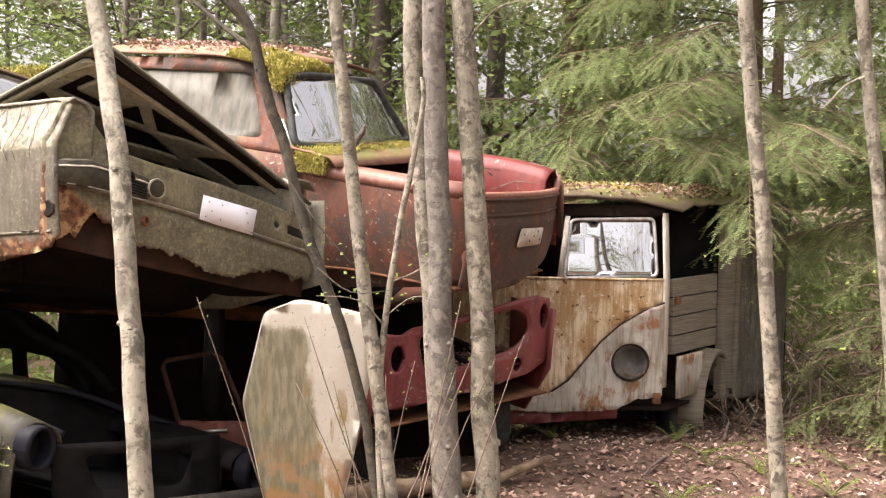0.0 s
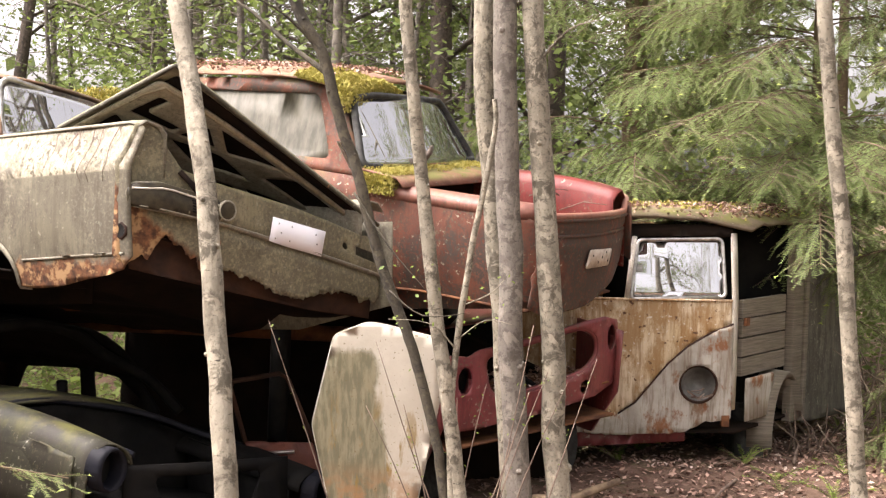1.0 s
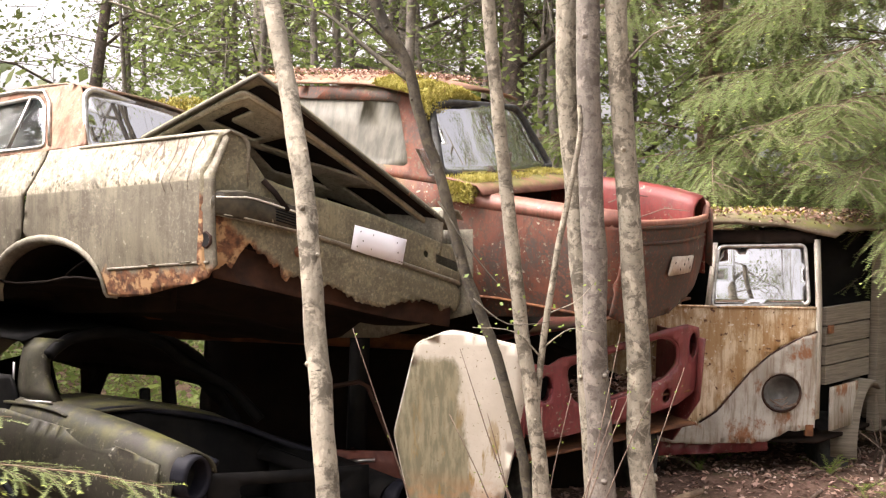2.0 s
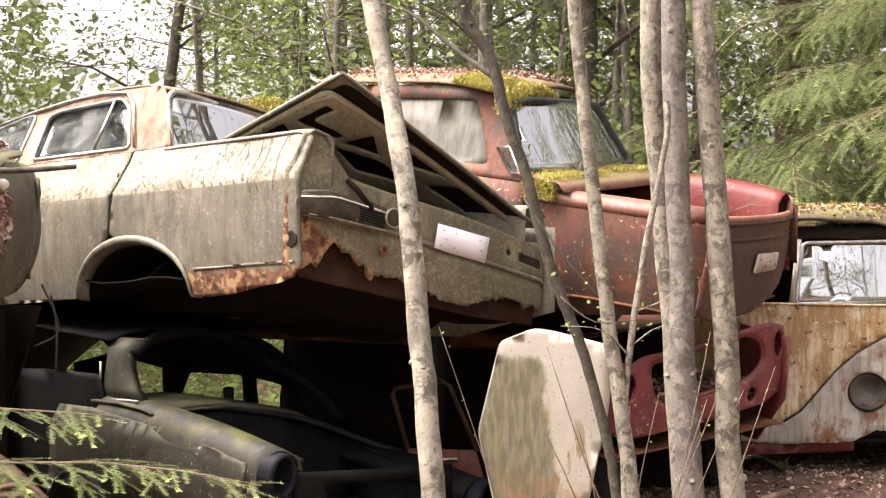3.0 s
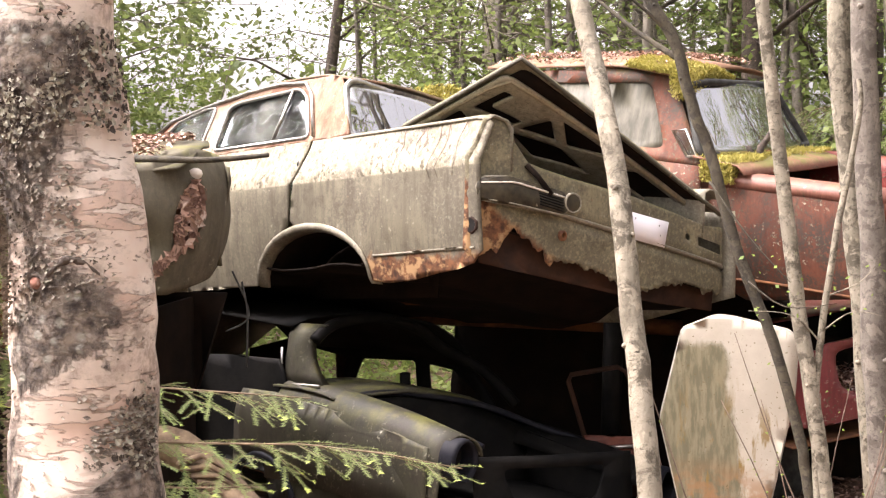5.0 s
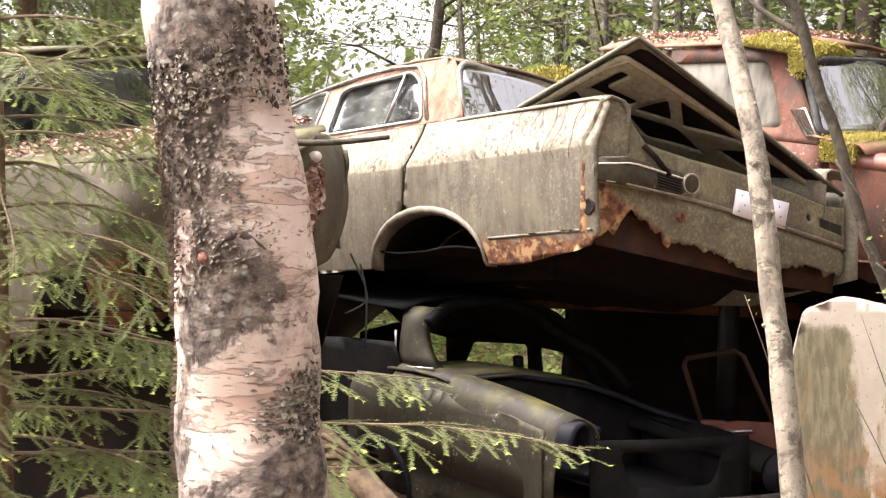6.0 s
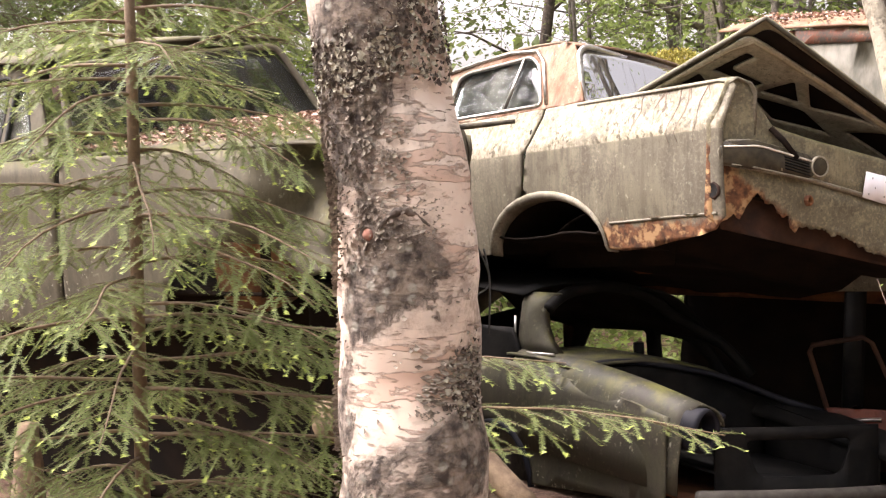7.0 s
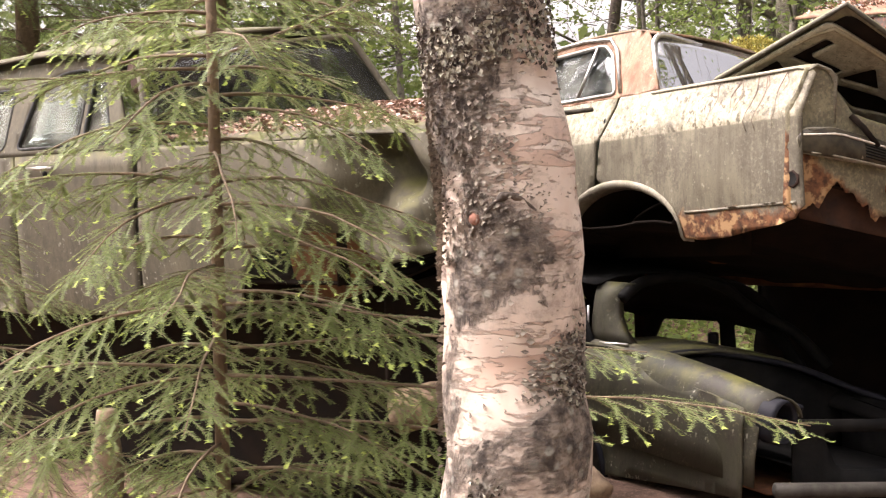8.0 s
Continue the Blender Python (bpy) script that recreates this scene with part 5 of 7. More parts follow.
# screen pillar sweeping into the roof, far windows
pil = [(0.0, 1.20, 0.905, 0.07), (0.005, 1.205, 0.985, 0.13), (0.015, 1.21, 1.035, 0.20), (0.03, 1.215, 1.06, 0.27), (0.05, 1.23, 1.05, 0.33), (0.10, 1.27, 1.03, 0.385)]
part("screen_pillar", loft([[P.at(a + 0.05, b0 + 0.02, c_), P.at(a, b0, c_ - 0.01), P.at(a - 0.012, (b0 + b1) / 2, c_), P.at(a + 0.012, b1, c_ + 0.008), P.at(a + 0.06, b1 + 0.02, c_ + 0.008)] for a, b0, b1, c_ in pil]), green_paint, old, "thick curved screen pillar", 0.012)
part("pillar_trim", tube([P.at(-0.015, 1.215, 0.06), P.at(-0.005, 1.22, 0.25)], 0.007, 6), chrome, old, "bright trim")
part("sill_trim", tube([P.at(-0.02, 1.215, 0.055), P.at(-0.02, 0.90, 0.088)], 0.009, 6), chrome, old, "bright trim")
header_path = smooth_path([P.at(0.05, 1.03, 0.31), P.at(0.12, 1.05, 0.36), P.at(0.25, 1.10, 0.40), P.at(0.525, 1.14, 0.425), P.at(0.80, 1.2, 0.36), P.at(0.98, 1.24, 0.25), P.at(1.17, 1.12, 0.12), P.at(1.27, 1.0, -0.05)], 4)
# Header, roof and far side get the stack's shade from their black.
part("roof_header", tube(header_path, 0.032, 8), black_and_shade, old, "dark curved screen header")
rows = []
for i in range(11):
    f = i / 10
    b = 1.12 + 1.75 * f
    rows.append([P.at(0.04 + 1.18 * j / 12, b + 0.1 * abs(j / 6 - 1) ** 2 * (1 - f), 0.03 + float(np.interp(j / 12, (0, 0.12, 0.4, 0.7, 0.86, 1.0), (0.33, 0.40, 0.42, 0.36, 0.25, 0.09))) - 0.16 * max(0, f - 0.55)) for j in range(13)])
part("roof", loft(rows), black_and_shade, old, "crushed dark roof", 0.014)
part("door_side", sheet([(1.14, 0.03), (1.22, 0.185), (1.7, 0.146), (2.26, 0.07), (2.8, 0.02), (3.4, -0.05), (3.5, -0.4), (1.1, -0.45)], lambda b, c: P.at(-0.02, b, c), step=0.08), black_and_shade, old, "dark door with its window frame torn off", 0.02)
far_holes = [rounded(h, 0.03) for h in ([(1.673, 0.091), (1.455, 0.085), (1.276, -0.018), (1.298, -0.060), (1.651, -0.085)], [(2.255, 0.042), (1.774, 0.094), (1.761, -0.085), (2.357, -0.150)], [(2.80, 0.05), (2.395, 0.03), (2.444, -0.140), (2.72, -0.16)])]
part("door_side", sheet([(1.14, -0.06), (1.3, 0.10), (1.6, 0.16), (2.3, 0.15), (2.9, 0.10), (3.4, -0.05), (3.5, -0.6), (1.1, -0.62)], lambda b, c: P.at(1.25, b, c), far_holes, 0.08), black_and_shade, old, "dark door with empty windows", 0.02)
part("tail", loft([[P.at(0.0 + 1.25 * j / 6, b, c_ + 0.05 * math.sin(math.pi * j / 6)) for j in range(7)] for b, c_ in ((2.85, 0.3), (3.2, 0.1), (3.5, -0.1), (3.55, -0.45))]), green_paint, old, "", 0.012)
part("floor_pan", sheet([(0.0, 0.0), (1.25, 0.0), (1.25, 3.4), (0.0, 3.4)], lambda a, b: P.at(a, b, -0.46), step=0.3), rust_metal, old, "", 0.012)
part("steering_column", tube([P.at(0.62, 1.10, -0.02), P.at(0.60, 1.05, 0.06), P.at(0.59, 1.04, 0.13)], 0.03, 6), black_and_shade, old)

# ---------------------------------------------------------------- loose door under the stack

door = thing("loose_car_door", (-1.2, 6.5, 0.0), "loose dark red car door leaning in the shade", "car door")


def door_at(p, q_):
    return Vector((-1.47 + 0.36 * p + 0.22 * (1 - q_), 6.85 - 0.05 * (1 - q_), 0.12 + 0.63 * q_ + 0.07 * p * q_))


part("door_skin", sheet([(0, 0), (1.0, 0), (1.0, 0.45), (0, 0.5)], door_at, step=0.1), plain("dark_red_paint", (0.17, 0.05, 0.03), (0.09, 0.03, 0.02), 7, 0.6), door, "dark red skin", 0.03)
part("window_frame", tube([door_at(*p) for p in ((0, 0.48), (0.03, 0.95), (0.1, 1.0), (0.8, 1.0), (0.9, 0.95), (1.02, 0.44))], 0.014, 6), dark_rust, door, "bare red window frame")
part("handle", tube([door_at(0.3, 0.40) + Vector((0, -0.03, 0)), door_at(0.7, 0.40) + Vector((0, -0.03, 0))], 0.010, 6), chrome, door)
# props and scrap that carry the stack
props = thing("scrap_axle", (-1.7, 7.2, 0.0), "rusty axle and springs propping the wrecks in the dark", "axle")
part("axle_tube", tube([(-2.9, 7.4, 1.02), (-1.9, 7.6, 0.98), (-0.9, 7.9, 0.92)], 0.05, 8), rust_metal, props)
part("drum", tube([(-2.35, 6.95, 1.28), (-2.35, 7.1, 1.28)], 0.17, 14), rust_metal, props)
# Added support, black like the shade it stands in.
part("prop_beam", tube([(-1.3, 7.5, -0.1), (-1.25, 7.4, 1.3)], 0.06, 8), black_and_shade, props)
part("prop_beam", tube([(-3.08, 7.98, -0.1), (-3.1, 7.95, 1.25)], 0.05, 8), dark_rust, props)
part("prop_beam", tube([(-3.7, 6.7, -0.1), (-3.65, 6.75, 1.1)], 0.07, 8), dark_rust, props)

# ---------------------------------------------------------------- pale estate car with the crumpled nose

G = Place((-2.76, 4.60, 1.79), (0.20, 0.98, 0.13), (-0.985, 0.17, -0.022))
wagon = thing("estate_car", (-4.2, 5.4, 0.9), "pale olive estate car with crumpled wing and leaf-covered bonnet", "car")


def wag_side(b, c):
    dent = 0.0
    for b0, c0, r, d in ((0.52, -0.12, 0.17, 0.17), (0.30, -0.26, 0.12, 0.10), (0.42, -0.30, 0.10, -0.07), (0.20, -0.10, 0.10, -0.05), (0.85, -0.22, 0.16, -0.06), (0.72, -0.36, 0.12, 0.08), (0.10, -0.30, 0.10, 0.06), (0.62, -0.02, 0.09, 0.10), (0.45, -0.19, 0.07, 0.11), (0.34, -0.05, 0.07, -0.05), (0.66, -0.26, 0.07, 0.08), (0.28, -0.36, 0.07, 0.08)):
        dent += d * math.exp(-(((b - b0) / r) ** 2 + ((c - c0) / r) ** 2))
    crush = max(0.0, min(1.0, (1.0 - b) / 0.35)) * max(0.0, min(1.0, (0.02 - c) / 0.1))
    dent += crush * (0.11 * abs(noise.noise(Vector((b * 4.2, c * 4.6, 1.7)))) + 0.05 * abs(noise.noise(Vector((b * 9, c * 8, 4.1)))))
    a = dent + 0.14 * max(0, -c - 0.15) ** 2 + 0.12 * max(0, 0.3 - b) ** 2 * 5 + (0.30 * (c - 0.05) if c > 0.05 else 0.0) + (0.12 * max(0, c + 0.08) if b < 1.9 else 0)
    return G.at(a, b, c)


def wag_front(p, c):
    """The wing carried round the rounded nose: p runs from the door forward, round the corner and across the front."""
    if p < -0.20:
        q2 = wag_side(-p, c)
    else:
        if p < 0.177:
            t = (p + 0.20) / 0.24
            a, b, na, nb = 0.24 - 0.24 * math.cos(t), 0.20 - 0.24 * math.sin(t), math.cos(t), math.sin(t)
        else:
            a = 0.24 + (p - 0.177)
            b, na, nb = -0.04 + 0.75 * max(0, a - 0.36) ** 1.3, 0.0, 1.0
        tuck = 0.9 * (c + 0.17) ** 2 + 0.02 * noise.noise(Vector((p * 6, c * 6, 2)))
        side0 = wag_side(0.2, c) - G.at(0.0, 0.2, c)
        blend = max(0.0, 1 - (p + 0.20) / 0.25)
        q2 = G.at(a + na * tuck * (1 - blend), b + nb * tuck * (1 - blend), c) + side0 * blend
    return q2


wing_o = [(0.55, 0.0), (0.40, 0.05), (0.20, 0.10), (0.0, 0.085), (-0.25, 0.04), (-0.5, 0.03), (-1.2, 0.04), (-2.0, 0.05), (-2.03, -0.75), (-1.45, -0.75)] + \
    [(-x_, y_) for x_, y_ in arc(0.95, -0.72, 0.42, 0.36, 0, 150, 12)] + [(-0.42, -0.50), (-0.25, -0.46), (0.0, -0.48), (0.25, -0.46), (0.55, -0.42)]
lamp_gap = arc(0.10, -0.17, 0.075, 0.145, 0, 360, 14)[:-1]
lamp_gap = [(x_ + 0.25 * (y_ + 0.17), y_) for x_, y_ in lamp_gap]
part("front_wing", sheet(wing_o, wag_front, [lamp_gap], 0.04), wagon_paint, wagon, "dented olive wing and rounded nose with a torn lamp hole", 0.012)
part("front_door", sheet([(2.045, 0.05), (2.95, 0.05), (2.97, -0.80), (2.045, -0.78)], wag_side, step=0.09), wagon_paint, wagon, "pale olive door", 0.014)
part("rear_door", sheet([(2.965, 0.05), (4.3, 0.05), (4.4, -0.7), (2.985, -0.80)], wag_side, step=0.15), wagon_paint, wagon, "", 0.014)
hf = part("door_handle", tube([wag_side(2.62, -0.02) - G.u * 0.03, wag_side(2.72, -0.015) - G.u * 0.04, wag_side(2.86, -0.02) - G.u * 0.03], 0.012, 6), chrome, wagon, "bright door handle")
part("lock_button", disc(wag_side(2.70, -0.05) - G.u * 0.012, -G.u, 0.022, 0.01, 10), black_and_shade, hf)
frame_o = [(2.06, 0.05), (2.30, 0.49), (2.40, 0.53), (3.0, 0.52), (4.3, 0.45), (4.45, 0.05)]
wins = [rounded([(2.20, 0.085), (2.36, 0.45), (2.42, 0.465), (2.42, 0.085)], 0.03), rounded([(2.46, 0.085), (2.46, 0.465), (2.66, 0.46), (2.86, 0.40), (2.95, 0.085)], 0.05), rounded([(3.05, 0.085), (3.05, 0.40), (4.15, 0.40), (4.25, 0.085)], 0.05)]
part("window_frame", sheet(frame_o, wag_side, wins, 0.05), wagon_paint, wagon, "", 0.018)
part("window_frame", sheet(frame_o, lambda b, c: G.at(1.36 - 0.30 * max(0, c - 0.05), b - 0.66 * max(0, (3.4 - b) / 1.34), c), wins, 0.09), wagon_paint, wagon, "", 0.018)
for h in wins:
    pn = part("side_window", sheet(h, lambda b, c: wag_side(b, c) + G.u * 0.01, step=0.15), side_glass, wagon, "hazy side window", 0.005)
    pn.visible_shadow = False
    part("window_trim", tube([wag_side(*p) - G.u * 0.006 for p in h + h[:1]], 0.009, 6), rubber, pn)
rows = []
for i in range(13):
    b = 2.18 + 2.25 * i / 12
    h = 0.515 + 0.045 * math.sin(min(1, i / 3) * 1.57) - 0.06 * max(0, i - 4) / 8
    rows.append([G.at(0.09 + 1.16 * j / 10, b + 0.10 * (1 - i / 12) - 0.66 * (j / 10) * (1 - i / 12) - 0.05 * (1 - abs(j / 5 - 1) ** 2) * (i == 0), h + 0.055 * (1 - abs(j / 5 - 1) ** 2.6)) for j in range(11)])
part("roof", loft(rows), wagon_paint, wagon, "smooth pale roof", 0.014)


def wag_screen(p, q_):
    return G.at(p, 2.06 - 0.66 * p / 1.3 + 0.24 * q_ / 0.36 - 0.10 * (1 - (2 * p / 1.33 - 1) ** 2), 0.075 + q_ * 1.19)


ws = rounded([(0.07, 0.0), (0.16, 0.35), (1.18, 0.35), (1.27, 0.0)], 0.06)
pn = part("windscreen", sheet(ws, wag_screen, step=0.1), glass("clear_screen", (0.55, 0.56, 0.5), 0.03, 0.06, 1.22), wagon, "dusty windscreen", 0.005)
pn.visible_shadow = False
part("rubber_seal", tube([wag_screen(*p) - G.v * 0.006 for p in ws + ws[:1]], 0.02, 6), wagon_paint, pn)
part("sun_visor", sheet(rounded([(0.12, 0.20), (0.14, 0.33), (0.62, 0.33), (0.62, 0.18)], 0.03), lambda p, q_: wag_screen(p, q_) + G.v * 0.06, step=0.2), plain("brown_visor", (0.07, 0.035, 0.025), (0.05, 0.03, 0.02), 5), wagon, "brown sun visor", 0.015)


def bonnet_b(f, s):
    """Where the skewed bonnet lies along the car: f from nose to screen, s across."""
    front, back = -0.05 + 0.72 * s ** 1.4, 2.04 - 0.66 * s
    return front + (back - front) * f


rows = []
for i in range(15):
    rows.append([G.at(0.06 + 1.20 * j / 10, bonnet_b(i / 14, j / 10), 0.045 + 0.055 * math.sin(math.pi * j / 10) - 0.05 * max(0, 0.15 - i / 14) + ripple((j * 0.5, i * 0.42, 2), 0.03, 0.8)) for j in range(11)])
part("bonnet", loft(rows), wagon_paint, wagon, "bent pale bonnet", 0.012)


def wag_nose(a, c):
    f = a / 1.3
    b = -0.16 * math.sin(math.pi * min(1, (a + 0.12) / 0.62)) + 0.75 * max(0, a - 0.36) ** 1.3 + 0.10 * max(0, -c - 0.2) + 0.06 * max(0, c)
    b += 0.05 * ripple((a * 5, c * 5, 2), 1.0, 1.0)
    return G.at(a, b, c)


nose_o = [(0.45, 0.0), (1.2, -0.02), (1.25, -0.4), (0.45, -0.42)]
part("nose_panel", sheet(nose_o, wag_nose, step=0.06), wagon_paint, wagon, "", 0.012)
part("lamp_bowl", sheet([(x_ * 1.3 - 0.03, y_ * 1.1 + 0.017) for x_, y_ in lamp_gap], lambda p, c: wag_front(p, c) + G.v * 0.06 + G.u * 0.04, step=0.05), rust_metal, wagon, "", 0.01)
nest = []
rn = random.Random(8)
for i in range(170):
    t, r_ = rn.uniform(0, 6.28), rn.uniform(0, 1) ** 0.5
    c_ = -0.17 + 0.14 * r_ * math.sin(t)
    p_ = 0.10 + 0.072 * r_ * math.cos(t) + 0.25 * (c_ + 0.17)
    nest.append((wag_front(p_, c_) + (G.v + G.u) * rn.uniform(0.0, 0.02), -G.v - G.u * 0.7))
for i in range(45):
    nest.append((wag_front(0.06 - 0.16 * i / 45, -0.29 - 0.10 * i / 45 + rn.uniform(-0.02, 0.02)) - (G.v + G.u) * 0.006, -G.v - G.u))
scatter_leaves("leaf_nest", nest, 0.03, "pinkish dry leaves packed in a lamp hole", litter, 0.6, 5)
part("rag", disc(wag_front(0.155, 0.0) - (G.v + G.u) * 0.012, -G.v - G.u, 0.03, 0.014, 10, 0.8), plain("white_rag", (0.62, 0.58, 0.52), (0.45, 0.40, 0.34), 30), wagon, "scrap of pale filler above the lamp hole")
part("underbody", sheet([(0.1, 0.55), (1.2, 0.75), (1.2, 4.3), (0.1, 4.3)], lambda a, b: G.at(a, b, -0.62), step=0.3), dark_shaded_metal, wagon, "", 0.012)
part("bay_wall", sheet([(0.05, 0.0), (1.2, 0.0), (1.2, -0.62), (0.05, -0.62)], lambda a, c: G.at(a, 0.80, c), step=0.2), dark_shaded_metal, wagon, "", 0.012)
part("wheel_drum", tube([G.at(0.12, 0.95, -0.52), G.at(0.3, 0.95, -0.52)], 0.20, 14), rust_metal, wagon, "rusty brake drum")
part("far_flank", sheet([(0.75, 0.03), (4.3, 0.05), (4.4, -0.7), (0.8, -0.6)], lambda b, c: G.at(1.34, b, c), step=0.25), wagon_paint, wagon, "", 0.014)
part("tailgate", sheet([(0.0, 0.05), (0.1, 0.45), (1.26, 0.45), (1.36, 0.05), (1.3, -0.65), (0.05, -0.65)], lambda a, c: G.at(a, 4.42 - 0.15 * max(0, c), c), [rounded([(0.2, 0.1), (0.25, 0.4), (1.1, 0.4), (1.15, 0.1)], 0.05)], 0.12), wagon_paint, wagon, "", 0.014)
for k, (p0, p1, p2) in enumerate((((0.42, -0.10, -0.48), (0.43, -0.12, -0.62), (0.45, -0.1, -0.85)), ((0.5, 0.0, -0.45), (0.55, -0.05, -0.65), (0.45, 0.0, -0.7)))):
    part("hanging_cable", tube(smooth_path([G.at(*p0), G.at(*p1), G.at(*p2)], 5), 0.0045, 5), rubber, wagon, "hanging cable")
# Near-black sides: the shade below the estate car is in the colour.
carrier = thing("wreck_body", (-4.0, 5.5, 0.0), "rusty crushed car body carrying the estate car, darkened for the shade there", "car body")
part("body_side", sheet([(0.7, -0.68), (4.3, -0.68), (4.3, -1.72), (0.9, -1.74)], lambda b, c: G.at(0.45 + ripple((b, c, 0), 0.10, 2), b, c), step=0.12), dark_shaded_metal, carrier, "", 0.02)
part("body_side", sheet([(0.5, -0.68), (4.3, -0.68), (4.3, -1.8), (0.9, -1.8)], lambda b, c: G.at(1.2, b, c), step=0.3), dark_shaded_metal, carrier, "", 0.02)
part("body_end", sheet([(0.25, -0.68), (1.2, -0.70), (1.2, -1.8), (0.25, -1.75)], lambda a, c: G.at(a, 0.7, c), step=0.2), dark_shaded_metal, carrier, "", 0.02)

# Added dark body behind the stack; it blocks light and hides bright ground.
blocker = thing("buried_wreck", (-0.9, 8.4, 0.0), "added dark car-shaped body blocking light behind the stack", "car body")
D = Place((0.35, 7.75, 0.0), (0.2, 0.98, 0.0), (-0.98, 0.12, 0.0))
part("body_side", sheet([(0.0, 0.0), (0.1, 0.75), (0.6, 0.95), (0.9, 1.25), (1.9, 1.22), (2.62, 1.2), (2.76, 0.9), (2.8, 0.0)], lambda b_, c_: D.at(0.0 + ripple((b_, c_, 3), 0.08, 2), b_, c_), step=0.12), dark_shaded_metal, blocker, "", 0.02)
part("body_side", sheet([(0.0, 0.0), (0.1, 0.75), (0.6, 0.95), (0.9, 1.25), (1.9, 1.22), (2.62, 1.2), (2.76, 0.9), (2.8, 0.0)], lambda b_, c_: D.at(1.2, b_, c_), step=0.3), dark_shaded_metal, blocker, "", 0.02)
part("body_top", loft([[D.at(1.2 * j / 4, b_, c_) for j in range(5)] for b_, c_ in ((0.0, 0.0), (0.1, 0.75), (0.6, 0.95), (0.9, 1.25), (1.9, 1.22), (2.62, 1.2), (2.76, 0.9), (2.8, 0.0))]), dark_shaded_metal, blocker, "", 0.02)

# ---------------------------------------------------------------- trees


STEMS = []


def bare_tree(name, pts, r0, r1, bark, label, branches=(), sides=14, group="", knots=0, leaves=0, seed=1, category="tree"):
    """A trunk along pts from the ground up, with bare limbs and a few leaves."""
    rnd = random.Random(seed)
    path = smooth_path(pts, 8)
    sway = r0 * 0.22
    path = [p + Vector((noise.noise(Vector((i * 0.33, seed, 0))), noise.noise(Vector((i * 0.33, seed, 7))), 0)) * sway * (0 < i) for i, p in enumerate(path)]
    n = len(path)
    base = Vector(pts[0])
    tree = thing(name, base, label, category, group)
    radii = [r0 + (r1 - r0) * i / (n - 1) for i in range(n)]
    radii = [r * (1 + 0.05 * noise.noise(Vector((i * 0.9, seed, 0)))) for i, r in enumerate(radii)]
    radii[0] *= 1.25
    verts, faces = tube(path, radii, sides, True, 0.06, seed)
    trunk = part("trunk", (verts, faces), bark, tree)
    for k in range(knots):
        i = int(n * (0.12 + 0.8 * rnd.random()))
        d = Vector((rnd.uniform(-1, 1), -rnd.random(), rnd.uniform(-0.1, 0.3))).normalized()
        c = path[i] + d * radii[i] * 0.9
        part("knot", tube([c - d * 0.01, c + d * radii[i] * 0.18, c + d * radii[i] * 0.32], [radii[i] * 0.34, radii[i] * 0.24, radii[i] * 0.08], 7), bark, trunk)
    if pts[-1][2] > 4:
        STEMS.append((tree, path[-1], path[-1] - path[-3], r1, bark))
    leaf_v, leaf_f = [], []
    for br in branches:
        bp = smooth_path(br[0], 4)
        part("limb", tube(bp, [br[1] * (1 - 0.8 * i / (len(bp) - 1)) for i in range(len(bp))], 6), bark, tree)
        for k in range(leaves):
            p = bp[rnd.randrange(len(bp) // 3, len(bp))] + Vector((rnd.gauss(0, 0.05), rnd.gauss(0, 0.05), rnd.gauss(0, 0.04)))
            a = Vector((rnd.gauss(0, 1), rnd.gauss(0, 1), rnd.gauss(0, 0.6))).normalized() * rnd.uniform(0.007, 0.015)
            b = a.orthogonal().normalized() * a.length * 0.6
            j = len(leaf_v)
            leaf_v += [p - a, p + b, p + a, p - b]
            leaf_f.append((j, j + 1, j + 2, j + 3))
    if leaf_v:
        part("leaves", (leaf_v, leaf_f), leaf_green, tree, "small fresh green leaves", smooth=False)
    return tree


# the old birch close to the path
birch = bare_tree("birch", [(-1.44, 1.62, -0.02), (-1.432, 1.61, 0.7), (-1.43, 1.60, 1.22), (-1.427, 1.60, 1.58), (-1.468, 1.60, 1.94), (-1.50, 1.6, 2.6), (-1.56, 1.62, 4.2), (-1.7, 1.7, 6.5)], 0.118, 0.075, birch_mat,
                  "old birch with pink-white peeling bark, dark scars and lichen", sides=28, seed=4)
rb = random.Random(21)
curls_v, curls_f = [], []


def birch_skin(ang, z):
    t = (z - 1.22) / 0.72
    x = -1.43 + (0.0 if t < 0.5 else -0.08 * (t - 0.5)) 
    r = float(np.interp(z, (1.0, 1.22, 1.58, 1.94, 2.6), (0.109, 0.1065, 0.1005, 0.0945, 0.088)))
    return Vector((x + math.cos(ang) * r, 1.60 + math.sin(ang) * r, z)), Vector((math.cos(ang), math.sin(ang), 0))


for i in range(7000):
    ang, z = rb.uniform(-3.3, 0.2), rb.uniform(1.1, 2.1)
    dense_ = noise.noise(Vector((math.cos(ang) * 0.4, math.sin(ang) * 0.4, z * 3.6)))
    if dense_ < 0.10 and rb.random() > 0.04:
        continue
    p, nrm = birch_skin(ang, z)
    tang = Vector((-nrm.y, nrm.x, 0))
    s = rb.uniform(0.0015, 0.0065)
    lift = rb.uniform(0.0012, 0.005)
    j = len(curls_v)
    w = Vector((0, 0, 1)) * s * rb.uniform(0.4, 0.9)
    curls_v += [p - nrm * 0.004 - tang * s, p + nrm * lift - w, p + nrm * (lift + 0.002) + tang * s, p + nrm * lift * 0.6 + w]
    curls_f.append((j, j + 1, j + 2, j + 3))
big_v, big_f = [], []
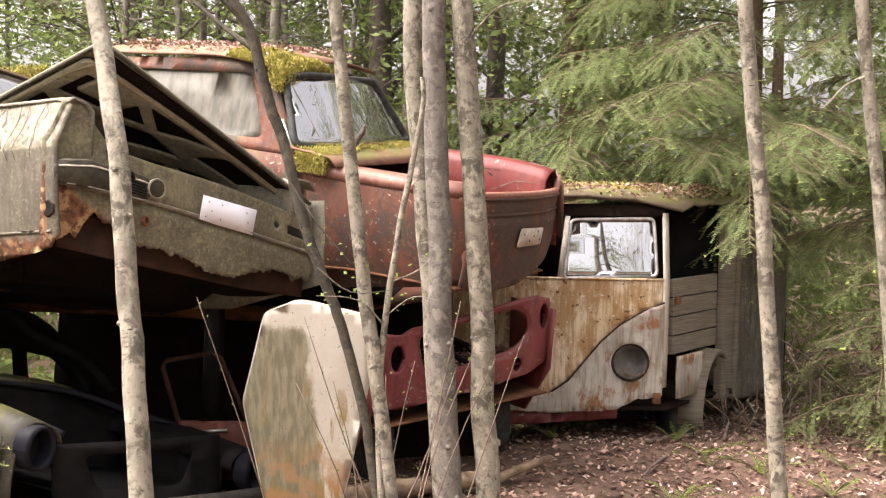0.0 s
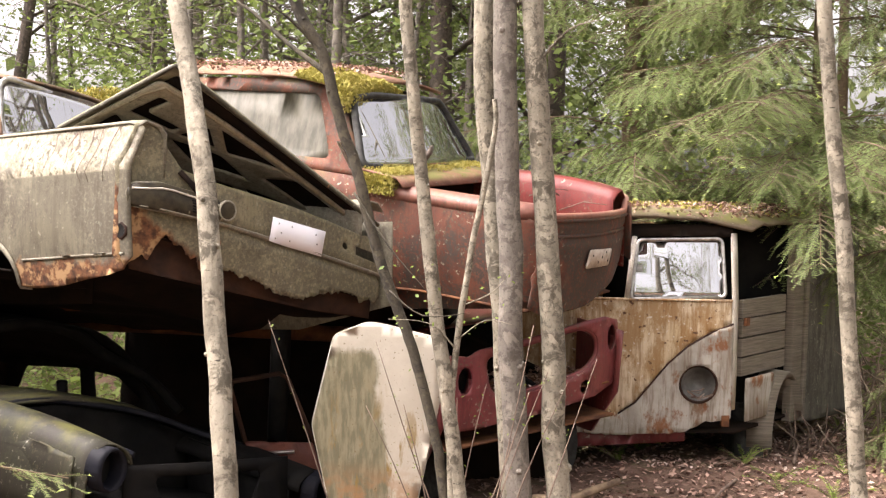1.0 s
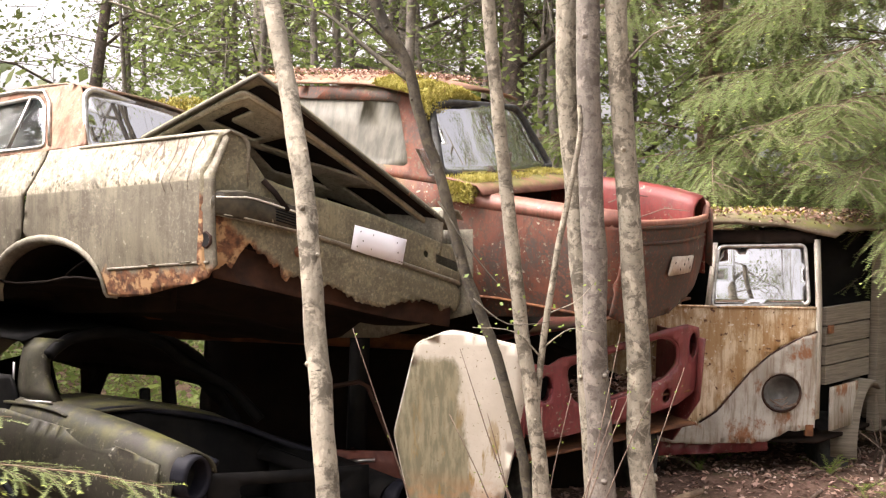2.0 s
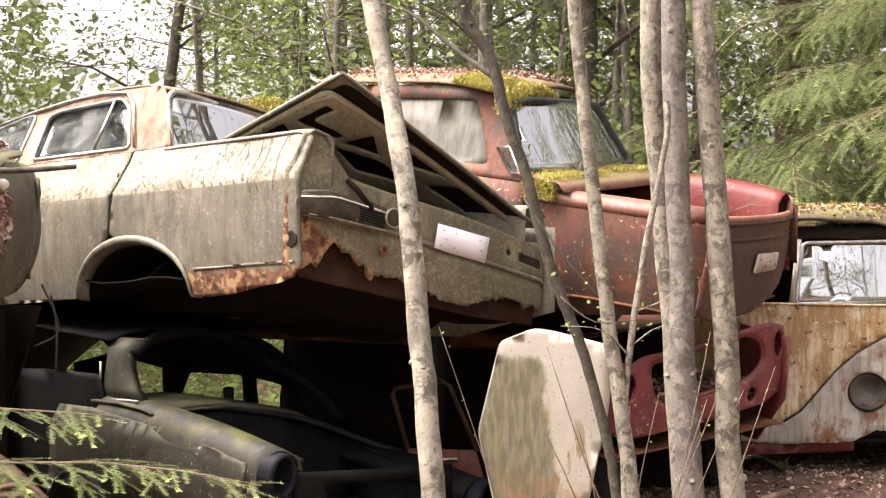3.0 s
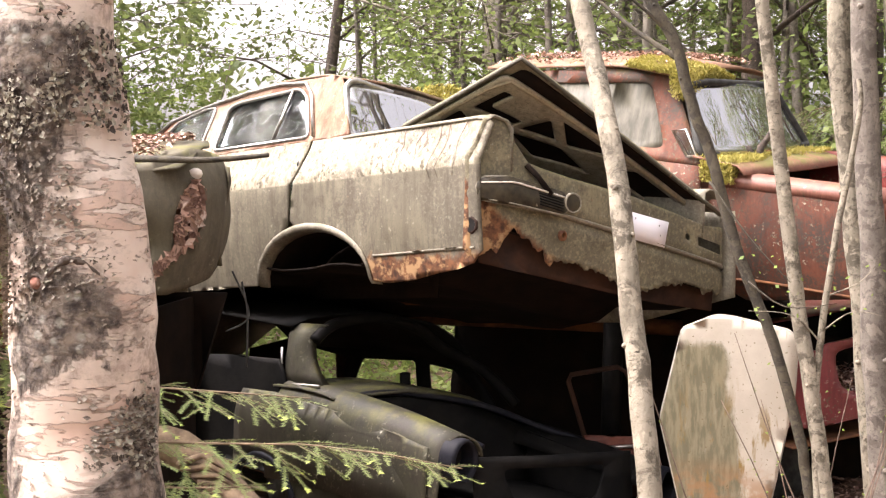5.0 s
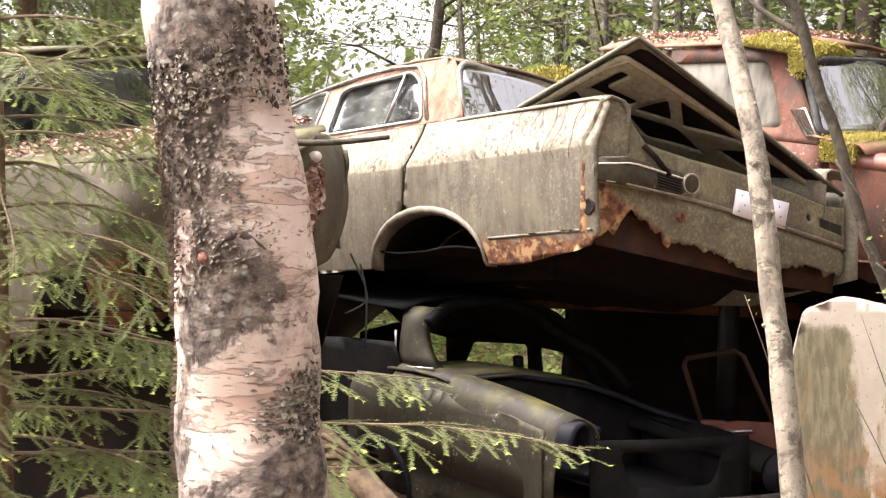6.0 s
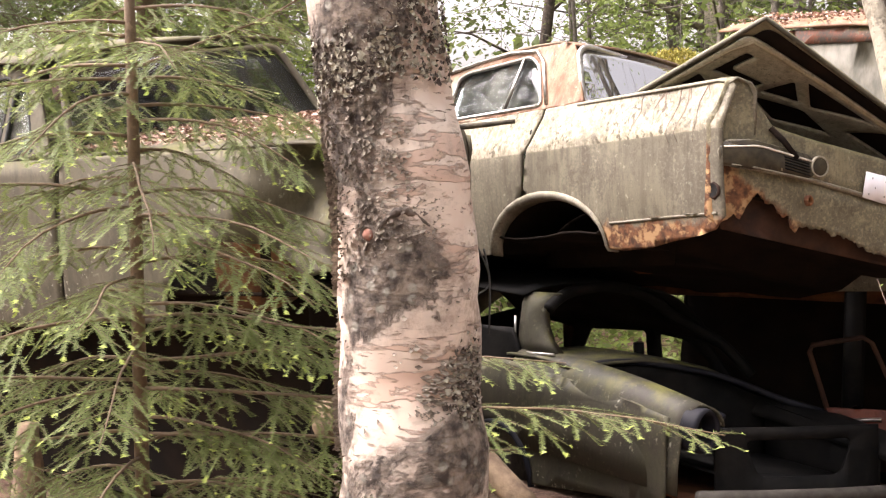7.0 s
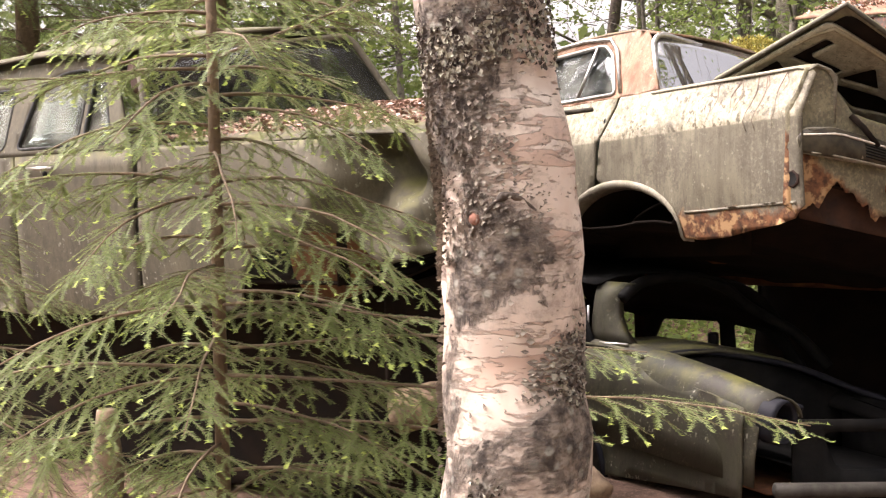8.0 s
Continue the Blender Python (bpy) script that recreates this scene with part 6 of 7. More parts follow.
for i in range(9000):
    ang, z = rb.uniform(-3.3, 0.2), rb.uniform(1.1, 2.1)
    field_ = noise.noise(Vector((math.cos(ang) * 0.5 + 4, math.sin(ang) * 0.5, z * 4.5))) + 0.40 * max(0.0, 1 - math.hypot((z - 1.84) / 0.13, (ang + 1.9) / 1.1)) - 0.3 * max(0.0, 1 - abs(z - 2.05) / 0.12) + 0.35 * max(0.0, 1 - math.hypot((z - 1.57) / 0.09, (ang + 1.2) / 0.9)) + 0.3 * max(0.0, 1 - abs(ang + 2.75) / 0.6)
    if field_ < 0.22 + rb.uniform(-0.06, 0.1):
        continue
    p, nrm = birch_skin(ang, z)
    tang, k = Vector((-nrm.y, nrm.x, 0)), len(big_v)
    s, turn = rb.uniform(0.0025, 0.0065), rb.uniform(0, 6.28)
    big_v.append(p + nrm * rb.uniform(0.001, 0.003))
    for j in range(6):
        t_ = turn + j * 1.047
        big_v.append(p + (tang * math.cos(t_) + Vector((0, 0, 1)) * math.sin(t_)) * s * rb.uniform(0.15, 1.3) + nrm * rb.uniform(0.0005, 0.006))
    big_f += [(k, k + 1 + j, k + 1 + (j + 1) % 6) for j in range(6)]
lichen_mat = Nodes("curled_lichen", 0.95)
lichen_mat.put("Base Color", lichen_mat.mix(lichen_mat.steps(lichen_mat.island(), 0.35, 0.75), (0.055, 0.042, 0.034), (0.36, 0.34, 0.27)))
tagged(part("curled_lichen", (big_v, big_f), lichen_mat.mat, birch, "curled pale lichen and dark bark scales", smooth=False), kind="stuff")
flakes = Nodes("bark_flakes", 0.9)
flakes.put("Base Color", flakes.mix(flakes.island(), (0.09, 0.07, 0.055), (0.27, 0.235, 0.19)))
tagged(part("lichen_crust", (curls_v, curls_f), flakes.mat, birch, "grey lichen and curled bark flakes", smooth=False), kind="stuff")
for ang, z, s in ((-2.13, 1.905, 0.011), (-1.66, 1.592, 0.015)):
    p, nrm = birch_skin(ang, z)
    kn = part("branch_scar", ring(p - nrm * 0.002, nrm, s, s * 0.55, 0.010, 14), dark_bark, birch, "dark branch scar")
    part("scar_wood", disc(p + nrm * 0.001, nrm, s * 0.6, 0.004, 10), plain("old_scar_wood", (0.26, 0.12, 0.085), (0.10, 0.055, 0.04), 60), kn)

for mid, z0, wide, high in ((-1.12, 1.60, 0.55, 0.045), (-1.12, 1.91, 0.7, 0.05)):
    brow = []
    for i in range(13):
        s_ = i / 6 - 1
        p, nrm = birch_skin(mid + wide * s_, z0 + high * (1 - abs(s_) ** 1.6) - 0.02)
        brow.append(p - nrm * 0.001)
    part("bark_ridge", tube(brow, [0.0015 + 0.0045 * (1 - abs(i / 6 - 1)) * (0.7 + 0.5 * (i % 2)) for i in range(13)], 7, True, 0.6, 5), dark_bark, birch, "dark arched ridge over a branch scar")

# slim trees between the path and the wrecks
bare_tree("sapling", [(-0.60, 2.85, 0.0), (-0.72, 2.98, 1.0), (-0.77, 3.06, 1.40), (-0.83, 3.15, 1.83), (-0.94, 3.32, 2.25), (-1.1, 3.5, 2.9), (-1.4, 3.8, 4.2)], 0.032, 0.020, pole_bark,
          "slim pale sapling with mottled grey-beige bark", knots=9, group="saplings", seed=2)
bare_tree("sapling", [(-0.13, 5.5, 0.0), (-0.184, 5.5, 0.49), (-0.283, 5.5, 1.18), (-0.354, 5.5, 1.72), (-0.456, 5.5, 2.65), (-0.55, 5.55, 4.2)], 0.036, 0.026, pole_bark,
          "slim pale sapling with mottled grey-beige bark", knots=6, group="saplings", seed=3)
bare_tree("sapling", [(-0.18, 5.45, 0.0), (-0.226, 5.5, 0.79), (-0.164, 5.5, 1.43), (-0.10, 5.5, 1.80), (-0.054, 5.5, 2.07), (-0.06, 5.5, 2.2)], 0.017, 0.010, pole_bark,
          "thin bent whitish stem with budding twigs", [([(-0.20, 5.5, 1.1), (-0.32, 5.46, 1.22), (-0.5, 5.42, 1.24)], 0.005), ([(-0.2, 5.5, 1.15), (-0.08, 5.46, 1.24), (0.05, 5.45, 1.22)], 0.004),
           ([(-0.18, 5.5, 1.3), (-0.06, 5.44, 1.36), (0.02, 5.42, 1.45)], 0.004)], 8, "saplings", leaves=7, seed=4)
bare_tree("dark_sapling", [(-0.16, 5.45, 0.0), (-0.25, 5.5, 0.49), (-0.288, 5.5, 0.714), (-0.387, 5.5, 1.076), (-0.461, 5.5, 1.269), (-0.56, 5.5, 1.535), (-0.652, 5.5, 1.875), (-0.739, 5.5, 2.118), (-0.812, 5.5, 2.385), (-0.945, 5.5, 2.63), (-1.2, 5.55, 3.4)], 0.022, 0.026, mossy_bark,
          "leaning dark mossy sapling with rough bark", [([(-0.79, 5.5, 2.30), (-0.98, 5.6, 2.44), (-1.2, 5.7, 2.62), (-1.4, 5.75, 2.68)], 0.016), ([(-0.84, 5.5, 2.42), (-0.98, 5.45, 2.55), (-1.12, 5.4, 2.62)], 0.01),
           ([(-0.66, 5.48, 1.78), (-0.5, 5.42, 1.55), (-0.33, 5.4, 1.36)], 0.006), ([(-0.5, 5.46, 1.36), (-0.35, 5.4, 1.26), (-0.15, 5.36, 1.28)], 0.005)], 10, "saplings", knots=6, leaves=11, seed=5)
bare_tree("alder", [(0.13, 5.9, 0.0), (0.093, 5.9, 0.41), (0.034, 5.9, 1.41), (-0.018, 5.9, 2.72), (-0.05, 5.95, 4.5)], 0.062, 0.052, grey_bark, "grey alder trunk with knotty bark", knots=10, group="alder clump", seed=6)
bare_tree("alder", [(0.10, 6.0, 0.0), (0.06, 6.02, 0.5), (-0.02, 6.03, 1.5), (-0.104, 6.03, 2.46), (-0.17, 6.1, 4.5)], 0.055, 0.050, pole_bark, "beige alder trunk with smooth mottled bark", knots=4, group="alder clump", seed=7)
bare_tree("alder", [(0.31, 5.9, 0.0), (0.277, 5.9, 0.42), (0.217, 5.9, 1.42), (0.112, 5.9, 2.72), (0.03, 5.95, 4.5)], 0.062, 0.046, pole_bark, "beige alder trunk with smooth mottled bark",
          [([(0.14, 5.88, 2.4), (0.28, 5.8, 2.55), (0.42, 5.7, 2.58)], 0.008)], knots=9, group="alder clump", seed=8)
bare_tree("sapling", [(1.47, 5.0, -0.05), (1.42, 5.0, 0.49), (1.321, 5.0, 1.59), (1.222, 5.0, 2.49), (1.1, 5.0, 4.2)], 0.036, 0.028, pole_bark, "slim grey sapling beside the path", knots=9, group="saplings", seed=9)
bare_tree("sapling", [(1.98, 5.0, -0.05), (1.90, 5.0, 0.6), (1.815, 5.0, 1.48), (1.69, 5.0, 2.5), (1.55, 5.0, 4.2)], 0.030, 0.024, pole_bark, "slim grey sapling beside the path",
          [([(1.74, 5.0, 2.2), (1.62, 4.95, 2.15), (1.5, 4.9, 2.05), (1.46, 4.9, 2.2)], 0.008)], knots=6, group="saplings", seed=10)


class Needles:
    """Gathers twigs and needles as plain triangles."""

    def __init__(self, seed):
        self.v, self.f, self.m, self.r = [], [], [], random.Random(seed)
        self.k = 0

    def twig(self, p0, d, length, droop, needle_len, gap, width, tip=0.0, spread=1.0):
        """A drooping twig with needles on both sides."""
        r = self.r
        d = Vector(d).normalized()
        n = max(2, int(length / gap))
        p = Vector(p0)
        step = length / n
        side = d.cross(Vector((0, 0, 1)))
        side = side.normalized() if side.length > 0.05 else Vector((1, 0, 0))
        start = p.copy()
        tip *= r.choice((0.0, 0.7, 2.4))
        for i in range(n):
            f = i / n
            d = (d + Vector((0, 0, -droop * step * 6))).normalized()
            p = p + d * step
            L = needle_len * (1.0 - 0.35 * f) * r.uniform(0.8, 1.15)
            mat = 1 if f > 1 - tip else 0
            if mat:
                L *= 1.1
            for s in (-1, 1):
                out = (side * s * spread + d * r.uniform(0.5, 0.9) + Vector((0, 0, r.uniform(-0.25, 0.55)))).normalized()
                w = d * width * (0.5 if not mat else 0.9)
                self.v += [p - w, p + w, p + out * L]
                self.f.append((self.k, self.k + 1, self.k + 2))
                self.m.append(mat)
                self.k += 3
        mid = (start + p) * 0.5 + Vector((0, 0, droop * length * 0.25))
        w = Vector((0, 0, 1)) * width * 0.5
        self.v += [start - w, start + w, mid + w * 0.8, mid - w * 0.8, p]
        self.f += [(self.k, self.k + 1, self.k + 2, self.k + 3), (self.k + 3, self.k + 2, self.k + 4)]
        self.m += [2, 2]
        self.k += 5
        return p

    def bough(self, p0, az, length, rise, sag, lateral, gap, needle_len, ngap, width, tip=0.0, hang=0.5, rods=None, rad=0.008):
        """One bough: a bent rod with drooping side twigs."""
        r = self.r
        pts = []
        dirh = Vector((math.cos(az), math.sin(az), 0))
        for i in range(9):
            f = i / 8
            pts.append(Vector(p0) + dirh * length * f + Vector((0, 0, length * (rise * f - sag * f * f) + 0.05 * length * f * noise.noise(Vector((f * 2.5, az * 9, length)))) ) + Vector((-dirh.y, dirh.x, 0)) * 0.07 * length * f * noise.noise(Vector((f * 2.2, az * 7, 5))))
        if rods is not None:
            rods.append(tube(pts, [rad * (1 - 0.75 * i / 8) for i in range(9)], 5))
        n = int(length / gap)
        sidev = Vector((-dirh.y, dirh.x, 0))
        for i in range(n):
            f = 0.10 + 0.90 * (i + r.random() * 0.6) / n
            if f > 1:
                continue
            q = f * 8
            k = min(7, int(q))
            p = pts[k].lerp(pts[k + 1], q - k)
            dd = (pts[k + 1] - pts[k]).normalized()
            for s in (-1, 1):
                if r.random() < 0.12:
                    continue
                L = lateral * (0.35 + 0.75 * math.sin(math.pi * min(0.98, f * 0.85 + 0.12))) * r.uniform(0.4, 1.3)
                d = (dd * r.uniform(0.25, 1.1) + sidev * s * r.uniform(0.35, 1.1) + Vector((0, 0, -hang * r.uniform(-0.15, 1.3)))).normalized()
                e = self.twig(p, d, L, 0.35 * hang, needle_len, ngap, width, tip)
                if L > lateral * 0.6:
                    m = Vector(p).lerp(e, 0.45)
                    for s2 in (-1, 1):
                        d2 = (d + d.cross(Vector((0, 0, 1))) * s2 * 0.8 + Vector((0, 0, -hang * 0.5))).normalized()
                        self.twig(m, d2, L * 0.45, 0.3 * hang, needle_len, ngap, width, tip)
        self.twig(pts[-2], (pts[-1] - pts[-2]), length * 0.16, 0.1, needle_len, ngap, width, tip)

    def mesh(self, name, mats):
        return mesh_of(name, self.v, self.f, mats, False, self.m)


def spruce(name, base, height, z0, z1, n, longest, lateral, gap, needle_len, ngap, width, mats, label, seed, trunk_r, hang=0.5, tip=0.0, extra=(), azs=None, sag=0.35, group="spruces"):
    rnd = random.Random(seed)
    tree = thing(name, base, label, "tree", group)
    b = Vector(base)
    stem = tube([b, b + Vector((0.01, 0, height * 0.5)), b + Vector((0.0, 0.01, height))], [trunk_r, trunk_r * 0.7, trunk_r * 0.15], 10)
    nd = Needles(seed)
    rods = []
    for i in range(n):
        f = i / max(1, n - 1)
        z = z0 + (z1 - z0) * f
        az = i * 2.4 + rnd.uniform(-0.3, 0.3) if azs is None else rnd.uniform(*azs)
        L = longest * (1 - 0.72 * (z - z0) / max(0.1, height - z0)) * rnd.uniform(0.75, 1.1)
        nd.bough((0, 0, z), az, L, rnd.uniform(0.05, 0.22), sag * rnd.uniform(0.7, 1.3), lateral, gap, needle_len, ngap, width, tip, hang, rods)
    for p0, az, L, rise, sg in extra:
        nd.bough(Vector(p0) - b, az, L, rise, sg, lateral, gap * 1.15, needle_len, ngap, width, tip, hang, rods)
    crown = new("crown", nd.mesh("crown", mats))
    crown.parent = tree
    v, f = join(*rods)
    part("trunk", join(stem, ([p + b for p in v], f)), spruce_bark, tree)
    return tree


near_mats, far_mats = [needle, needle_tip, twig_mat], [far_needle, needle_tip, twig_mat]
# the young spruce in front of the estate car
spruce("spruce", (-3.49, 3.80, 0.0), 4.2, 0.15, 2.35, 44, 1.15, 0.25, 0.050, 0.021, 0.0050, 0.0040, near_mats, "young spruce with drooping needled twigs and pale new shoots", 12, 0.030, 0.42, 0.04,
       extra=[((-3.49, 3.80, 0.92), -0.02, 2.15, 0.02, 0.015), ((-3.49, 3.80, 1.02), 0.04, 1.62, 0.10, 0.06), ((-3.49, 3.80, 1.18), -0.12, 1.0, 0.12, 0.16), ((-3.49, 3.80, 0.75), -0.05, 1.5, 0.05, 0.0),
              ((-3.49, 3.80, 1.55), -0.25, 0.95, 0.10, 0.28), ((-3.49, 3.80, 1.62), 3.3, 1.3, 0.2, 0.25), ((-3.49, 3.80, 0.95), 3.6, 1.4, 0.1, 0.2), ((-3.49, 3.80, 2.05), 3.2, 1.2, 0.02, 0.05), ((-3.49, 3.80, 2.08), -0.1, 0.9, 0.25, 0.0), ((-3.49, 3.80, 2.3), 2.4, 0.8, 0.1, 0.2), ((-3.49, 3.80, 2.5), 0.4, 0.7, 0.2, 0.1), ((-3.49, 3.80, 2.2), -2.4, 0.5, 0.1, 0.1), ((-3.49, 3.80, 2.7), -1.2, 0.6, 0.2, 0.2), ((-3.49, 3.80, 1.95), 0.9, 0.8, 0.1, 0.25)])
spruce("spruce", (-4.75, 3.7, 0.0), 3.6, 0.3, 1.75, 18, 1.0, 0.28, 0.042, 0.018, 0.008, 0.0042, near_mats, "young spruce with drooping needled twigs and pale new shoots", 13, 0.028, 0.5, 0.03)
# tall spruces behind the van
spruce("spruce", (2.45, 9.7, -0.05), 5.6, 1.75, 4.9, 58, 2.4, 0.46, 0.066, 0.036, 0.015, 0.0075, far_mats, "tall spruce with hanging bright green boughs", 14, 0.10, 0.6, 0.02, azs=(2.2, 6.3), sag=0.30,
            extra=[((2.45, 9.7, 2.3), -2.0, 1.9, 0.02, 0.22), ((2.45, 9.7, 2.5), -1.75, 1.7, 0.0, 0.30), ((2.45, 9.7, 2.6), -2.3, 2.1, 0.0, 0.16), ((2.45, 9.7, 2.2), -1.5, 1.7, 0.02, 0.20), ((2.45, 9.7, 3.0), -2.1, 2.2, 0.0, 0.2), ((2.45, 9.7, 2.15), -2.15, 2.0, 0.02, 0.08), ((2.45, 9.7, 2.2), -1.95, 1.9, 0.0, 0.14)])
s2 = spruce("spruce", (1.2, 10.9, 0.0), 10.0, 0.8, 6.5, 50, 2.4, 0.46, 0.078, 0.038, 0.018, 0.009, far_mats, "tall spruce with hanging bright green boughs", 15, 0.12, 0.7, 0.03, azs=(2.6, 6.9), sag=0.30)
spruce("spruce", (3.7, 9.3, -0.05), 5.4, 1.55, 4.7, 46, 2.0, 0.42, 0.070, 0.036, 0.016, 0.008, far_mats, "tall spruce with hanging bright green boughs", 16, 0.09, 0.6, 0.02, azs=(1.8, 5.6), sag=0.32)
spruce("spruce", (2.95, 8.1, -0.02), 1.7, 0.25, 1.4, 22, 0.75, 0.26, 0.05, 0.024, 0.010, 0.006, far_mats, "small bright spruce sapling beside the forest path", 17, 0.018, 0.5, 0.05)
for x, y, turn, k in ((5.4, 12.5, 1.0, 0.62), (3.6, 13.2, 0.3, 0.65), (7.5, 11.0, 2.0, 0.62), (-9.5, 11.5, 0.5, 1.1), (-0.6, 15.5, 0.1, 1.3), (-8.6, 8.4, 0.9, 1.0), (-10.2, 9.6, 2.2, 1.05), (-9.6, 6.8, 1.6, 0.95), (-7.9, 10.2, 2.8, 1.0)):
    copy_thing(s2, pose(x, y, ground_z(x, y) - 0.05, 0, 0, math.degrees(turn) - 40) @ Matrix.Scale(k, 4))


def leaf_tree(name, base, height, trunk_r, crown, count, size, bark, mat, label, seed, lean=(0, 0), bare=0.3):
    """A forest tree: tapered trunk, limbs, and a loose crown of many small leaves."""
    rnd = random.Random(seed)
    tree = thing(name, base, label, "tree", "forest trees")
    b = Vector(base)
    top = b + Vector((lean[0], lean[1], height))
    path = [b.lerp(top, i / 8) + Vector((0.06 * noise.noise(Vector((i * 0.7, seed, 0))), 0.06 * noise.noise(Vector((i * 0.7, seed, 9))), 0)) for i in range(9)]
    rods, lv, lf = [], [], []
    for i in range(16):
        f = bare + (1 - bare) * (i + rnd.random()) / 16
        k = min(7, int(f * 8))
        p = path[k].lerp(path[k + 1], f * 8 - k)
        az = rnd.uniform(0, 6.28)
        L = crown * (1.15 - 0.6 * f) * rnd.uniform(0.5, 1.1)
        d = Vector((math.cos(az), math.sin(az), rnd.uniform(0.1, 0.7)))
        e = p + d * L
        m = (p + e) * 0.5 + Vector((0, 0, 0.08 * L))
        rods.append(tube([p, m, e], [trunk_r * 0.25, trunk_r * 0.14, 0.004], 5))
        for t in range(6):
            s = p.lerp(e, rnd.uniform(0.3, 0.95))
            e2 = s + Vector((rnd.gauss(0, 1), rnd.gauss(0, 1), rnd.gauss(0.2, 0.5))).normalized() * L * 0.5
            rods.append(tube([s, e2], [trunk_r * 0.09, 0.003], 4))
            for q in range(count // 96):
                c = s.lerp(e2, rnd.uniform(0.1, 1.1)) + Vector((rnd.gauss(0, 0.16), rnd.gauss(0, 0.16), rnd.gauss(0, 0.12)))
                a = Vector((rnd.gauss(0, 1), rnd.gauss(0, 1), rnd.gauss(0, 0.5))).normalized() * size * rnd.uniform(0.5, 1.1)
                w = a.cross(Vector((rnd.gauss(0, 1), rnd.gauss(0, 1), rnd.gauss(0, 1)))).normalized() * a.length * 0.55
                j = len(lv)
                lv += [c - a, c + w, c + a, c - w]
                lf.append((j, j + 1, j + 2, j + 3))
    v, f = join(*rods)
    part("trunk", join(tube(path, [trunk_r * (1 - 0.8 * i / 8) for i in range(9)], 10, True, 0.08, seed), (v, f)), bark, tree)
    part("crown", (lv, lf), mat, tree, "", smooth=False)
    return tree


lt = [leaf_tree("forest_tree", (-1.6, 12.0, 0.05), 9.0, 0.10, 2.6, 7200, 0.030, grey_bark, leaf_green, "young forest tree with light spring leaves", 31, (0.3, 0), 0.12),
      leaf_tree("forest_tree", (-2.9, 12.6, 0.05), 11.0, 0.15, 2.4, 7200, 0.034, pole_bark, leaf_dim, "tall forest tree with thin foliage", 32, (-0.2, 0), 0.2),
      leaf_tree("forest_tree", (-5.6, 13.8, 0.1), 10.0, 0.09, 1.8, 1500, 0.032, dark_bark, leaf_green, "leaning forest tree with sparse leaves", 33, (1.6, 0), 0.25),
      leaf_tree("forest_tree", (0.6, 13.0, 0.1), 10.0, 0.12, 2.6, 7200, 0.034, dark_bark, leaf_dim, "tall forest tree with thin foliage", 34, (0.2, 0), 0.1)]
rt = random.Random(77)
spread = [(-8.2, 12.5), (-9.4, 14.0), (-2.4, 15.0), (-0.4, 11.6), (-3.6, 16.5), (1.9, 15.5), (-10.5, 13.2), (-12.5, 11.0), (-3.9, 17.5), (3.0, 16.5), (5.5, 16.0), (8.0, 14.5), (-11.2, 18.0), (0.2, 18.5), (-1.3, 20.5), (-11, 8.5), (-5.6, 20.5),
          (9.5, 9.5), (11, 6.5), (-13, 6.5), (-9, -7), (-3, -5.5), (2, -6.5), (5, -5.5), (0.5, -9), (4, -8), (-5, -9), (-1, -8), (3, -9.5), (7, -7), (10, -2), (-12, -2), (-7, -12), (1, -13), (6, -13), (11, 2), (-14, 2)]
for i, (x, y) in enumerate(spread):
    src = lt[i % 4]
    copy_thing(src, pose(x, y, ground_z(x, y) - 0.05, 0, 0, rt.uniform(0, 360)) @ Matrix.Scale(rt.uniform(0.85, 1.25), 4))


pole = leaf_tree("pole_tree", (-2.7, 11.0, 0.05), 7.5, 0.045, 1.5, 1400, 0.03, grey_bark, leaf_dim, "thin straight forest pole with sparse leaves", 35, (0.15, 0), 0.35)
for k in range(26):
    y = rt.uniform(10.5, 16)
    x = y * rt.choice((rt.uniform(-0.75, -0.47), rt.uniform(-0.345, 0.05), rt.uniform(-0.345, 0.05)))
    copy_thing(pole, pose(x, y, ground_z(x, y) - 0.05, rt.uniform(-4, 4), rt.uniform(-5, 5), rt.uniform(0, 360)) @ Matrix.Scale(rt.uniform(0.8, 1.3), 4))


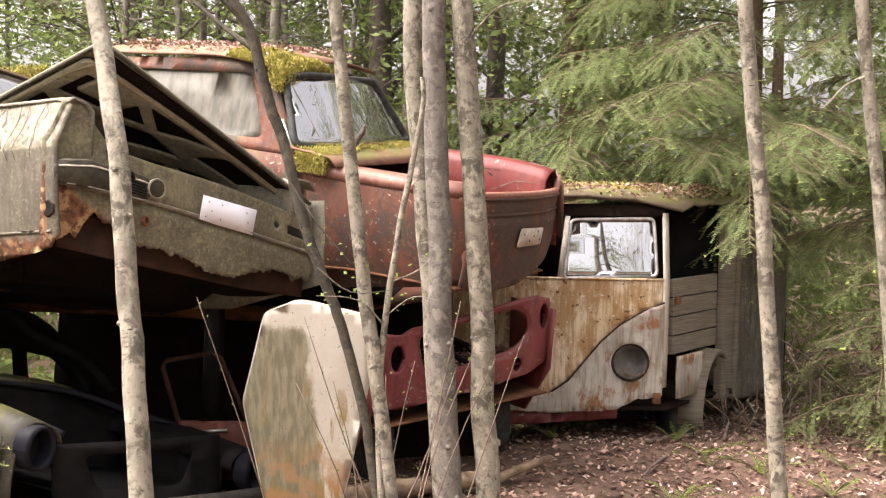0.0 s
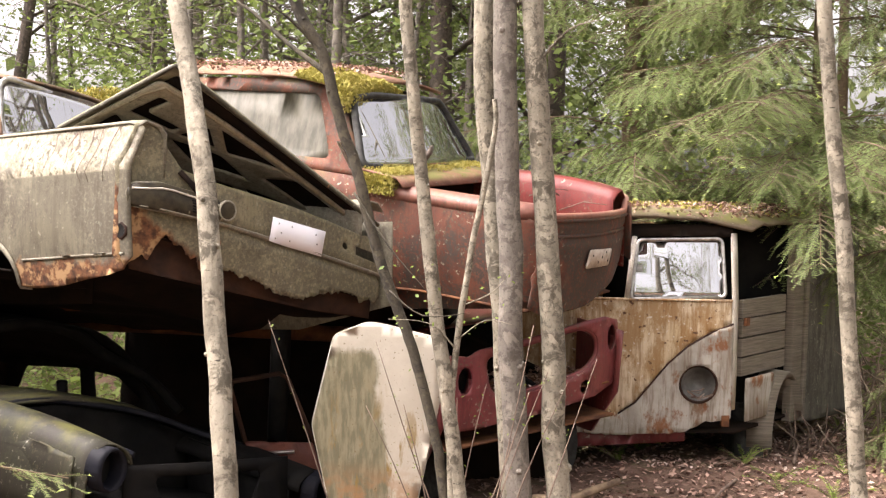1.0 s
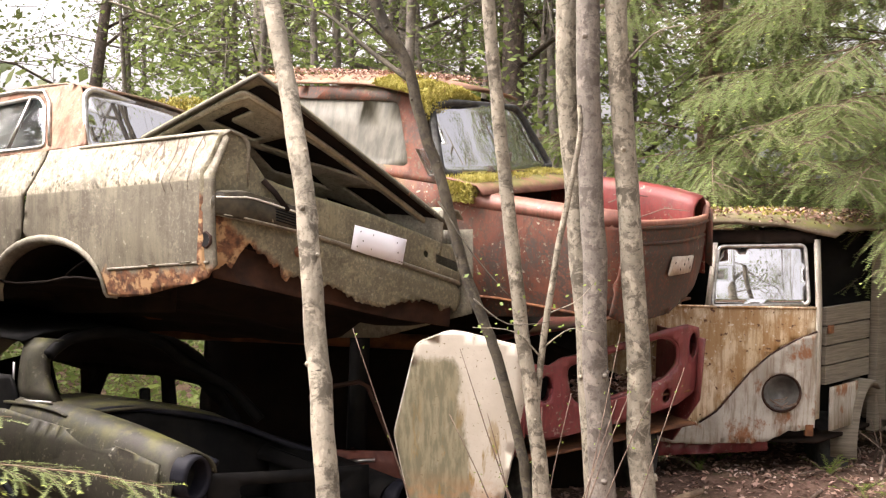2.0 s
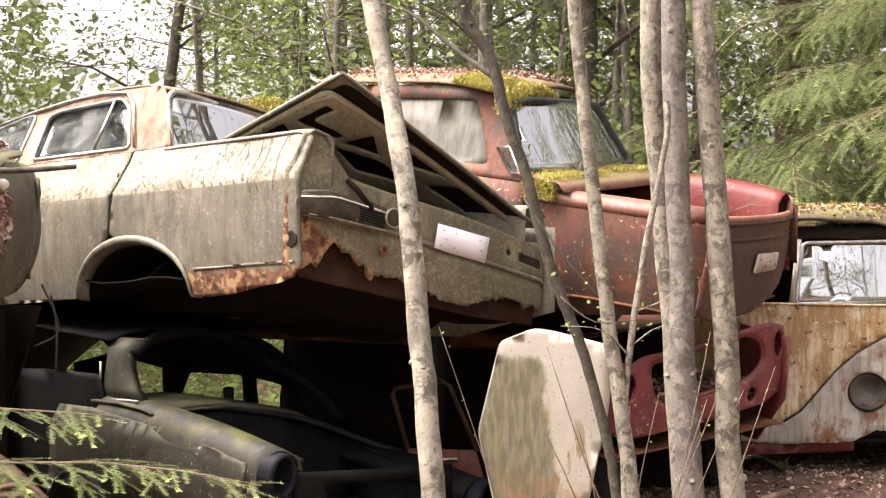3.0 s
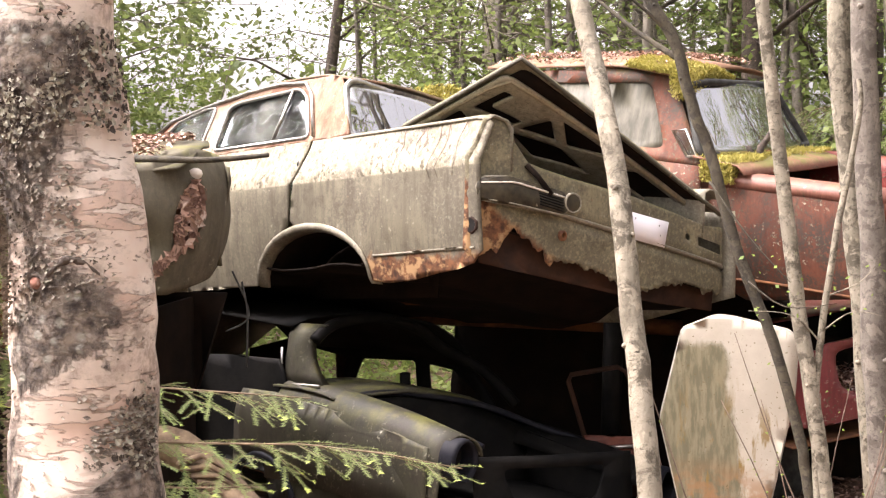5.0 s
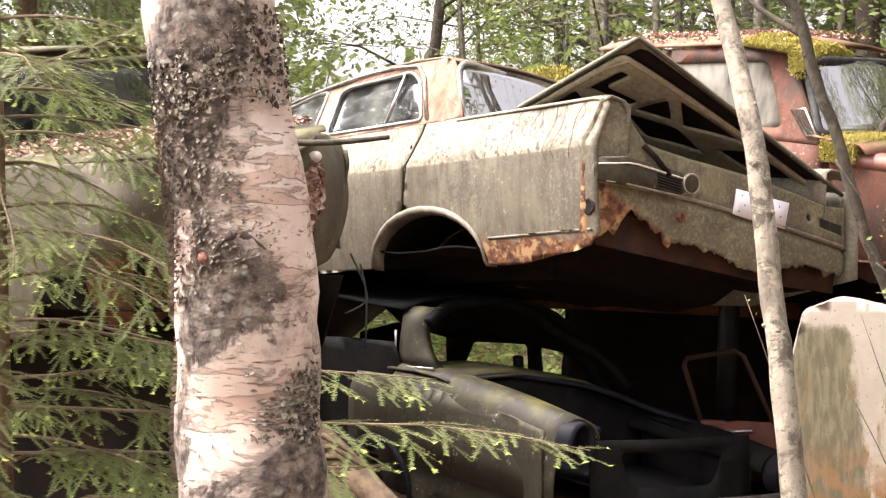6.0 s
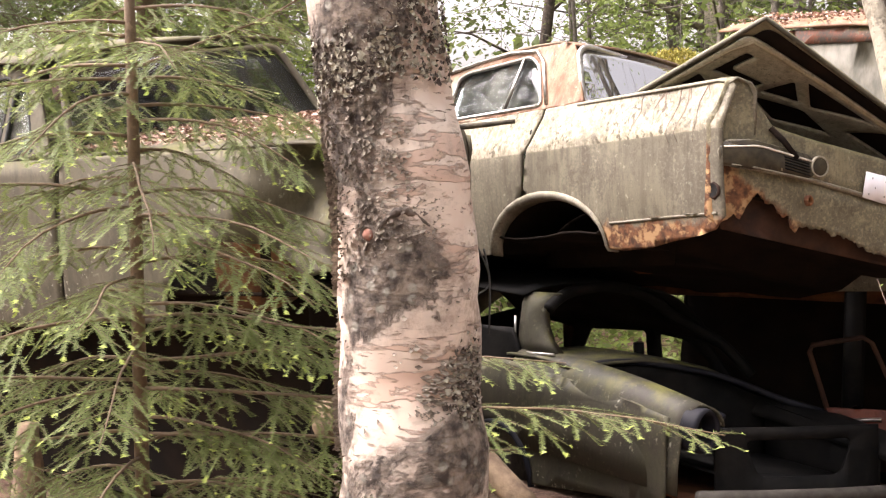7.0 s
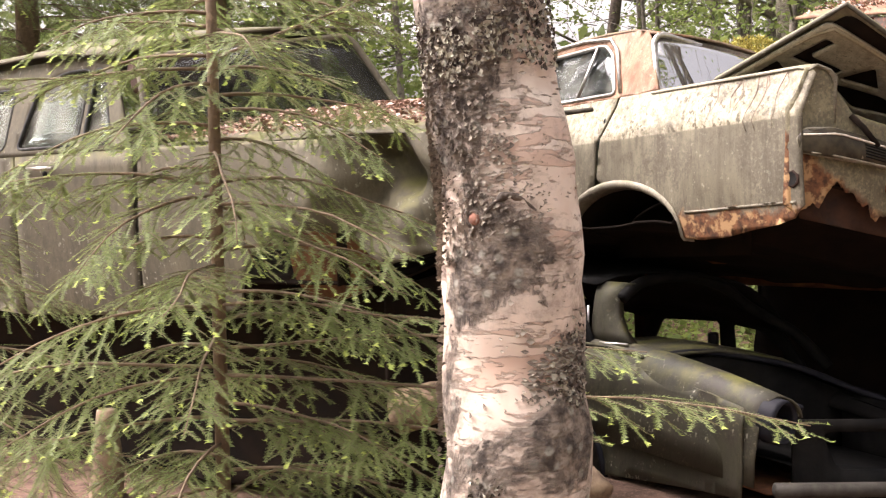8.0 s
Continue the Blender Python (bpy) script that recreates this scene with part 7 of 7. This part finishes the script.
def upper_crown(tree, foot, way, r, bark, seed, height=3.6, spread=1.9):
    """The upper part of a slim tree: limbs, twigs and thin spring leaves."""
    rnd = random.Random(seed)
    top = foot + way.normalized() * height
    rods, lv, lf = [tube([foot, foot.lerp(top, 0.5), top], [r, r * 0.7, 0.006], 7)], [], []
    for i in range(15):
        p = foot.lerp(top, (i + rnd.random()) / 15)
        az = i * 2.4 + rnd.uniform(-0.4, 0.4)
        L = spread * (1.1 - 0.6 * i / 15) * rnd.uniform(0.6, 1.1)
        e = p + Vector((math.cos(az), math.sin(az), rnd.uniform(0.25, 0.8))) * L
        rods.append(tube([p, (p + e) / 2 + Vector((0, 0, 0.08 * L)), e], [r * 0.4, r * 0.25, 0.004], 5))
        for k in range(7):
            s = p.lerp(e, rnd.uniform(0.25, 1.0))
            e2 = s + Vector((rnd.gauss(0, 1), rnd.gauss(0, 1), rnd.gauss(0.3, 0.5))).normalized() * L * rnd.uniform(0.25, 0.5)
            rods.append(tube([s, e2], [0.008, 0.003], 3))
            for q in range(9):
                c = s.lerp(e2, rnd.uniform(0.3, 1.1)) + Vector((rnd.gauss(0, 0.07), rnd.gauss(0, 0.07), rnd.gauss(0, 0.06)))
                a = Vector((rnd.gauss(0, 1), rnd.gauss(0, 1), rnd.gauss(0, 0.5))).normalized() * rnd.uniform(0.015, 0.03)
                w = a.cross(Vector((rnd.gauss(0, 1), rnd.gauss(0, 1), rnd.gauss(0, 1)))).normalized() * a.length * 0.55
                j = len(lv)
                lv += [c - a, c + w, c + a, c - w]
                lf.append((j, j + 1, j + 2, j + 3))
    part("upper_stem", join(*rods), bark, tree)
    part("crown", (lv, lf), leaf_green, tree, "thin crown of fresh leaves", smooth=False)


for i, (tree, foot, way, r, bark) in enumerate(STEMS):
    upper_crown(tree, foot, way, r, bark, 200 + i, 4.2 if r > 0.04 else 2.8, 2.1 if r > 0.04 else 1.5)

# understorey: low leafy undergrowth behind the stack and far woods
ru = random.Random(55)
lv, lf = [], []
for i in range(90000):
    x = ru.uniform(-13, 9)
    y = ru.uniform(9.6, 15) if x > -2.5 else ru.uniform(9.0, 15)
    hgt = 0.1 + (2.0 if -0.47 < x / y < -0.345 else 5.5) * ru.random() ** 1.4 * (0.5 + 0.8 * abs(noise.noise(Vector((x * 0.6, y * 0.6, 4)))))
    if x / y > 0.19 and (hgt > 0.9 or y < 10.5):
        continue
    c = Vector((x, y, ground_z(x, y) + hgt))
    a = Vector((ru.gauss(0, 1), ru.gauss(0, 1), ru.gauss(0, 0.5))).normalized() * ru.uniform(0.02, 0.05)
    w = a.cross(Vector((ru.gauss(0, 1), ru.gauss(0, 1), ru.gauss(0, 1)))).normalized() * a.length * 0.5
    j = len(lv)
    lv += [c - a, c + w, c + a, c - w]
    lf.append((j, j + 1, j + 2, j + 3))
tagged(new("undergrowth", mesh_of("undergrowth", lv, lf, leaf_mid, False)), "low green forest undergrowth behind the wrecks", "undergrowth", kind="stuff")
lv, lf = [], []
for i in range(90000):
    ang = ru.uniform(0, 6.28)
    rad = ru.uniform(19, 30)
    x, y = rad * math.cos(ang), rad * math.sin(ang)
    clearing = y > 0 and -0.47 < x / y < -0.345
    c = Vector((x, y, ru.uniform(0, 1) ** 1.3 * (4.2 if clearing else (8.5 if y < 0 else 14))))
    if noise.noise(c * 0.3) < (-0.02 if clearing else -0.22):
        continue
    a = Vector((ru.gauss(0, 1), ru.gauss(0, 1), ru.gauss(0, 0.6))).normalized() * ru.uniform(0.10, 0.27)
    w = a.cross(Vector((ru.gauss(0, 1), ru.gauss(0, 1), ru.gauss(0, 1)))).normalized() * a.length * 0.5
    j = len(lv)
    lv += [c - a, c + w, c + a, c - w]
    lf.append((j, j + 1, j + 2, j + 3))
lv2, lf2 = [], []
for i in range(70000):
    x, y = ru.uniform(-12, 8), ru.uniform(11.5, 18)
    c = Vector((x, y, ground_z(x, y) + 0.6 + 6.2 * ru.random()))
    gap = -0.47 < x / y < -0.345 or (-0.17 < x / y < -0.14 and c.z > 3.0)
    if noise.noise(c * 0.75) < (0.30 if gap else -0.12):
        continue
    a = Vector((ru.gauss(0, 1), ru.gauss(0, 1), ru.gauss(0, 0.7))).normalized() * ru.uniform(0.025, 0.06)
    w = a.cross(Vector((ru.gauss(0, 1), ru.gauss(0, 1), ru.gauss(0, 1)))).normalized() * a.length * 0.5
    j = len(lv2)
    lv2 += [c - a, c + w, c + a, c - w]
    lf2.append((j, j + 1, j + 2, j + 3))
tagged(new("woodland_leaves", mesh_of("woodland_leaves", lv2, lf2, leaf_dim, False)), "dull green leaves of the forest behind the wrecks", "foliage", kind="stuff")
tagged(new("far_woods", mesh_of("far_woods", lv, lf, leaf_dim, False)), "distant woods with bright gaps of sky", "woods", kind="stuff")

# ---------------------------------------------------------------- moss, needles and litter on the wrecks


def moss_pad(name, spots, label, size=0.02, seed=9):
    """A cushion of moss: many short tufts."""
    rnd = random.Random(seed)
    verts, faces = [], []
    for p, up_ in spots:
        for k in range(3):
            d = (Vector(up_) + Vector((rnd.gauss(0, 0.7), rnd.gauss(0, 0.7), rnd.gauss(0, 0.4)))).normalized()
            s = d.orthogonal().normalized() * size * 0.22
            s.rotate(Matrix.Rotation(rnd.uniform(0, 6.28), 3, d))
            j = len(verts)
            verts += [Vector(p) - s, Vector(p) + s, Vector(p) + d * size * rnd.uniform(0.6, 1.3)]
            faces.append((j, j + 1, j + 2))
    return tagged(new(name, mesh_of(name, verts, faces, moss, False)), label, "moss", kind="stuff")


rm = random.Random(14)
sp_ = []
for i in range(11000):
    a, b = rm.uniform(0.02, 0.62), rm.uniform(1.18, 1.55)
    h = 0.50 + 0.05 * math.sin(min(1, (b - 1.24) * 1.6 + 0.15) * 1.57) + 0.01
    n_ = noise.noise(Vector((a * 6, b * 6, 0)))
    thick = max(0.0, 0.07 + 0.05 * n_) * (1 - ((a - 0.3) / 0.36) ** 2)
    if thick <= 0.005:
        continue
    drop = 0.0
    if b < 1.27 and a < 0.30:
        drop = rm.uniform(0, 0.10) * (1 + n_)
    sp_.append((R.at(a, b, h + thick * rm.random() - drop), (0, -0.3, 1)))
moss_pad("moss_cushion", sp_, "thick yellow-green moss cushion on the red roof", 0.018)
sp_ = []
for i in range(4000):
    a, b = rm.uniform(-0.02, 1.2), rm.uniform(0.84, 1.08)
    if noise.noise(Vector((a * 5, b * 9, 2))) < 0.02 and a > 0.28:
        continue
    sp_.append((R.at(a, b, 0.085 + 0.04 * a + rm.uniform(0, 0.025)), (0, 0, 1)))
moss_pad("cowl_moss", sp_, "yellow moss along the windscreen foot", 0.014, 10)
sp_ = [(R.at(rm.uniform(-0.05, 0.06), rm.uniform(0.86, 1.05), rm.uniform(-0.03, 0.08)), (0, -0.5, 1)) for i in range(1500)]
moss_pad("wing_moss", sp_, "yellow moss tuft on the wing", 0.015, 11)
sp_ = []
for i in range(900):
    a, b = rm.uniform(0.02, 1.3), rm.uniform(-0.05, 1.2)
    if noise.noise(Vector((a * 4, b * 4, 7))) < 0.05:
        continue
    sp_.append((B.at(a, b, 1.67 + 0.08 * (1 - abs(a / 0.7 - 1) ** 2.4) + rm.uniform(0, 0.03)), (0, 0, 1)))
moss_pad("roof_moss", sp_, "yellow-green moss over the van roof", 0.025, 12)
sp_ = [(S.at(rm.uniform(0.75, 1.1), rm.uniform(1.1, 1.4), 0.785 + rm.uniform(0.0, 0.03)), (0, 0, 1)) for i in range(700)]
moss_pad("sedan_moss", sp_, "yellow moss on the sedan roof", 0.022, 13)
lit = []
for i in range(1500):
    a, b = rm.uniform(0.1, 1.15), rm.uniform(1.3, 2.55)
    lit.append((R.at(a, b, 0.555 + 0.035 * a + 0.055 * (1 - abs(2 * (a - 0.12) / 1.08 - 1) ** 2.5) - 0.075 * max(0, (b - 1.65) / 1.36) + 0.025 * rm.random()), (0, 0, 1)))
scatter_leaves("roof_needles", lit, 0.016, "brown needles and leaf scraps on the red roof", litter, 0.6, 21)
lit = []
for i in range(4200):
    a, b = rm.uniform(0.062, 1.2), rm.uniform(0.15, 1.9)
    lit.append((G.at(a, bonnet_b(b / 1.9, (a - 0.06) / 1.2), 0.065 + 0.055 * math.sin(math.pi * (a - 0.06) / 1.2) + 0.015 * rm.random()), (0, 0, 1)))
scatter_leaves("bonnet_leaves", lit, 0.019, "pinkish brown dry leaves on the estate car bonnet", litter, 0.5, 22)
lit = [(B.at(rm.uniform(0, 1.3), rm.uniform(0.0, 1.6), 1.685 + 0.085 * rm.random()), (0, 0, 1)) for i in range(3200)]
scatter_leaves("van_roof_leaves", lit, 0.018, "brown needles on the van roof", litter, 0.6, 23)
lit = [(Q.at(rm.uniform(-0.1, 0.75), rm.uniform(0.1, 0.9), -0.13 + 0.04 * rm.random()), (0, 0, 1)) for i in range(700)]
scatter_leaves("boot_leaves", lit, 0.022, "brown leaves in the open boot", litter, 0.6, 24)

# ---------------------------------------------------------------- sticks, logs, plants on the ground


def stick(name, pts, r, mat, label, category="branch", sides=8):
    path = smooth_path(pts, 4)
    ob = thing(name, pts[0], label, category)
    part("stem", tube(path, [r * (1 - 0.5 * i / (len(path) - 1)) for i in range(len(path))], sides, True, 0.15, 3), mat, ob)
    return ob


stick("dead_branch", [(-3.05, 4.74, 1.885), (-2.75, 4.52, 1.870), (-2.50, 4.49, 1.862), (-2.26, 4.5, 1.878)], 0.017, mossy_bark, "broken dead branch lying across a wreck")
stick("fallen_branch", [(0.30, 7.1, 0.02), (0.5, 7.12, 0.12), (0.72, 7.2, 0.19)], 0.035, rot_wood, "broken pale branch on the leaves")
stick("fallen_log", [(-0.55, 6.75, 0.02), (-0.1, 6.85, 0.08), (0.4, 7.0, 0.12)], 0.075, rot_wood, "mossy fallen log under the wreck", "log")
lg = stick("broken_birch_log", [(-3.3, 4.85, 0.60), (-2.9, 4.9, 0.68), (-2.62, 4.85, 0.55), (-2.3, 4.7, 0.36)], 0.10, rot_wood, "rotten broken birch log with torn wood", "log", 12)
for k in range(9):
    p0 = Vector((-2.78 + 0.05 * k * 0.6, 4.80, 0.62 - 0.02 * k))
    part("splinter", tube([p0, p0 + Vector((0.12, -0.03, 0.05 - 0.02 * k)), p0 + Vector((0.25, -0.02, -0.03 - 0.02 * k))], [0.02, 0.014, 0.003], 5), rot_wood, lg, "torn pale splinter")
stick("rotten_post", [(-5.05, 5.0, -0.05), (-5.04, 5.0, 0.2), (-5.03, 5.0, 0.48)], 0.10, rot_wood, "pale rotten stump among spruce twigs", "stump", 10)
rk = random.Random(66)
for k in range(26):
    x, y = rk.uniform(0.9, 4.2), rk.uniform(7.0, 10.5)
    az, L = rk.uniform(0, 6.28), rk.uniform(0.2, 0.6)
    e = Vector((math.cos(az), math.sin(az), 0)) * L
    p = Vector((x, y, ground_z(x, y) + 0.015))
    q = p + e
    q.z = ground_z(q.x, q.y) + 0.03
    tagged(stick("fallen_twig", [p, (p + q) / 2 + Vector((0, 0, rk.uniform(0.0, 0.06))), q], rk.uniform(0.005, 0.013), twig_mat, "dry twig lying on the leaf litter", "twig", 5), group="fallen twigs")


def fern_patch(name, spots, label, seed):
    rnd = random.Random(seed)
    nd = Needles(seed)
    for x, y in spots:
        p = Vector((x, y, ground_z(x, y)))
        for k in range(rnd.randint(4, 8)):
            az = rnd.uniform(0, 6.28)
            nd.twig(p, (math.cos(az) * 0.8, math.sin(az) * 0.8, 0.7), rnd.uniform(0.12, 0.3), 0.5, 0.03, 0.016, 0.010, 0.3)
    ob = new(name, nd.mesh(name, [leaf_green, leaf_green, twig_mat]))
    return tagged(ob, label, "plants", kind="stuff")


fern_patch("green_plants", [(rk.uniform(0.6, 4.5), rk.uniform(6.6, 11)) for i in range(60)] + [(rk.uniform(2.6, 5.5), rk.uniform(7.6, 11.5)) for i in range(190)], "small green plants growing through the leaves", 41)
fern_patch("low_ferns", [(rk.uniform(-6.5, -1.2), rk.uniform(8.8, 13)) for i in range(420)], "low pale green ferns behind the wrecks", 42)
tangle = thing("dead_twig_tangle", (2.2, 8.6, 0.0), "tangle of dead twigs beside the van wheel", "twigs")
for k in range(26):
    p = Vector((2.0 + rk.uniform(-0.2, 0.5), 8.45 + rk.uniform(-0.2, 0.4), 0.0))
    q = p + Vector((rk.uniform(-0.35, 0.35), rk.uniform(-0.3, 0.1), rk.uniform(0.15, 0.5)))
    part("twig", tube([p, (p + q) / 2 + Vector((0.05, 0, 0.05)), q], [0.008, 0.006, 0.003], 4), twig_mat, tangle)

brush_rods = []
for k in range(420):
    x, y = rk.uniform(2.3, 5.6), rk.uniform(8.3, 11.5)
    p = Vector((x, y, ground_z(x, y) - 0.01))
    q = p + Vector((rk.gauss(0, 0.35), rk.gauss(0, 0.3), abs(rk.gauss(0, 0.32))))
    brush_rods.append(tube([p, (p + q) / 2 + Vector((rk.gauss(0, 0.05), 0, 0.06)), q], [0.009, 0.006, 0.003], 4))
brush_v, brush_f = join(*brush_rods)
tagged(new("brushwood", mesh_of("brushwood", brush_v, brush_f, plain("grey_brushwood", (0.27, 0.215, 0.165), (0.15, 0.11, 0.085), 9, 0.9))), "grey dead brushwood on the forest floor", "brushwood", kind="stuff")

# thin budding shoots round the slim trees
shoots = thing("budding_shoots", (-0.2, 5.45, 0.0), "thin bare shoots with first pale leaves round the slim trees", "shrub")
rs = random.Random(91)
bud_v, bud_f = [], []
for k in range(13):
    x, y = -0.25 + rs.gauss(0, 0.22), 5.45 + rs.gauss(0, 0.12)
    h = rs.uniform(0.7, 1.35)
    p = Vector((x, y, 0.0))
    lean_ = Vector((rs.uniform(-0.45, 0.45), rs.uniform(-0.15, 0.15), h))
    pts = [p, p + lean_ * 0.5 + Vector((rs.uniform(-0.05, 0.05), 0, 0)), p + lean_]
    part("shoot", tube(smooth_path(pts, 3), [0.0045 - 0.0005 * i for i in range(7)], 4), twig_mat, shoots)
    for j in range(5):
        q = pts[1].lerp(pts[2], rs.random()) + Vector((rs.gauss(0, 0.012), rs.gauss(0, 0.012), rs.gauss(0, 0.012)))
        a = Vector((rs.gauss(0, 1), rs.gauss(0, 1), rs.gauss(0.6, 0.5))).normalized() * rs.uniform(0.005, 0.011)
        b = a.orthogonal().normalized() * a.length * 0.5
        n0 = len(bud_v)
        bud_v += [q - a, q + b, q + a, q - b]
        bud_f.append((n0, n0 + 1, n0 + 2, n0 + 3))
tagged(part("bud_leaf", (bud_v, bud_f), leaf_green, shoots, "tiny pale leaves", smooth=False), kind="stuff")
